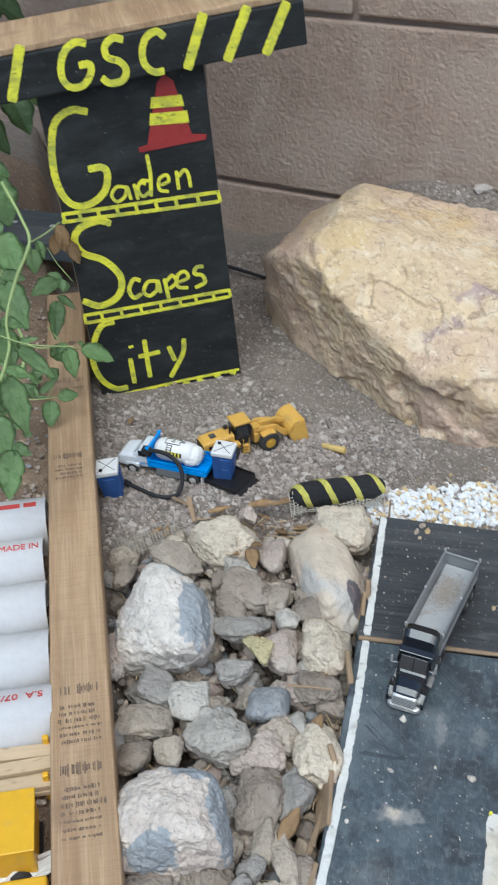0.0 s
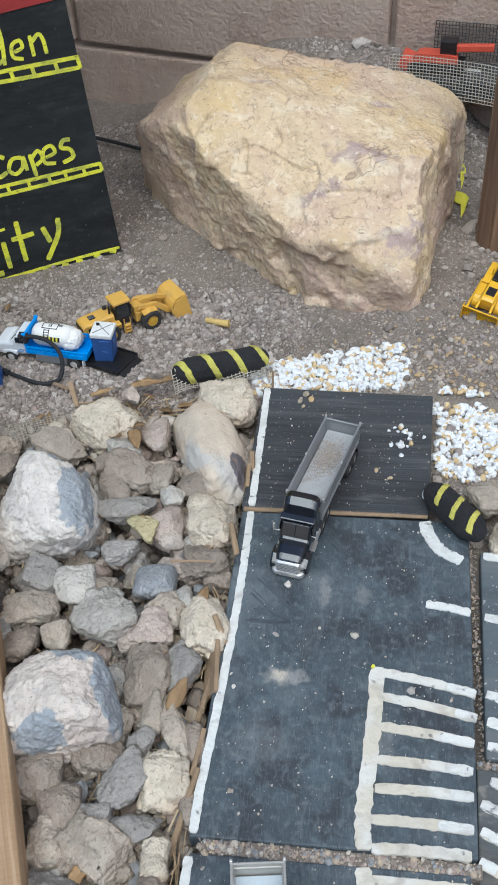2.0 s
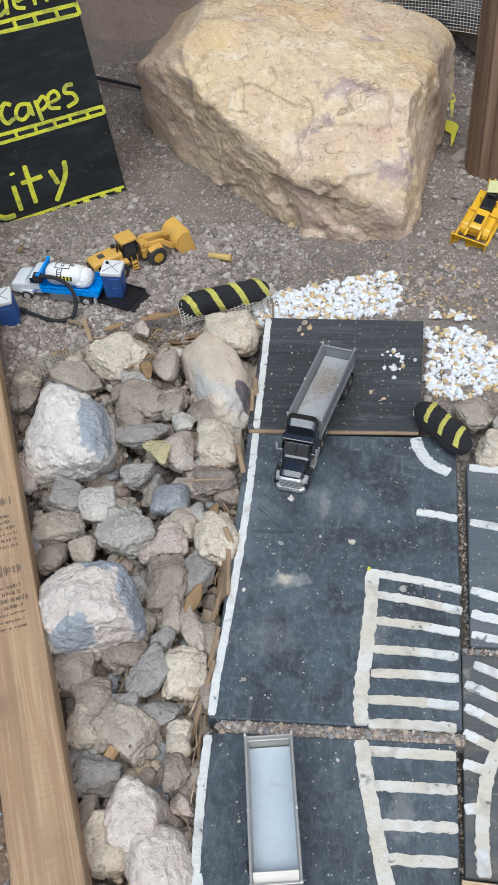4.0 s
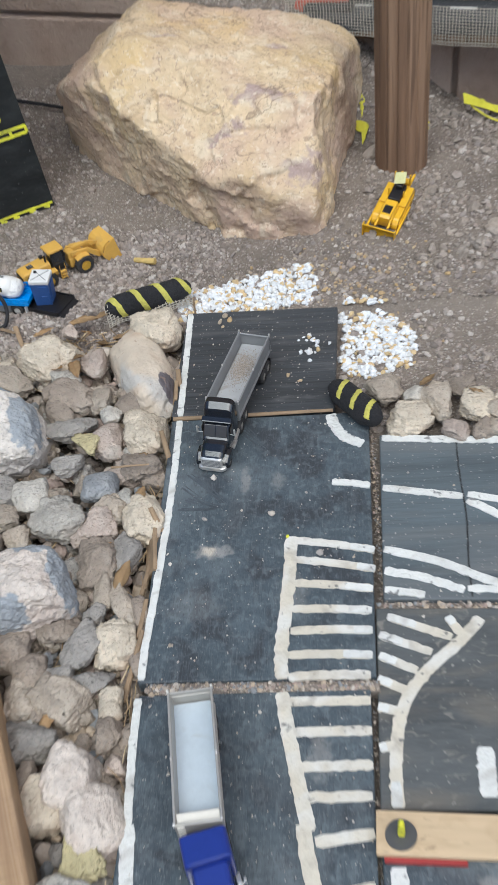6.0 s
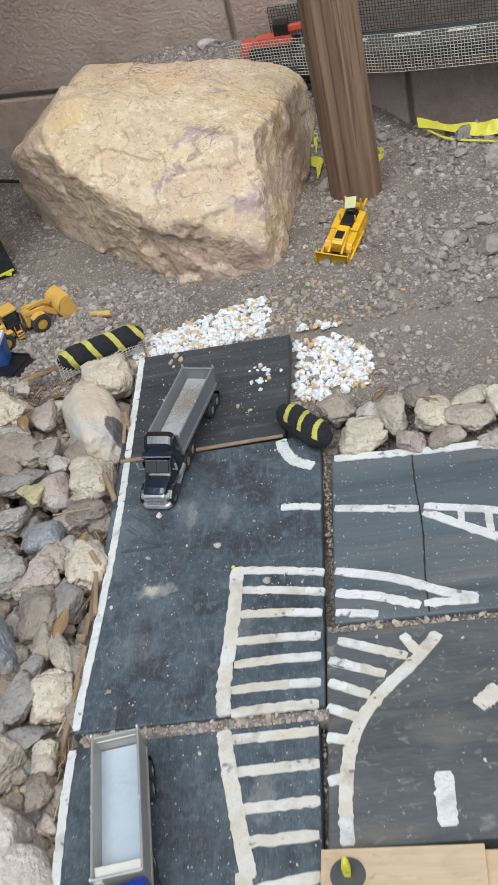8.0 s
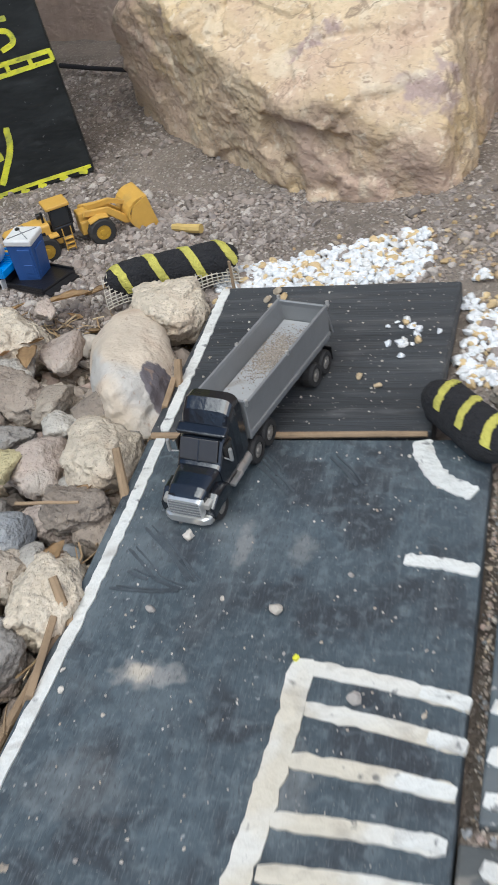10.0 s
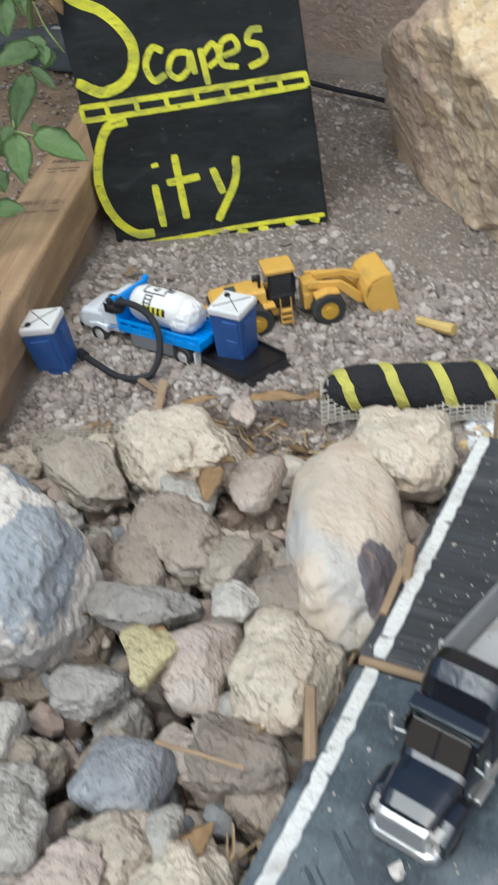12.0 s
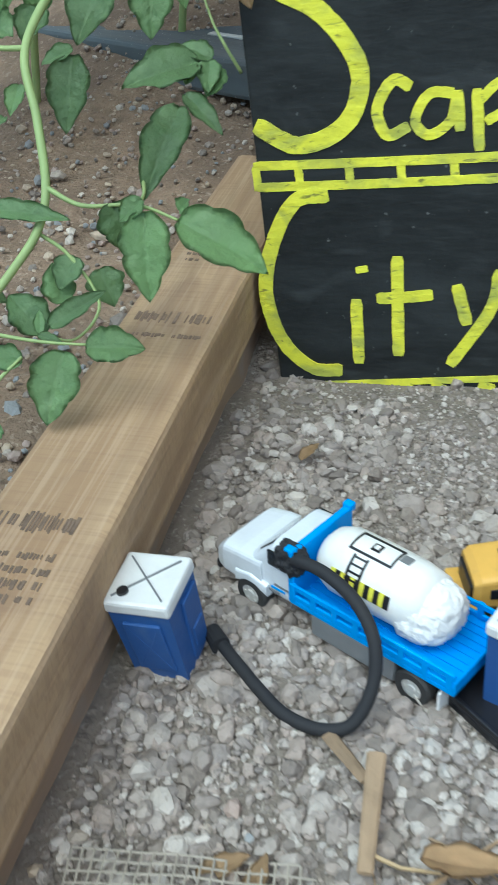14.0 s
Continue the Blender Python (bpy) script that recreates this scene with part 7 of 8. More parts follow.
# ---------------------------------------------------------------- caution tape
def tape(pts, width, label, rng):
    bm = bmesh.new()
    line = spline(pts, 10)
    rows = []
    for i, p in enumerate(line):
        tw = 1.15 + 0.35 * math.sin(i * 0.13 + rng.random() * 0.15) + 0.5 * noise.noise((i * 0.11, 3, 1))
        up = Vector((0.25 * math.sin(i * 0.23), math.sin(tw), abs(math.cos(tw)) * 0.8)).normalized()
        rows.append([bm.verts.new(p), bm.verts.new(p + up * width * 0.5 + Vector((0, 0.0015 * math.sin(i), 0))), bm.verts.new(p + up * width)])
    for a, b in zip(rows, rows[1:]):
        for k in range(2):
            bm.faces.new((a[k], a[k + 1], b[k + 1], b[k]))
    bmesh.ops.recalc_face_normals(bm, faces=bm.faces)
    bmesh.ops.solidify(bm, geom=bm.faces, thickness=0.0004)
    return tagged(mesh_object("caution_tape", bm, m_tape), label, "tape")


tape_rng = random.Random(5)
tape([(0.2840, 0.3330, 0.006), (0.3000, 0.3180, 0.008), (0.3144, 0.3050, 0.008), (0.3355, 0.2850, 0.008), (0.3567, 0.2740, 0.010), (0.3847, 0.2700, 0.014), (0.4052, 0.2470, 0.013), (0.4500, 0.2300, 0.013), (0.5100, 0.2200, 0.014)], 0.016, "crumpled yellow caution tape on the soil by the wall", tape_rng)
tape([(0.2909, 0.3285, 0.004), (0.3122, 0.2900, 0.006), (0.3546, 0.2570, 0.010), (0.3863, 0.2340, 0.012), (0.4072, 0.2260, 0.012), (0.5000, 0.2060, 0.012)], 0.0035, "twisted strand of yellow caution tape on the soil", tape_rng)
tape([(0.1671, 0.2720, -0.003), (0.1709, 0.2862, 0.002), (0.1618, 0.3006, 0.001), (0.1685, 0.3168, 0.004), (0.1642, 0.3323, 0.010)], 0.020, "crumpled yellow caution tape between boulder and post", tape_rng)
tape([(0.2344, 0.2852, -0.003), (0.2403, 0.2913, 0.001), (0.2381, 0.3035, 0.0)], 0.012, "scrap of yellow caution tape beside the post", tape_rng)

# ---------------------------------------------------------------- barrier strip across the road
strip = thing("barrier_strip", pose(0.1463, -0.4974, -0.0040, 0, 0, -2.6), "pale wooden strip bolted across the road panels", "barrier")
part("strip_left", bx((0.040, 0, 0.0072), (0.083, 0.0252, 0.0044), 0.0006), m_bar, strip)
part("strip_right", bx((0.112, -0.0010, 0.0040), (0.084, 0.0240, 0.0040), 0.0006), m_bar, strip)
part("red_edge", bx((0.026, -0.0132, 0.0026), (0.046, 0.0030, 0.0040), 0.0005), m_redpaint, strip, "red painted edge")
for x in (0.0125, 0.1190):
    bm = bmesh.new()
    cyl(bm, (x, -0.0015, 0.0088 if x < 0.1 else 0.0056), (x, -0.0015, 0.0102 if x < 0.1 else 0.0070), 0.0092, 0.0090, 28)
    w = part("washer", bm, m_washer, strip, "dull steel washer")
    part("peg", lofted([(-0.0020, 0.0021, 0.0, 0.0150), (0.0020, 0.0020, 0.0, 0.0145)], 14, 2.5), m_yellowpaint, w, "yellow peg").location = (x, -0.0008, 0.0090 if x < 0.1 else 0.006)

# ---------------------------------------------------------------- pipes and toys in the left bed
pipe_rng = random.Random(6)
AXIS = EDGE @ pose(0, 0, 0)
pipes = []
for k in range(5):
    y = -0.070 - 0.0505 * k
    t = thing("pipe", AXIS @ pose(-0.0415 - (0.002 if k % 2 else 0.0) + (0.004 if k > 2 else 0), y, 0.006), "white plastic drain pipe lying by the timber edging", "pipe", "stacked pipes")
    bm = bmesh.new()
    r, rin, ln, seg = 0.0242, 0.0205, 0.42, 48
    rings = []
    for x, q in ((0, rin), (0, r), (-ln, r), (-ln, rin)):
        rings.append([bm.verts.new((x, q * math.cos(math.tau * j / seg), q * math.sin(math.tau * j / seg))) for j in range(seg)])
    for i in range(4):
        a, b = rings[i], rings[(i + 1) % 4]
        for j in range(seg):
            bm.faces.new((a[j], a[(j + 1) % seg], b[(j + 1) % seg], b[j]))
    bmesh.ops.recalc_face_normals(bm, faces=bm.faces)
    part("tube", bm, m_pvc, t, smooth=True)
    pipes.append(t)


def pipe_text(t, words, x, ang, size, flip):
    cu = bpy.data.curves.new("print", "FONT")
    cu.body, cu.size, cu.extrude, cu.align_x = words, size, 0.0003, "CENTER"
    ob = new("pipe_print", cu)
    bpy.context.view_layer.update()
    me = bpy.data.meshes.new_from_object(ob)
    bpy.data.objects.remove(ob)
    q = new("pipe_print", me)
    me.materials.append(m_redink)
    q.parent = t
    q.matrix_basis = pose(0, 0, 0, ang, 0, 0) @ pose(x, 0, 0.0243, 0, 0, 180 if flip else 0)
    tagged(q, "red factory print on the pipe")


pipe_text(pipes[1], "MADE IN", -0.0180, 8, 0.0078, False)
pipe_text(pipes[4], "S.A  07/24", -0.0230, -14, 0.0085, True)
for k, (px, w) in enumerate(((-0.012, 0.010), (-0.028, 0.016))):
    part("pipe_print", bx((px, 0, 0.0242), (w, 0.005, 0.0006)), m_redink, pipes[0], "row of red plain bars")

# flatbed toy with boards, and a yellow dump body
rack = thing("toy_lumber_rack", AXIS @ pose(-0.073, -0.312, -0.008), "yellow toy rack loaded with small wooden boards", "toy")
for k in range(2):
    part("cross_bar", bx((0.030, -0.012 + 0.028 * k, 0.014), (0.004, 0.004, 0.028), 0.0008), m_dozer, rack)
part("deck", bx((-0.01, 0, 0.012), (0.086, 0.030, 0.003), 0.0008), m_dozer, rack)
for k in range(6):
    part("plank", bx((-0.012 + 0.003 * (k % 2), -0.012 + 0.012 * (k % 3), 0.0165 + 0.0045 * (k // 3)), (0.100, 0.0095, 0.0036), 0.0004, (0, 0, (k * 7) % 5 - 2)), m_bar, rack, "small light wooden board")
body = thing("toy_dump_body", AXIS @ pose(-0.082, -0.359, -0.008), "bright yellow toy dump truck body", "toy")
part("box", bx((0, 0, 0.022), (0.066, 0.040, 0.026), 0.0015), m_dozer, body)
part("chassis", bx((0, 0, 0.006), (0.070, 0.030, 0.008), 0.001), m_black, body)
part("rim_edge", bx((0, 0, 0.0352), (0.068, 0.042, 0.0016), 0.0006), m_dozer, body)
for s in (-1, 1):
    for x in (-0.022, 0.022):
        wheel(body, 0, 0, 0.008, 0.007, m_rim, s).matrix_basis = pose(x, s * 0.020, 0.008, 0, 0, 90)
loader2 = thing("toy_digger", AXIS @ pose(-0.064, -0.408, -0.008), "yellow toy digger with a grey roof hatch", "toy")
part("body", bx((0, 0, 0.016), (0.044, 0.036, 0.022), 0.002), m_dozer, loader2)
part("hatch", bx((0.006, 0.004, 0.0275), (0.014, 0.016, 0.0016), 0.0005), m_trailer, loader2)
for s in (-1, 1):
    part("track", bx((0, s * 0.018, 0.007), (0.050, 0.009, 0.014), 0.004), m_black, loader2)
rag = thing("paper_scrap", AXIS @ pose(-0.074, -0.384, 0.000), "crumpled white paper scrap on the soil", "paper")
bm = bmesh.new()
bmesh.ops.create_grid(bm, x_segments=16, y_segments=8, size=0.5)
for v in bm.verts:
    v.co = (v.co.x * 0.075, v.co.y * 0.016 + 0.010 * abs(v.co.x) * 2, 0.006 + 0.007 * noise.noise((v.co.x * 6, v.co.y * 4, 2)))
bmesh.ops.solidify(bm, geom=bm.faces, thickness=0.0005)
part("sheet", bm, m_tankwhite, rag)

# far road plank in the left bed
far = thing("far_road", pose(-0.735, 0.422, 0.026, 0, 0, -5), "grey toy road plank with white dashes beyond the plants", "road", kind="structure")
plank = part("road_panel", bx((0, 0, 0.012), (0.75, 0.085, 0.024), 0.003), m_road_grey, far)
for k in range(9):
    part("road_dash", bx((-0.30 + 0.075 * k, 0.002, 0.0246), (0.030, 0.006, 0.0012), 0.0004), m_white, plank)

# ---------------------------------------------------------------- ink stamps on the timber
stamp_rng = random.Random(9)
for y, rows, ink in ((0.190, 3, m_stamp), (0.118, 2, m_stamp_faint), (-0.006, 5, m_stamp), (-0.268, 7, m_stamp), (-0.330, 8, m_stamp)):
    bm = bmesh.new()
    for k in range(rows):
        h = (0.0085, 0.0030, 0.0030, 0.0040)[k] if k < 4 else stamp_rng.choice((0.0020, 0.0030))
        x = -0.0195 - stamp_rng.uniform(0.009, 0.015)
        end = -0.0195 + stamp_rng.uniform(0.009, 0.015)
        while x < end:
            w = stamp_rng.uniform(0.0003, 0.0012)
            if stamp_rng.random() < 0.82:
                box(bm, (x, y - (0.0085 if k else 0.0) - 0.0055 * k + stamp_rng.uniform(-0.0003, 0.0003), 0.0279), (w, h * stamp_rng.uniform(0.5, 1.1), 0.0006))
            x += w + stamp_rng.uniform(0.0001, 0.0005)
    part("ink_stamp", bm, ink, top_board, "faded smudged ink bars")

# ---------------------------------------------------------------- tomato plant, plus unseen leaves added for shade
def leaf_mesh(bm, base, direction, up, length, width, curl, rng):
    """A lobed leaf with a raised midrib, bent along its length."""
    d, u = Vector(direction).normalized(), Vector(up).normalized()
    s = d.cross(u).normalized()
    u = s.cross(d)
    n = 22
    rows = []
    ph = rng.random() * 6
    cols = (-1, -0.7, -0.4, -0.12, 0, 0.12, 0.4, 0.7, 1)
    for k in range(n + 1):
        t = k / n
        shape = width * (math.sin(math.pi * min(1, t * 0.96 + 0.04) ** 0.72) ** 0.85)
        c = Vector(base) + d * (length * t) - u * (curl * length * t * t)
        row = []
        for q in cols:
            lobe = 0.86 + 0.20 * abs(math.sin(math.pi * (t * 2.8 + (ph if q > 0 else ph * 1.7)))) ** 0.6
            w = shape * lobe
            wave = 0.16 * width * noise.noise((t * 6 + ph * 9, q * 2.2, ph)) + 0.075 * width * (abs(math.sin(t * 15 - abs(q) * 2.6)) ** 0.5 - 0.7) * min(1, 4 * abs(q))
            vein = -0.09 * width if abs(q) < 0.05 else 0.0
            row.append(bm.verts.new(c + s * w * q + u * (0.28 * w * q * q + wave * abs(q) ** 0.5 + vein) + d * (0.16 * w * abs(q))))
        rows.append(row)
    for a, b in zip(rows, rows[1:]):
        for j in range(len(cols) - 1):
            bm.faces.new((a[j], a[j + 1], b[j + 1], b[j]))
    bmesh.ops.solidify(bm, geom=bm.faces, thickness=0.0005)


plant_rng = random.Random(17)
plant = thing("tomato_plant", pose(-0.4337, 0.1023, 0.0), "green tomato plant with drooping lobed leaves and added shading crown", "plant")


def stem(pts, r, taper=0.6):
    bm = bmesh.new()
    tube(bm, spline([(x + 0.44, y - 0.10, z) for x, y, z in pts], 8), r * 0.8, 8, taper)
    part("stem", bm, m_stem, plant, "pale green stem", smooth=True)


def leaf(x, y, z, dx, dy, dz, length, width, curl=0.35, up=(0.2, -0.5, 1)):
    bm = bmesh.new()
    leaf_mesh(bm, (x + 0.44, y - 0.10, z), (dx, dy, dz), up, length, width, curl, plant_rng)
    part("leaf", bm, m_green, plant, smooth=True)
    # two leaflets at the base, as the plant has
    d = Vector((dx, dy, dz)).normalized()
    side = d.cross(Vector(up)).normalized()
    for k in (-1, 1) if length > 0.02 else ():
        if plant_rng.random() < 0.75:
            q = Vector((x + 0.44, y - 0.10, z)) - d * length * plant_rng.uniform(0.02, 0.2)
            bm = bmesh.new()
            leaf_mesh(bm, q, d * 0.5 + side * k * plant_rng.uniform(0.6, 1.1), up, length * plant_rng.uniform(0.35, 0.55), width * 0.5, curl, plant_rng)
            part("leaf", bm, m_green, plant, smooth=True)


stem([(-0.3805, 0.1214, 0.1416), (-0.3742, 0.0931, 0.1222), (-0.3593, 0.0795, 0.1036), (-0.3479, 0.0679, 0.0856), (-0.3457, 0.0587, 0.0736), (-0.3478, 0.0458, 0.0632), (-0.3522, 0.0307, 0.0512), (-0.3628, 0.0157, 0.0304)], 0.0020, 0.9)
stem([(-0.3805, 0.1214, 0.1416), (-0.3905, 0.1422, 0.1535), (-0.4070, 0.1707, 0.1736)], 0.0019, 0.8)
stem([(-0.3742, 0.0931, 0.1222), (-0.3817, 0.0878, 0.1227), (-0.3956, 0.0843, 0.1242)], 0.0014, 0.7)
stem([(-0.3479, 0.0679, 0.0856), (-0.3320, 0.0677, 0.0823), (-0.3128, 0.0727, 0.0842), (-0.2958, 0.0726, 0.0825)], 0.0012, 0.5)
stem([(-0.3478, 0.0605, 0.0725), (-0.3355, 0.0620, 0.0659), (-0.3220, 0.0594, 0.0526), (-0.3218, 0.0460, 0.0456), (-0.3303, 0.0388, 0.0489)], 0.0009, 0.6)
stem([(-0.3417, 0.0266, 0.0517), (-0.3228, 0.0319, 0.0511), (-0.3088, 0.0389, 0.0505)], 0.0009, 0.6)
stem([(-0.3379, 0.0123, 0.0311), (-0.3355, 0.0223, 0.0378), (-0.3324, 0.0313, 0.0431)], 0.0011, 0.6)
stem([(-0.3345, 0.1640, 0.1015), (-0.3409, 0.1624, 0.1121), (-0.3511, 0.1692, 0.1184), (-0.3615, 0.1766, 0.1292)], 0.0009, 0.6)
stem([(-0.3419, 0.1092, 0.0805), (-0.3272, 0.0934, 0.0795), (-0.3153, 0.0767, 0.0823)], 0.0009, 0.8)
leaf(-0.2940, 0.0705, 0.0836, 0.92, 0.23, -0.33, 0.0318, 0.0091, 0.25, (0.35, -0.45, 0.8))
leaf(-0.3076, 0.0701, 0.0841, 0.40, -0.51, -0.76, 0.0283, 0.0082, 0.2, (0.35, -0.45, 0.8))
leaf(-0.3218, 0.0713, 0.0840, 0.59, -0.30, -0.75, 0.0168, 0.0072, 0.2, (0.35, -0.45, 0.8))
leaf(-0.2960, 0.0738, 0.0849, 0.59, 0.11, 0.80, 0.0053, 0.0031, 0.2, (0.35, -0.45, 0.8))
leaf(-0.3073, 0.0361, 0.0513, 0.84, 0.54, 0.05, 0.0184, 0.0064, 0.2, (0.35, -0.45, 0.8))
leaf(-0.3137, 0.0330, 0.0499, 0.20, -0.74, -0.64, 0.0238, 0.0084, 0.2, (0.35, -0.45, 0.8))
leaf(-0.3290, 0.0402, 0.0486, -0.79, -0.01, 0.62, 0.0188, 0.0068, 0.2, (0.35, -0.45, 0.8))
leaf(-0.3254, 0.0388, 0.0525, 0.59, 0.64, 0.50, 0.0218, 0.0039, 0.1, (0.35, -0.45, 0.8))
leaf(-0.3338, 0.0543, 0.0519, -0.38, 0.20, 0.90, 0.0143, 0.0058, 0.2, (0.35, -0.45, 0.8))
leaf(-0.3341, 0.0634, 0.0656, 0.09, -0.87, -0.48, 0.0126, 0.0054, 0.2, (0.35, -0.45, 0.8))
leaf(-0.3319, 0.0304, 0.0414, -0.93, -0.30, 0.23, 0.0130, 0.0048, 0.2, (0.35, -0.45, 0.8))
leaf(-0.3277, 0.0673, 0.0611, 0.67, -0.33, -0.66, 0.0137, 0.0066, 0.2, (0.35, -0.45, 0.8))
leaf(-0.3636, 0.0543, 0.0801, 0.95, 0.30, 0.00, 0.0301, 0.0043, 0.1, (0.35, -0.45, 0.8))
leaf(-0.3369, 0.1281, 0.0984, 0.23, -0.87, -0.43, 0.0394, 0.0082, 0.2, (0.35, -0.45, 0.8))
leaf(-0.3445, 0.1517, 0.1077, -0.49, -0.87, -0.02, 0.0309, 0.0096, 0.2, (0.35, -0.45, 0.8))
leaf(-0.3381, 0.1560, 0.1052, -0.05, -0.78, -0.62, 0.0121, 0.0053, 0.2, (0.35, -0.45, 0.8))
leaf(-0.3463, 0.1503, 0.1079, 0.11, -0.80, -0.59, 0.0095, 0.0043, 0.2, (0.35, -0.45, 0.8))
leaf(-0.3734, 0.1143, 0.1156, 0.24, -0.59, -0.77, 0.0276, 0.0080, 0.2, (0.35, -0.45, 0.8))
leaf(-0.3694, 0.1583, 0.1360, 0.27, -0.53, -0.80, 0.0238, 0.0085, 0.2, (0.35, -0.45, 0.8))
leaf(-0.3887, 0.1546, 0.1356, -0.08, -0.74, -0.67, 0.0292, 0.0102, 0.2, (0.35, -0.45, 0.8))
leaf(-0.3689, 0.1724, 0.1379, 0.51, -0.45, -0.74, 0.0187, 0.0046, 0.2, (0.35, -0.45, 0.8))
leaf(-0.4055, 0.1083, 0.1385, 0.51, 0.39, -0.77, 0.0109, 0.0097, 0.2, (0.35, -0.45, 0.8))
leaf(-0.4055, 0.1049, 0.1260, 0.99, -0.07, -0.13, 0.0132, 0.0073, 0.2, (0.35, -0.45, 0.8))
leaf(-0.3777, 0.0813, 0.1017, 0.30, -0.95, -0.06, 0.0127, 0.0031, 0.1, (0.35, -0.45, 0.8))
leaf(-0.3824, 0.0947, 0.1090, 0.40, -0.80, -0.45, 0.0146, 0.0037, 0.1, (0.35, -0.45, 0.8))
leaf(-0.3318, 0.0159, 0.0264, -0.11, -0.80, -0.59, 0.0069, 0.0044, 0.2, (0.35, -0.45, 0.8))
leaf(-0.4102, 0.1334, 0.1380, 0.42, 0.24, -0.88, 0.0147, 0.0087, 0.2, (0.35, -0.45, 0.8))
leaf(-0.3978, 0.0955, 0.1174, -0.50, -0.77, -0.41, 0.0154, 0.0081, 0.2, (0.35, -0.45, 0.8))
leaf(-0.3485, 0.0389, 0.0551, -0.68, -0.60, 0.42, 0.0137, 0.0070, 0.2, (0.35, -0.45, 0.8))
leaf(-0.3380, 0.0196, 0.0384, -0.18, -0.82, -0.54, 0.0122, 0.0068, 0.2, (0.35, -0.45, 0.8))
leaf(-0.3999, 0.1269, 0.1273, 0.19, -0.87, -0.46, 0.0161, 0.0070, 0.2, (0.35, -0.45, 0.8))
leaf(-0.3305, 0.0368, 0.2092, 0.34, -0.58, -0.74, 0.0425, 0.0121, 0.2, (0.25, -0.6, 0.7))
leaf(-0.2998, -0.0602, 0.1348, 0.47, -0.58, -0.67, 0.0473, 0.0107, 0.2, (0.25, -0.6, 0.7))
leaf(-0.2938, -0.0454, 0.1522, 0.86, -0.28, -0.42, 0.0369, 0.0062, 0.2, (0.25, -0.6, 0.7))
leaf(-0.2864, -0.0987, 0.0937, 0.15, -0.79, -0.60, 0.0382, 0.0106, 0.2, (0.25, -0.6, 0.7))
leaf(-0.3074, -0.0406, 0.1683, 0.31, -0.44, -0.84, 0.0360, 0.0107, 0.2, (0.25, -0.6, 0.7))
leaf(-0.3243, 0.0091, 0.1786, 0.59, -0.63, -0.50, 0.0445, 0.0120, 0.2, (0.25, -0.6, 0.7))
leaf(-0.3411, 0.0539, 0.2497, 0.35, -0.32, -0.88, 0.0420, 0.0140, 0.2, (0.25, -0.6, 0.7))
leaf(-0.3048, -0.0804, 0.1106, 0.45, -0.67, -0.60, 0.0333, 0.0116, 0.2, (0.25, -0.6, 0.7))
stem([(-0.3254, 0.0375, 0.2515), (-0.3061, 0.0217, 0.2292), (-0.2953, 0.0065, 0.2159), (-0.3035, -0.0110, 0.1922), (-0.3037, -0.0368, 0.1716), (-0.2981, -0.0514, 0.1555), (-0.2999, -0.0717, 0.1372)], 0.0017, 0.9)
stem([(-0.2953, 0.0065, 0.2159), (-0.2802, 0.0058, 0.2252), (-0.2705, 0.0133, 0.2319)], 0.0009, 0.6)
stem([(-0.3049, -0.0490, 0.1636), (-0.2825, -0.0491, 0.1585), (-0.2482, -0.0432, 0.1561)], 0.0008, 0.6)
# extra leaves mostly out of view, added to shade the soil bed
for k in range(46):
    x, y = plant_rng.uniform(-0.66, -0.47), plant_rng.uniform(0.06, 0.34)
    z = plant_rng.uniform(0.10, 0.27)
    ln = plant_rng.uniform(0.028, 0.046)
    leaf(x, y, z, plant_rng.uniform(-1, 1), plant_rng.uniform(-1, 0.4), plant_rng.uniform(-0.9, -0.1), ln, ln * 0.32, 0.3)
# denser foliage, partly unseen, added to darken the corner by the sign
for k in range(70):
    x = plant_rng.uniform(-0.68, -0.40)
    y = plant_rng.uniform(0.20, 0.44)
    ln = plant_rng.uniform(0.040, 0.062)
    leaf(x, y, plant_rng.uniform(0.16, 0.58), plant_rng.uniform(-1, 1), plant_rng.uniform(-1, 0.4), plant_rng.uniform(-0.9, -0.1), ln, ln * 0.34, 0.3)
for k in range(16):
    ln = plant_rng.uniform(0.014, 0.026)
    leaf(plant_rng.uniform(-0.43, -0.365), plant_rng.uniform(-0.02, 0.10), plant_rng.uniform(0.02, 0.075), plant_rng.uniform(-1, 1), plant_rng.uniform(-1, 0.4), plant_rng.uniform(-0.9, 0.3), ln, ln * 0.36, 0.3)
# unseen canopy added overhead to keep sky and sun off the wall
for k in range(100):
    ln = plant_rng.uniform(0.070, 0.105)
    leaf(plant_rng.uniform(-0.68, -0.24), plant_rng.uniform(0.18, 0.44), plant_rng.uniform(0.56, 0.92), plant_rng.uniform(-1, 1), plant_rng.uniform(-1, 0.4), plant_rng.uniform(-0.9, -0.1), ln, ln * 0.36, 0.3)
# stems added to carry the unseen canopy
for x, y in ((-0.60, 0.30), (-0.56, 0.40), (-0.64, 0.38)):
    stem([(x, y, 0.0), (x + 0.02, y + 0.01, 0.25), (x - 0.01, y - 0.01, 0.50), (x + 0.12, y, 0.72), (x + 0.26, y - 0.02, 0.86)], 0.0034)
for k in range(2):
    x, y = -0.64 + 0.04 * k, 0.10 + 0.05 * (k * 2 % 5)
    stem([(x, y, 0.0), (x + 0.02, y + 0.01, 0.10), (x + 0.01, y - 0.01, 0.20), (x + 0.03, y, 0.27)], 0.0024)

# ---------------------------------------------------------------- sticks, leaves and crumbs
litter_rng = random.Random(13)


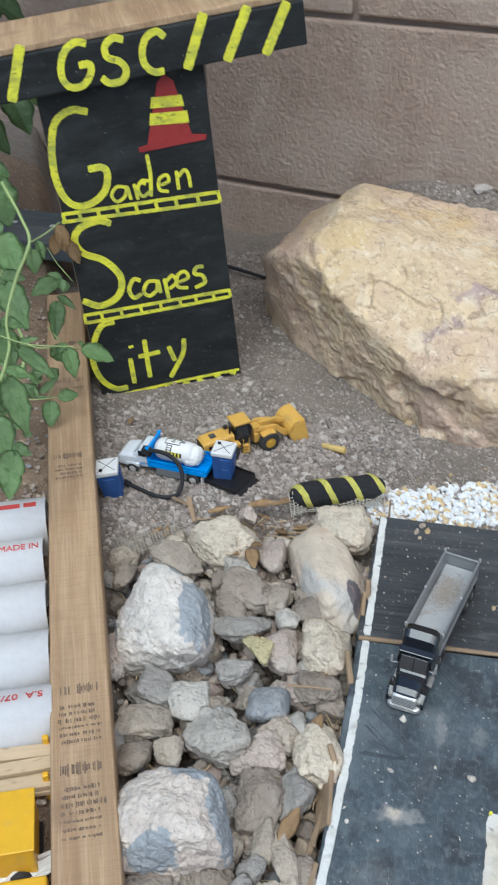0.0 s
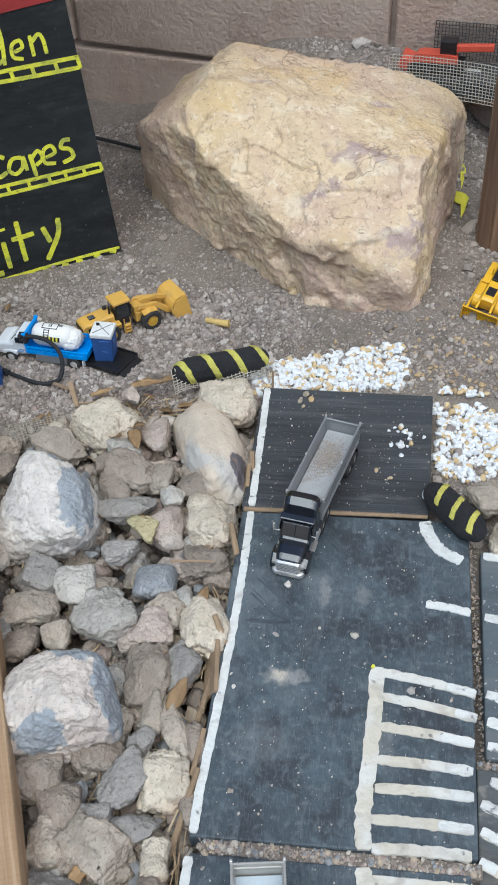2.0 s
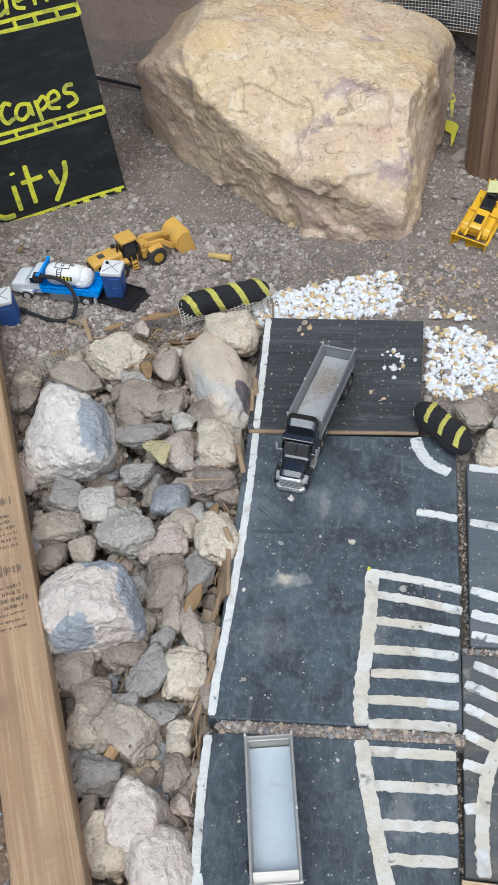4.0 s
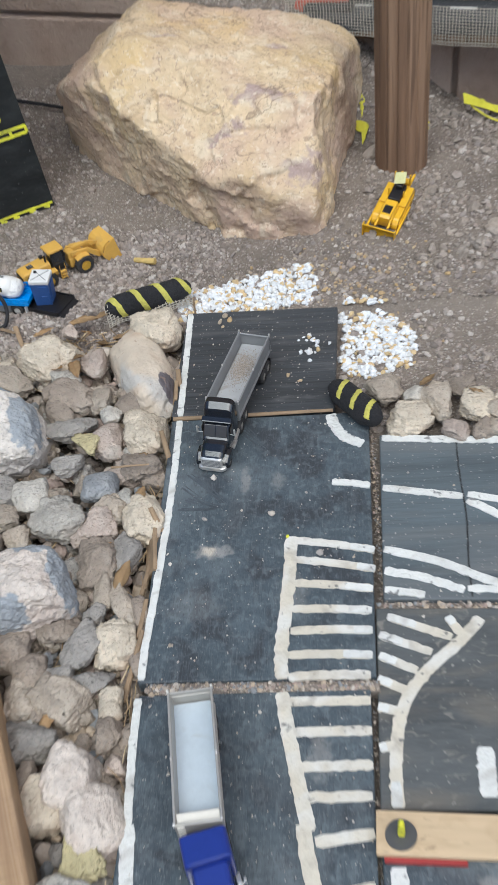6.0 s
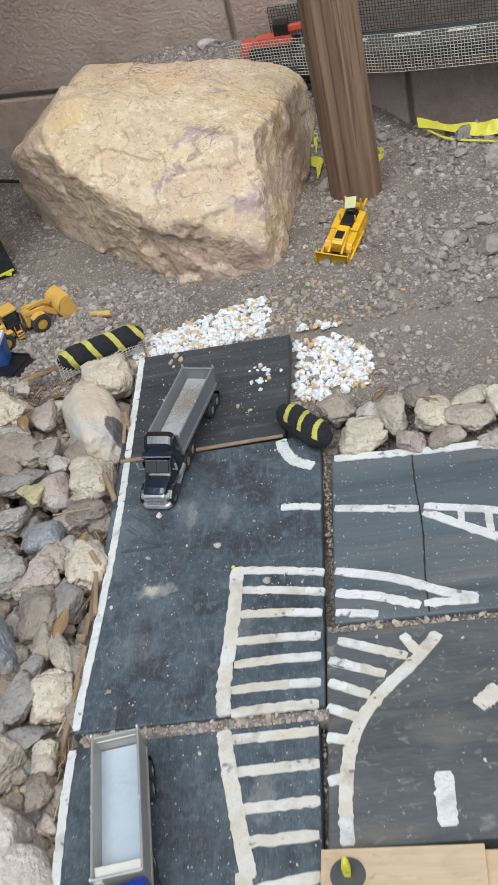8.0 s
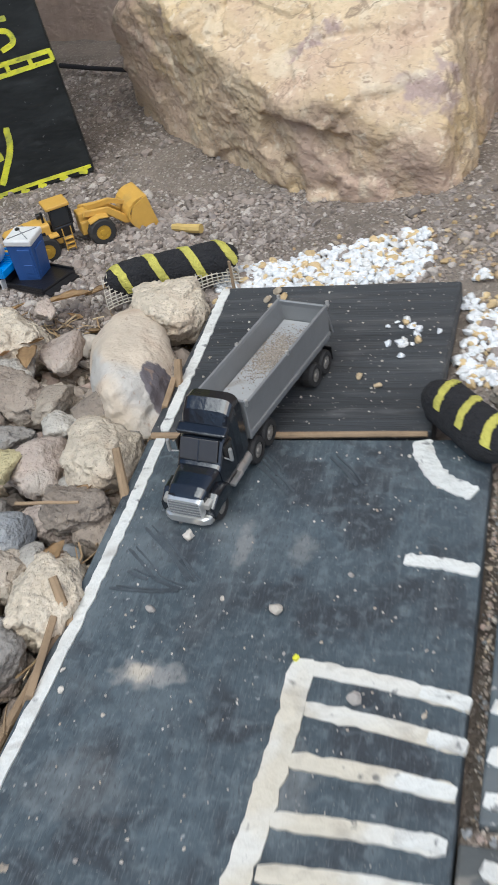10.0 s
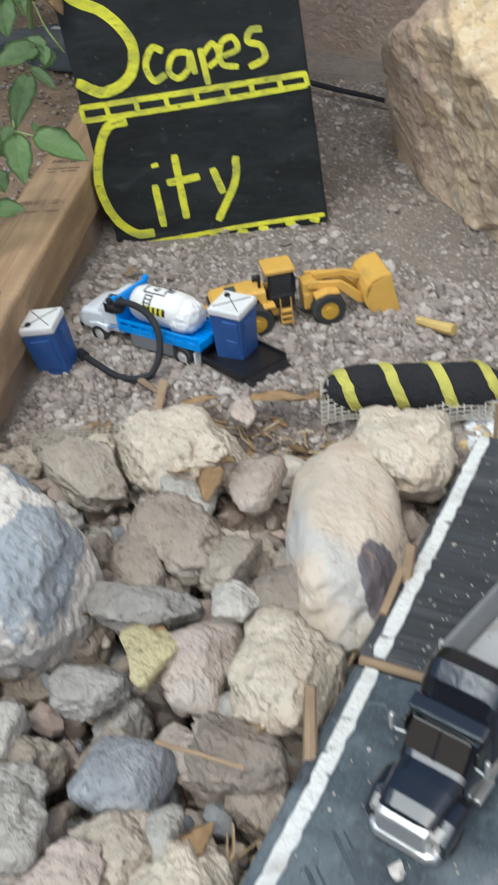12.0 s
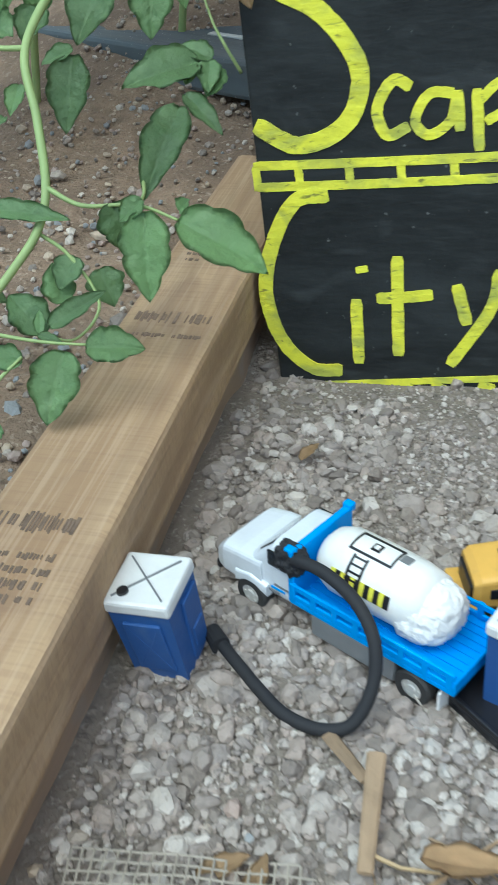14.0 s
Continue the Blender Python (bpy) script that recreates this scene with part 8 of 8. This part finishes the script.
def stick(a, b, r, label, flat=1.0):
    bm = bmesh.new()
    n = 6
    pts = [Vector(a).lerp(Vector(b), k / n) + Vector((0, 0, 0.0008 * noise.noise((k, a[0] * 90, a[1] * 90)))) for k in range(n + 1)]
    tube(bm, pts, r, 8, 0.75)
    if flat != 1:
        c = (Vector(a) + Vector(b)) / 2
        for v in bm.verts:
            v.co.z = c.z + (v.co.z - c.z) * flat if abs(a[2] - b[2]) < 0.004 else v.co.z
    return tagged(mesh_object("stick", bm, m_stick), label, "stick")


stick((-0.0010, -0.2701, -0.004), (-0.0102, -0.2568, 0.013), 0.0025, "short brown wooden stake beside the road")
stick((-0.0020, -0.1996, -0.010), (-0.0097, -0.1785, 0.015), 0.0026, "short brown wooden stake among the stones")
stick((-0.0030, -0.1174, -0.012), (-0.0038, -0.1000, 0.010), 0.0028, "thin brown wooden peg at the road edge")
stick((-0.0157, -0.3403, -0.010), (-0.0023, -0.2570, 0.002), 0.0022, "long thin wood splinter beside the road")
stick((-0.0164, -0.4040, -0.012), (-0.0060, -0.3587, 0.004), 0.0022, "thin wood splinter beside the road panel")
stick((-0.0461, -0.2138, 0.012), (-0.0164, -0.2117, 0.012), 0.0009, "dry straw lying across the stones")
stick((-0.1730, -0.0034, -0.0125), (-0.1589, -0.0346, -0.0110), 0.0026, "flat brown wood chip on the gravel", 0.35)
stick((-0.1873, -0.0040, -0.0130), (-0.1716, -0.0114, -0.0130), 0.0022, "curved brown wood chip on the gravel", 0.4)
stick((-0.0046, -0.1504, -0.0006), (0.1269, -0.1491, 0.0008), 0.0019, "thin brown strip between the road panels")
stick((-0.0471, 0.0894, -0.0120), (-0.0690, 0.0943, -0.0120), 0.0034, "short yellow painted wood scrap on gravel").data.materials[0] = m_ochre
stick((-0.3031, 0.4695, -0.009), (-0.1899, 0.4163, -0.007), 0.0027, "black drip hose piece lying by the wall").data.materials[0] = m_hose
stick((0.0026, -0.0111, -0.010), (0.0036, -0.0131, 0.018), 0.0011, "thin upright twig at the road corner")


def dry_leaf(x, y, z, length, yaw):
    bm = bmesh.new()
    a = radians(yaw)
    leaf_mesh(bm, (x, y, z), (math.cos(a), math.sin(a), 0.15), (0.2 * litter_rng.uniform(-1, 1), 0.2, 1), length, length * 0.24, litter_rng.uniform(-0.3, 0.3), litter_rng)
    return tagged(mesh_object("dry_leaf", bm, m_leaf_dry, True), "dry curled brown leaf among the stones", "leaf", "dry leaves")


for x, y, z, ln, yaw in ((-0.1008, -0.0765, 0.004, 0.024, -70), (-0.1146, -0.0673, 0.0, 0.026, -20), (-0.1489, -0.0269, -0.006, 0.022, 10), (-0.1172, -0.0151, -0.004, 0.030, 8),
                         (-0.0943, -0.0089, -0.004, 0.022, 20), (-0.1246, -0.0768, 0.0, 0.024, -40), (-0.0319, -0.2045, 0.002, 0.020, 60), (-0.0225, -0.2425, 0.004, 0.016, 80),
                         (-0.0712, -0.1751, -0.002, 0.020, 120), (-0.1007, -0.1600, -0.004, 0.022, 200), (-0.0528, -0.2936, 0.0, 0.020, 40), (-0.0294, -0.3217, 0.0, 0.024, 70),
                         (-0.0439, -0.3813, 0.0, 0.022, 100), (-0.2523, 0.0607, -0.012, 0.010, 40), (-0.2592, 0.0964, -0.012, 0.012, 90),
                         (0.1985, -0.1296, 0.006, 0.016, 30), (0.2484, -0.1445, 0.006, 0.014, 150), (-0.0641, -0.4312, 0.0, 0.020, 60)):
    dry_leaf(x, y, z, ln, yaw)
for k in range(16):
    x = litter_rng.uniform(-0.20, -0.03)
    y = -0.028 + litter_rng.gauss(0, 0.010) + 0.28 * min(0.0, x + 0.09)
    dry_leaf(x, y, ground_z(x, y) + 0.003, litter_rng.uniform(0.009, 0.018), litter_rng.uniform(0, 360))
for x, y, z, ln, wd, yaw, lean in ((-0.0086, -0.2877, -0.003, 0.036, 0.017, 8, 28), (-0.0103, -0.3458, -0.005, 0.030, 0.014, -4, 22), (-0.0070, -0.1172, -0.004, 0.022, 0.014, 4, 18)):
    slab = mesh_object("wood_chip", bx((0, 0, 0), (0.0030, ln, wd), 0.0006), m_stick)
    slab.matrix_world = pose(x, y, z, 6, lean, yaw)
    tagged(slab, "flat brown wood chip wedged between stones and road", "wood chip")

# withered leaves hanging at the sign's edge
for lx, lz, ln, lean in ((-0.004, 0.200, 0.028, 0.1), (-0.008, 0.192, 0.024, -0.25), (0.002, 0.182, 0.024, 0.3)):
    bm = bmesh.new()
    leaf_mesh(bm, SIGN @ Vector((lx, -0.006, lz)), (lean, -0.1, -1), (0.3, -1, 0.1), ln, ln * 0.26, 0.15, litter_rng)
    tagged(mesh_object("dry_leaf", bm, m_leaf_dry, True), "withered brown leaf hanging beside the sign", "leaf", "dry leaves")

# ---------------------------------------------------------------- filler stones of the bed
fill_rng = random.Random(23)
kinds = ["brown", "tan", "grey", "pink", "brown", "tan", "pale"]
def in_bed(x, y):
    return y < -0.05 - 0.10 * smooth(-0.1, -0.3, x) + 0.02


for k in range(190):
    y = fill_rng.uniform(-0.62, -0.045)
    x = fill_rng.uniform(max(board_x(y) + 0.008, -0.32), -0.008)
    if in_bed(x, y):
        r = fill_rng.uniform(0.0070, 0.0140)
        stone(x, y, -0.027 + fill_rng.uniform(-0.004, 0.020), r * 1.2, r, r * 0.8, fill_rng.uniform(0, 360), fill_rng.choice(kinds), 3)
spots = []
for k in range(2200):
    y = fill_rng.uniform(-0.72, -0.040)
    x = fill_rng.uniform(max(board_x(y) + 0.004, -0.32), -0.006)
    if in_bed(x, y):
        r = 0.0024 * math.exp(abs(fill_rng.gauss(0, 0.6)))
        spots.append((x, y, -0.033 + fill_rng.uniform(0, 0.019), min(r, 0.0075)))
pebble_field("bed_rubble", spots, m_bedfill, "small broken rubble between the bed stones", fill_rng, 0.15, 2, 7)
for k in range(26):
    x = fill_rng.uniform(0.34, 0.56)
    y = -0.155 - 0.02 * (x - 0.3) + fill_rng.uniform(-0.03, 0.05)
    r = fill_rng.uniform(0.008, 0.014)
    stone(x, y, 0.0, r * 1.2, r, r * 0.8, fill_rng.uniform(0, 360), fill_rng.choice(["cream", "tan", "pink", "pale"]), 3)

# ---------------------------------------------------------------- gravel
grit_rng = random.Random(3)


def open_ground(x, y):
    """Where loose gravel lies: off the road and off the timber."""
    if -0.008 < x < 0.54 and y < -0.009 and not (x > 0.136 and y > -0.172 - 0.055 * (x - 0.165)):
        return False
    if board_x(y) - 0.043 < x < board_x(y) + 0.002:
        return False
    return y < wall_y(x) - 0.004


spots = []
near_spots = []
while len(spots) < 62000:
    x, y = grit_rng.uniform(-0.48, 0.62), grit_rng.uniform(-0.16, 0.50)
    if not open_ground(x, y):
        continue
    near = math.exp(-((x + 0.16) / 0.16) ** 2 - ((y - 0.02) / 0.12) ** 2)
    clump = 0.5 + 0.8 * noise.noise((x * 11, y * 11, 5))
    coarse = near + 0.7 * smooth(0.22, 0.34, x) * (0.4 + 0.6 * smooth(-0.1, 0.25, noise.noise((x * 8, y * 8, 9))))
    if grit_rng.random() > 0.65 + 0.4 * near + 0.25 * clump:
        continue
    fine = 0.62 + 0.5 * smooth(-0.25, 0.25, noise.noise((x * 16, y * 16, 2)))
    r = min(0.0040, 0.00078 * fine * math.exp(abs(grit_rng.gauss(0, 0.58))) * (1.0 + 0.22 * coarse + (-0.15 if y > 0.16 else 0)))
    (near_spots if r > 0.0019 else spots).append((x, y, ground_z(x, y) + r * (0.32 if near > 0.25 else 0.15), r))
for k in range(15000):
    x, y = grit_rng.uniform(-0.27, 0.02), grit_rng.uniform(-0.07, 0.15)
    if open_ground(x, y):
        r = 0.00072 * math.exp(abs(grit_rng.gauss(0, 0.55))) * (0.75 + 0.5 * smooth(-0.3, 0.2, noise.noise((x * 20, y * 20, 7))))
        (near_spots if r > 0.0019 else spots).append((x, y, ground_z(x, y) + r * 0.4, min(r, 0.0036)))
for k in range(160):
    x, y = grit_rng.uniform(-0.30, 0.60), grit_rng.uniform(-0.06, 0.46)
    if open_ground(x, y):
        r = grit_rng.uniform(0.0026, 0.0052) * (1.5 if x > 0.24 and grit_rng.random() < 0.25 else 1)
        spots.append((x, y, ground_z(x, y) + r * 0.35, r))
for k in range(900):
    x, y = grit_rng.gauss(0.08, 0.11), grit_rng.uniform(0.36, 0.50)
    if open_ground(x, y):
        r = 0.0011 * math.exp(abs(grit_rng.gauss(0, 0.55)))
        spots.append((x, y, ground_z(x, y) + r * 0.3, r))
pebble_field("gravel", spots, m_gravel, "loose grey and tan gravel on the soil", grit_rng, 0.6)
clods = []
for k in range(3800):
    x, y = grit_rng.uniform(0.17, 0.62), grit_rng.uniform(-0.08, 0.40)
    heap = smooth(-0.05, 0.30, noise.noise((x * 9, y * 9, 4)))
    if open_ground(x, y) and (x > 0.21 or y > 0.02) and grit_rng.random() < 0.10 + heap * smooth(0.19, 0.26, x):
        r = min(0.0115, 0.0020 * math.exp(abs(grit_rng.gauss(0, 0.62))))
        clods.append((x, y, ground_z(x, y) + r * 0.30, r))
pebble_field("soil_clods", clods, m_clod, "dry grey brown clods of soil", grit_rng, 0.16, 2, 10)
pebble_field("gravel", near_spots, m_gravel, "coarser broken gravel on the soil", grit_rng, 0.12, 2, 11)

spots = []
for k in range(9000):
    x, y = grit_rng.uniform(-0.60, 0.0), grit_rng.uniform(-0.70, 0.45)
    if board_x(y) - 0.30 < x < board_x(y) - 0.045 or (board_x(y) < x < -0.004 and y < -0.03):
        r = min(0.005, 0.0011 * math.exp(abs(grit_rng.gauss(0, 0.5))))
        spots.append((x, y, ground_z(x, y) + r * 0.3 + (0.007 if x < board_x(y) - 0.03 else 0.0), r))
pebble_field("gravel", spots, m_bedfill, "coarse gravel between stones and plants", grit_rng)

# grit in the joints between the panels
spots = []
for k in range(3200):
    joint = grit_rng.randrange(4)
    r = min(0.0022, 0.00045 * math.exp(abs(grit_rng.gauss(0, 0.7))))
    if joint == 0:
        x, y, z = grit_rng.uniform(0.0, 0.151), grit_rng.gauss(-0.4000, 0.0020), -0.0022
    elif joint == 1:
        x, y, z = grit_rng.uniform(0.153, 0.5), grit_rng.gauss(-0.3365, 0.0020), -0.0062
        y -= 0.0305 * (x - 0.156)
    elif joint == 2:
        y = grit_rng.uniform(-0.332, -0.162)
        x, z = grit_rng.gauss(0.1576, 0.0012), -0.0085
    else:
        y = grit_rng.uniform(-0.58, -0.332)
        x, z = grit_rng.gauss(0.1477, 0.0010), -0.0085
    if joint > 1:
        if grit_rng.random() < 0.45:
            continue
        r, z = r * 0.65, z - 0.002
    spots.append((x, y, z + r * 0.2, r))
pebble_field("joint_grit", spots, m_bedfill, "small grit packed between the road panels", grit_rng)

# white pebbles in two patches at the road's end
def inside(x, y, outline):
    n, hit = len(outline), False
    for k in range(n):
        (ax, ay), (bx_, by) = outline[k], outline[(k + 1) % n]
        if (ay > y) != (by > y) and x < (bx_ - ax) * (y - ay) / (by - ay) + ax:
            hit = not hit
    return hit


PATCHES = ([(-0.0122, -0.0061), (-0.0198, 0.0384), (0.0397, 0.0549), (0.1091, 0.0653), (0.1169, 0.0363), (0.1108, 0.0057), (0.0493, -0.0050)],
           [(0.1361, -0.0004), (0.1634, 0.0050), (0.1783, -0.0029), (0.2030, -0.0469), (0.1949, -0.0809), (0.1580, -0.0976), (0.1367, -0.0899)])
spots = []
while len(spots) < 2000:
    k = grit_rng.randrange(2)
    x, y = grit_rng.uniform(-0.03, 0.22), grit_rng.uniform(-0.12, 0.085)
    if not inside(x + 0.006 * noise.noise((x * 90, y * 90, 1)), y + 0.006 * noise.noise((x * 90, y * 90, 7)), PATCHES[k]):
        continue
    if grit_rng.random() < 0.35 + 0.5 * noise.noise((x * 45, y * 45, 3)) - (0.3 if k == 0 and x < 0.01 else 0):
        continue
    r = grit_rng.uniform(0.0013, 0.0029)
    spots.append((x, y, ground_z(x, y) + r * grit_rng.uniform(0.3, 1.0), r))
pebble_field("white_pebbles", spots, m_pebbles, "white and amber decorative pebbles at the road end", grit_rng, 0.1, 2, 9)
spots = []
for k in range(430):
    x, y = grit_rng.gauss(0.130, 0.060), grit_rng.gauss(0.012, 0.045)
    if open_ground(x, y):
        spots.append((x, y, ground_z(x, y) + 0.0008, grit_rng.uniform(0.0009, 0.0021)))
for x, y, r in ((0.031, -0.020, 0.0026), (0.036, -0.026, 0.0022), (0.027, -0.029, 0.0020), (0.030, -0.035, 0.0016), (0.090, -0.104, 0.0020), (0.100, -0.112, 0.0016)):
    spots.append((x, y, 0.0012, r))
pebble_field("amber_pebbles", spots, island_mix("amber_pebbles", [(0.45, 0.32, 0.16), (0.48, 0.37, 0.23), (0.40, 0.33, 0.24), (0.42, 0.30, 0.17), (0.38, 0.32, 0.26)], 0.6), "scattered amber and brown pebbles", grit_rng, 0.12, 2, 8)

chips = []
for k in range(17):
    x, y = (0.108, -0.058) if k % 3 == 0 else (0.114, -0.072) if k % 3 == 1 else (0.104, -0.064)
    chips.append((x + grit_rng.gauss(0, 0.006), y + grit_rng.gauss(0, 0.007), 0.0011, grit_rng.uniform(0.0012, 0.0024)))
pebble_field("white_chips", chips, m_pebbles, "white stone chips lying on the black road panel", grit_rng, 0.1, 2, 9)

# crumbs lying on the road
spots = []
for k in range(620):
    x, y = grit_rng.uniform(0.004, 0.146), grit_rng.uniform(-0.58, -0.016)
    if -0.1540 < y < -0.1450 or -0.4050 < y < -0.3955 or (y > -0.151 and x > 0.129):
        continue
    r = min(0.0011, 0.00028 * math.exp(abs(grit_rng.gauss(0, 0.5))))
    spots.append((x, y, r * 0.4, r))
for k in range(200):
    x, y = grit_rng.uniform(0.168, 0.48), grit_rng.uniform(-0.62, -0.20)
    r = min(0.0013, 0.0003 * math.exp(abs(grit_rng.gauss(0, 0.6))))
    spots.append((x, y, -0.004 + r * 0.4, r))
for x, y, r in ((0.0786, -0.2560, 0.0027), (0.0336, -0.2185, 0.0022), (0.0291, -0.2597, 0.0017), (0.1147, -0.2941, 0.0024), (0.0071, -0.3008, 0.0016), (0.0042, -0.2915, 0.0012), (0.0277, -0.2100, 0.0008), (0.1053, -0.2364, 0.0012)):
    spots.append((x, y, r * 0.5, r))
pebble_field("road_crumbs", spots, island_mix("crumbs", [(0.50, 0.45, 0.38), (0.60, 0.55, 0.48), (0.45, 0.38, 0.30), (0.36, 0.33, 0.30)], 0.8), "tiny stone crumbs scattered over the road", grit_rng, 0.15, 2, 9)

# sand left in the black truck's trailer
spots = []
LOAD = black_semi.matrix_world
for k in range(2600):
    x, y = max(-0.0105, min(0.0105, grit_rng.gauss(0.001, 0.0050))), -0.0165 + max(-0.036, min(0.036, grit_rng.gauss(-0.010, 0.0095)))
    r = grit_rng.uniform(0.00015, 0.00042)
    p = LOAD @ Vector((x, y, 0.0241 + r * 0.3))
    spots.append((p.x, p.y, p.z, r))
pebble_field("sand", spots, island_mix("tan_sand", [(0.33, 0.285, 0.235), (0.26, 0.22, 0.18), (0.42, 0.37, 0.31)], 0.9), "a little tan sand left in the dump bed", grit_rng)

# straw and plant litter
straw_rng = random.Random(31)
bm = bmesh.new()
for k in range(230):
    zone = straw_rng.random()
    if zone < 0.35:
        x = straw_rng.uniform(-0.16, -0.02)
        y = -0.03 + 0.02 * straw_rng.gauss(0, 0.6) + 0.25 * min(0, x + 0.10)
        z = ground_z(x, y) + 0.004
    elif zone < 0.65:
        x, y, z = straw_rng.gauss(-0.010, 0.004), straw_rng.uniform(-0.60, -0.06), straw_rng.uniform(-0.016, -0.002)
    else:
        y = straw_rng.uniform(-0.60, -0.08)
        x, z = straw_rng.uniform(board_x(y) + 0.006, -0.01), -0.022 + straw_rng.uniform(0, 0.012)
    a = straw_rng.uniform(0, math.tau) if zone < 0.35 or zone > 0.65 else math.pi / 2 + straw_rng.gauss(0, 0.3)
    ln = straw_rng.uniform(0.006, 0.026)
    d = Vector((math.cos(a), math.sin(a), straw_rng.uniform(-0.15, 0.15)))
    bend = Vector((-d.y, d.x, 0.2)) * ln * straw_rng.uniform(-0.12, 0.12)
    p = Vector((x, y, z))
    tube(bm, [p - d * ln / 2, p + bend, p + d * ln / 2], straw_rng.uniform(0.0003, 0.0008), 5, 0.6)
straw = mesh_object("straw", bm, island_mix("straw", [(0.46, 0.34, 0.19), (0.36, 0.25, 0.14), (0.55, 0.44, 0.28), (0.28, 0.20, 0.12)], 0.85))
tagged(straw, "dry straw and twig bits among stones", "straw", kind="stuff")
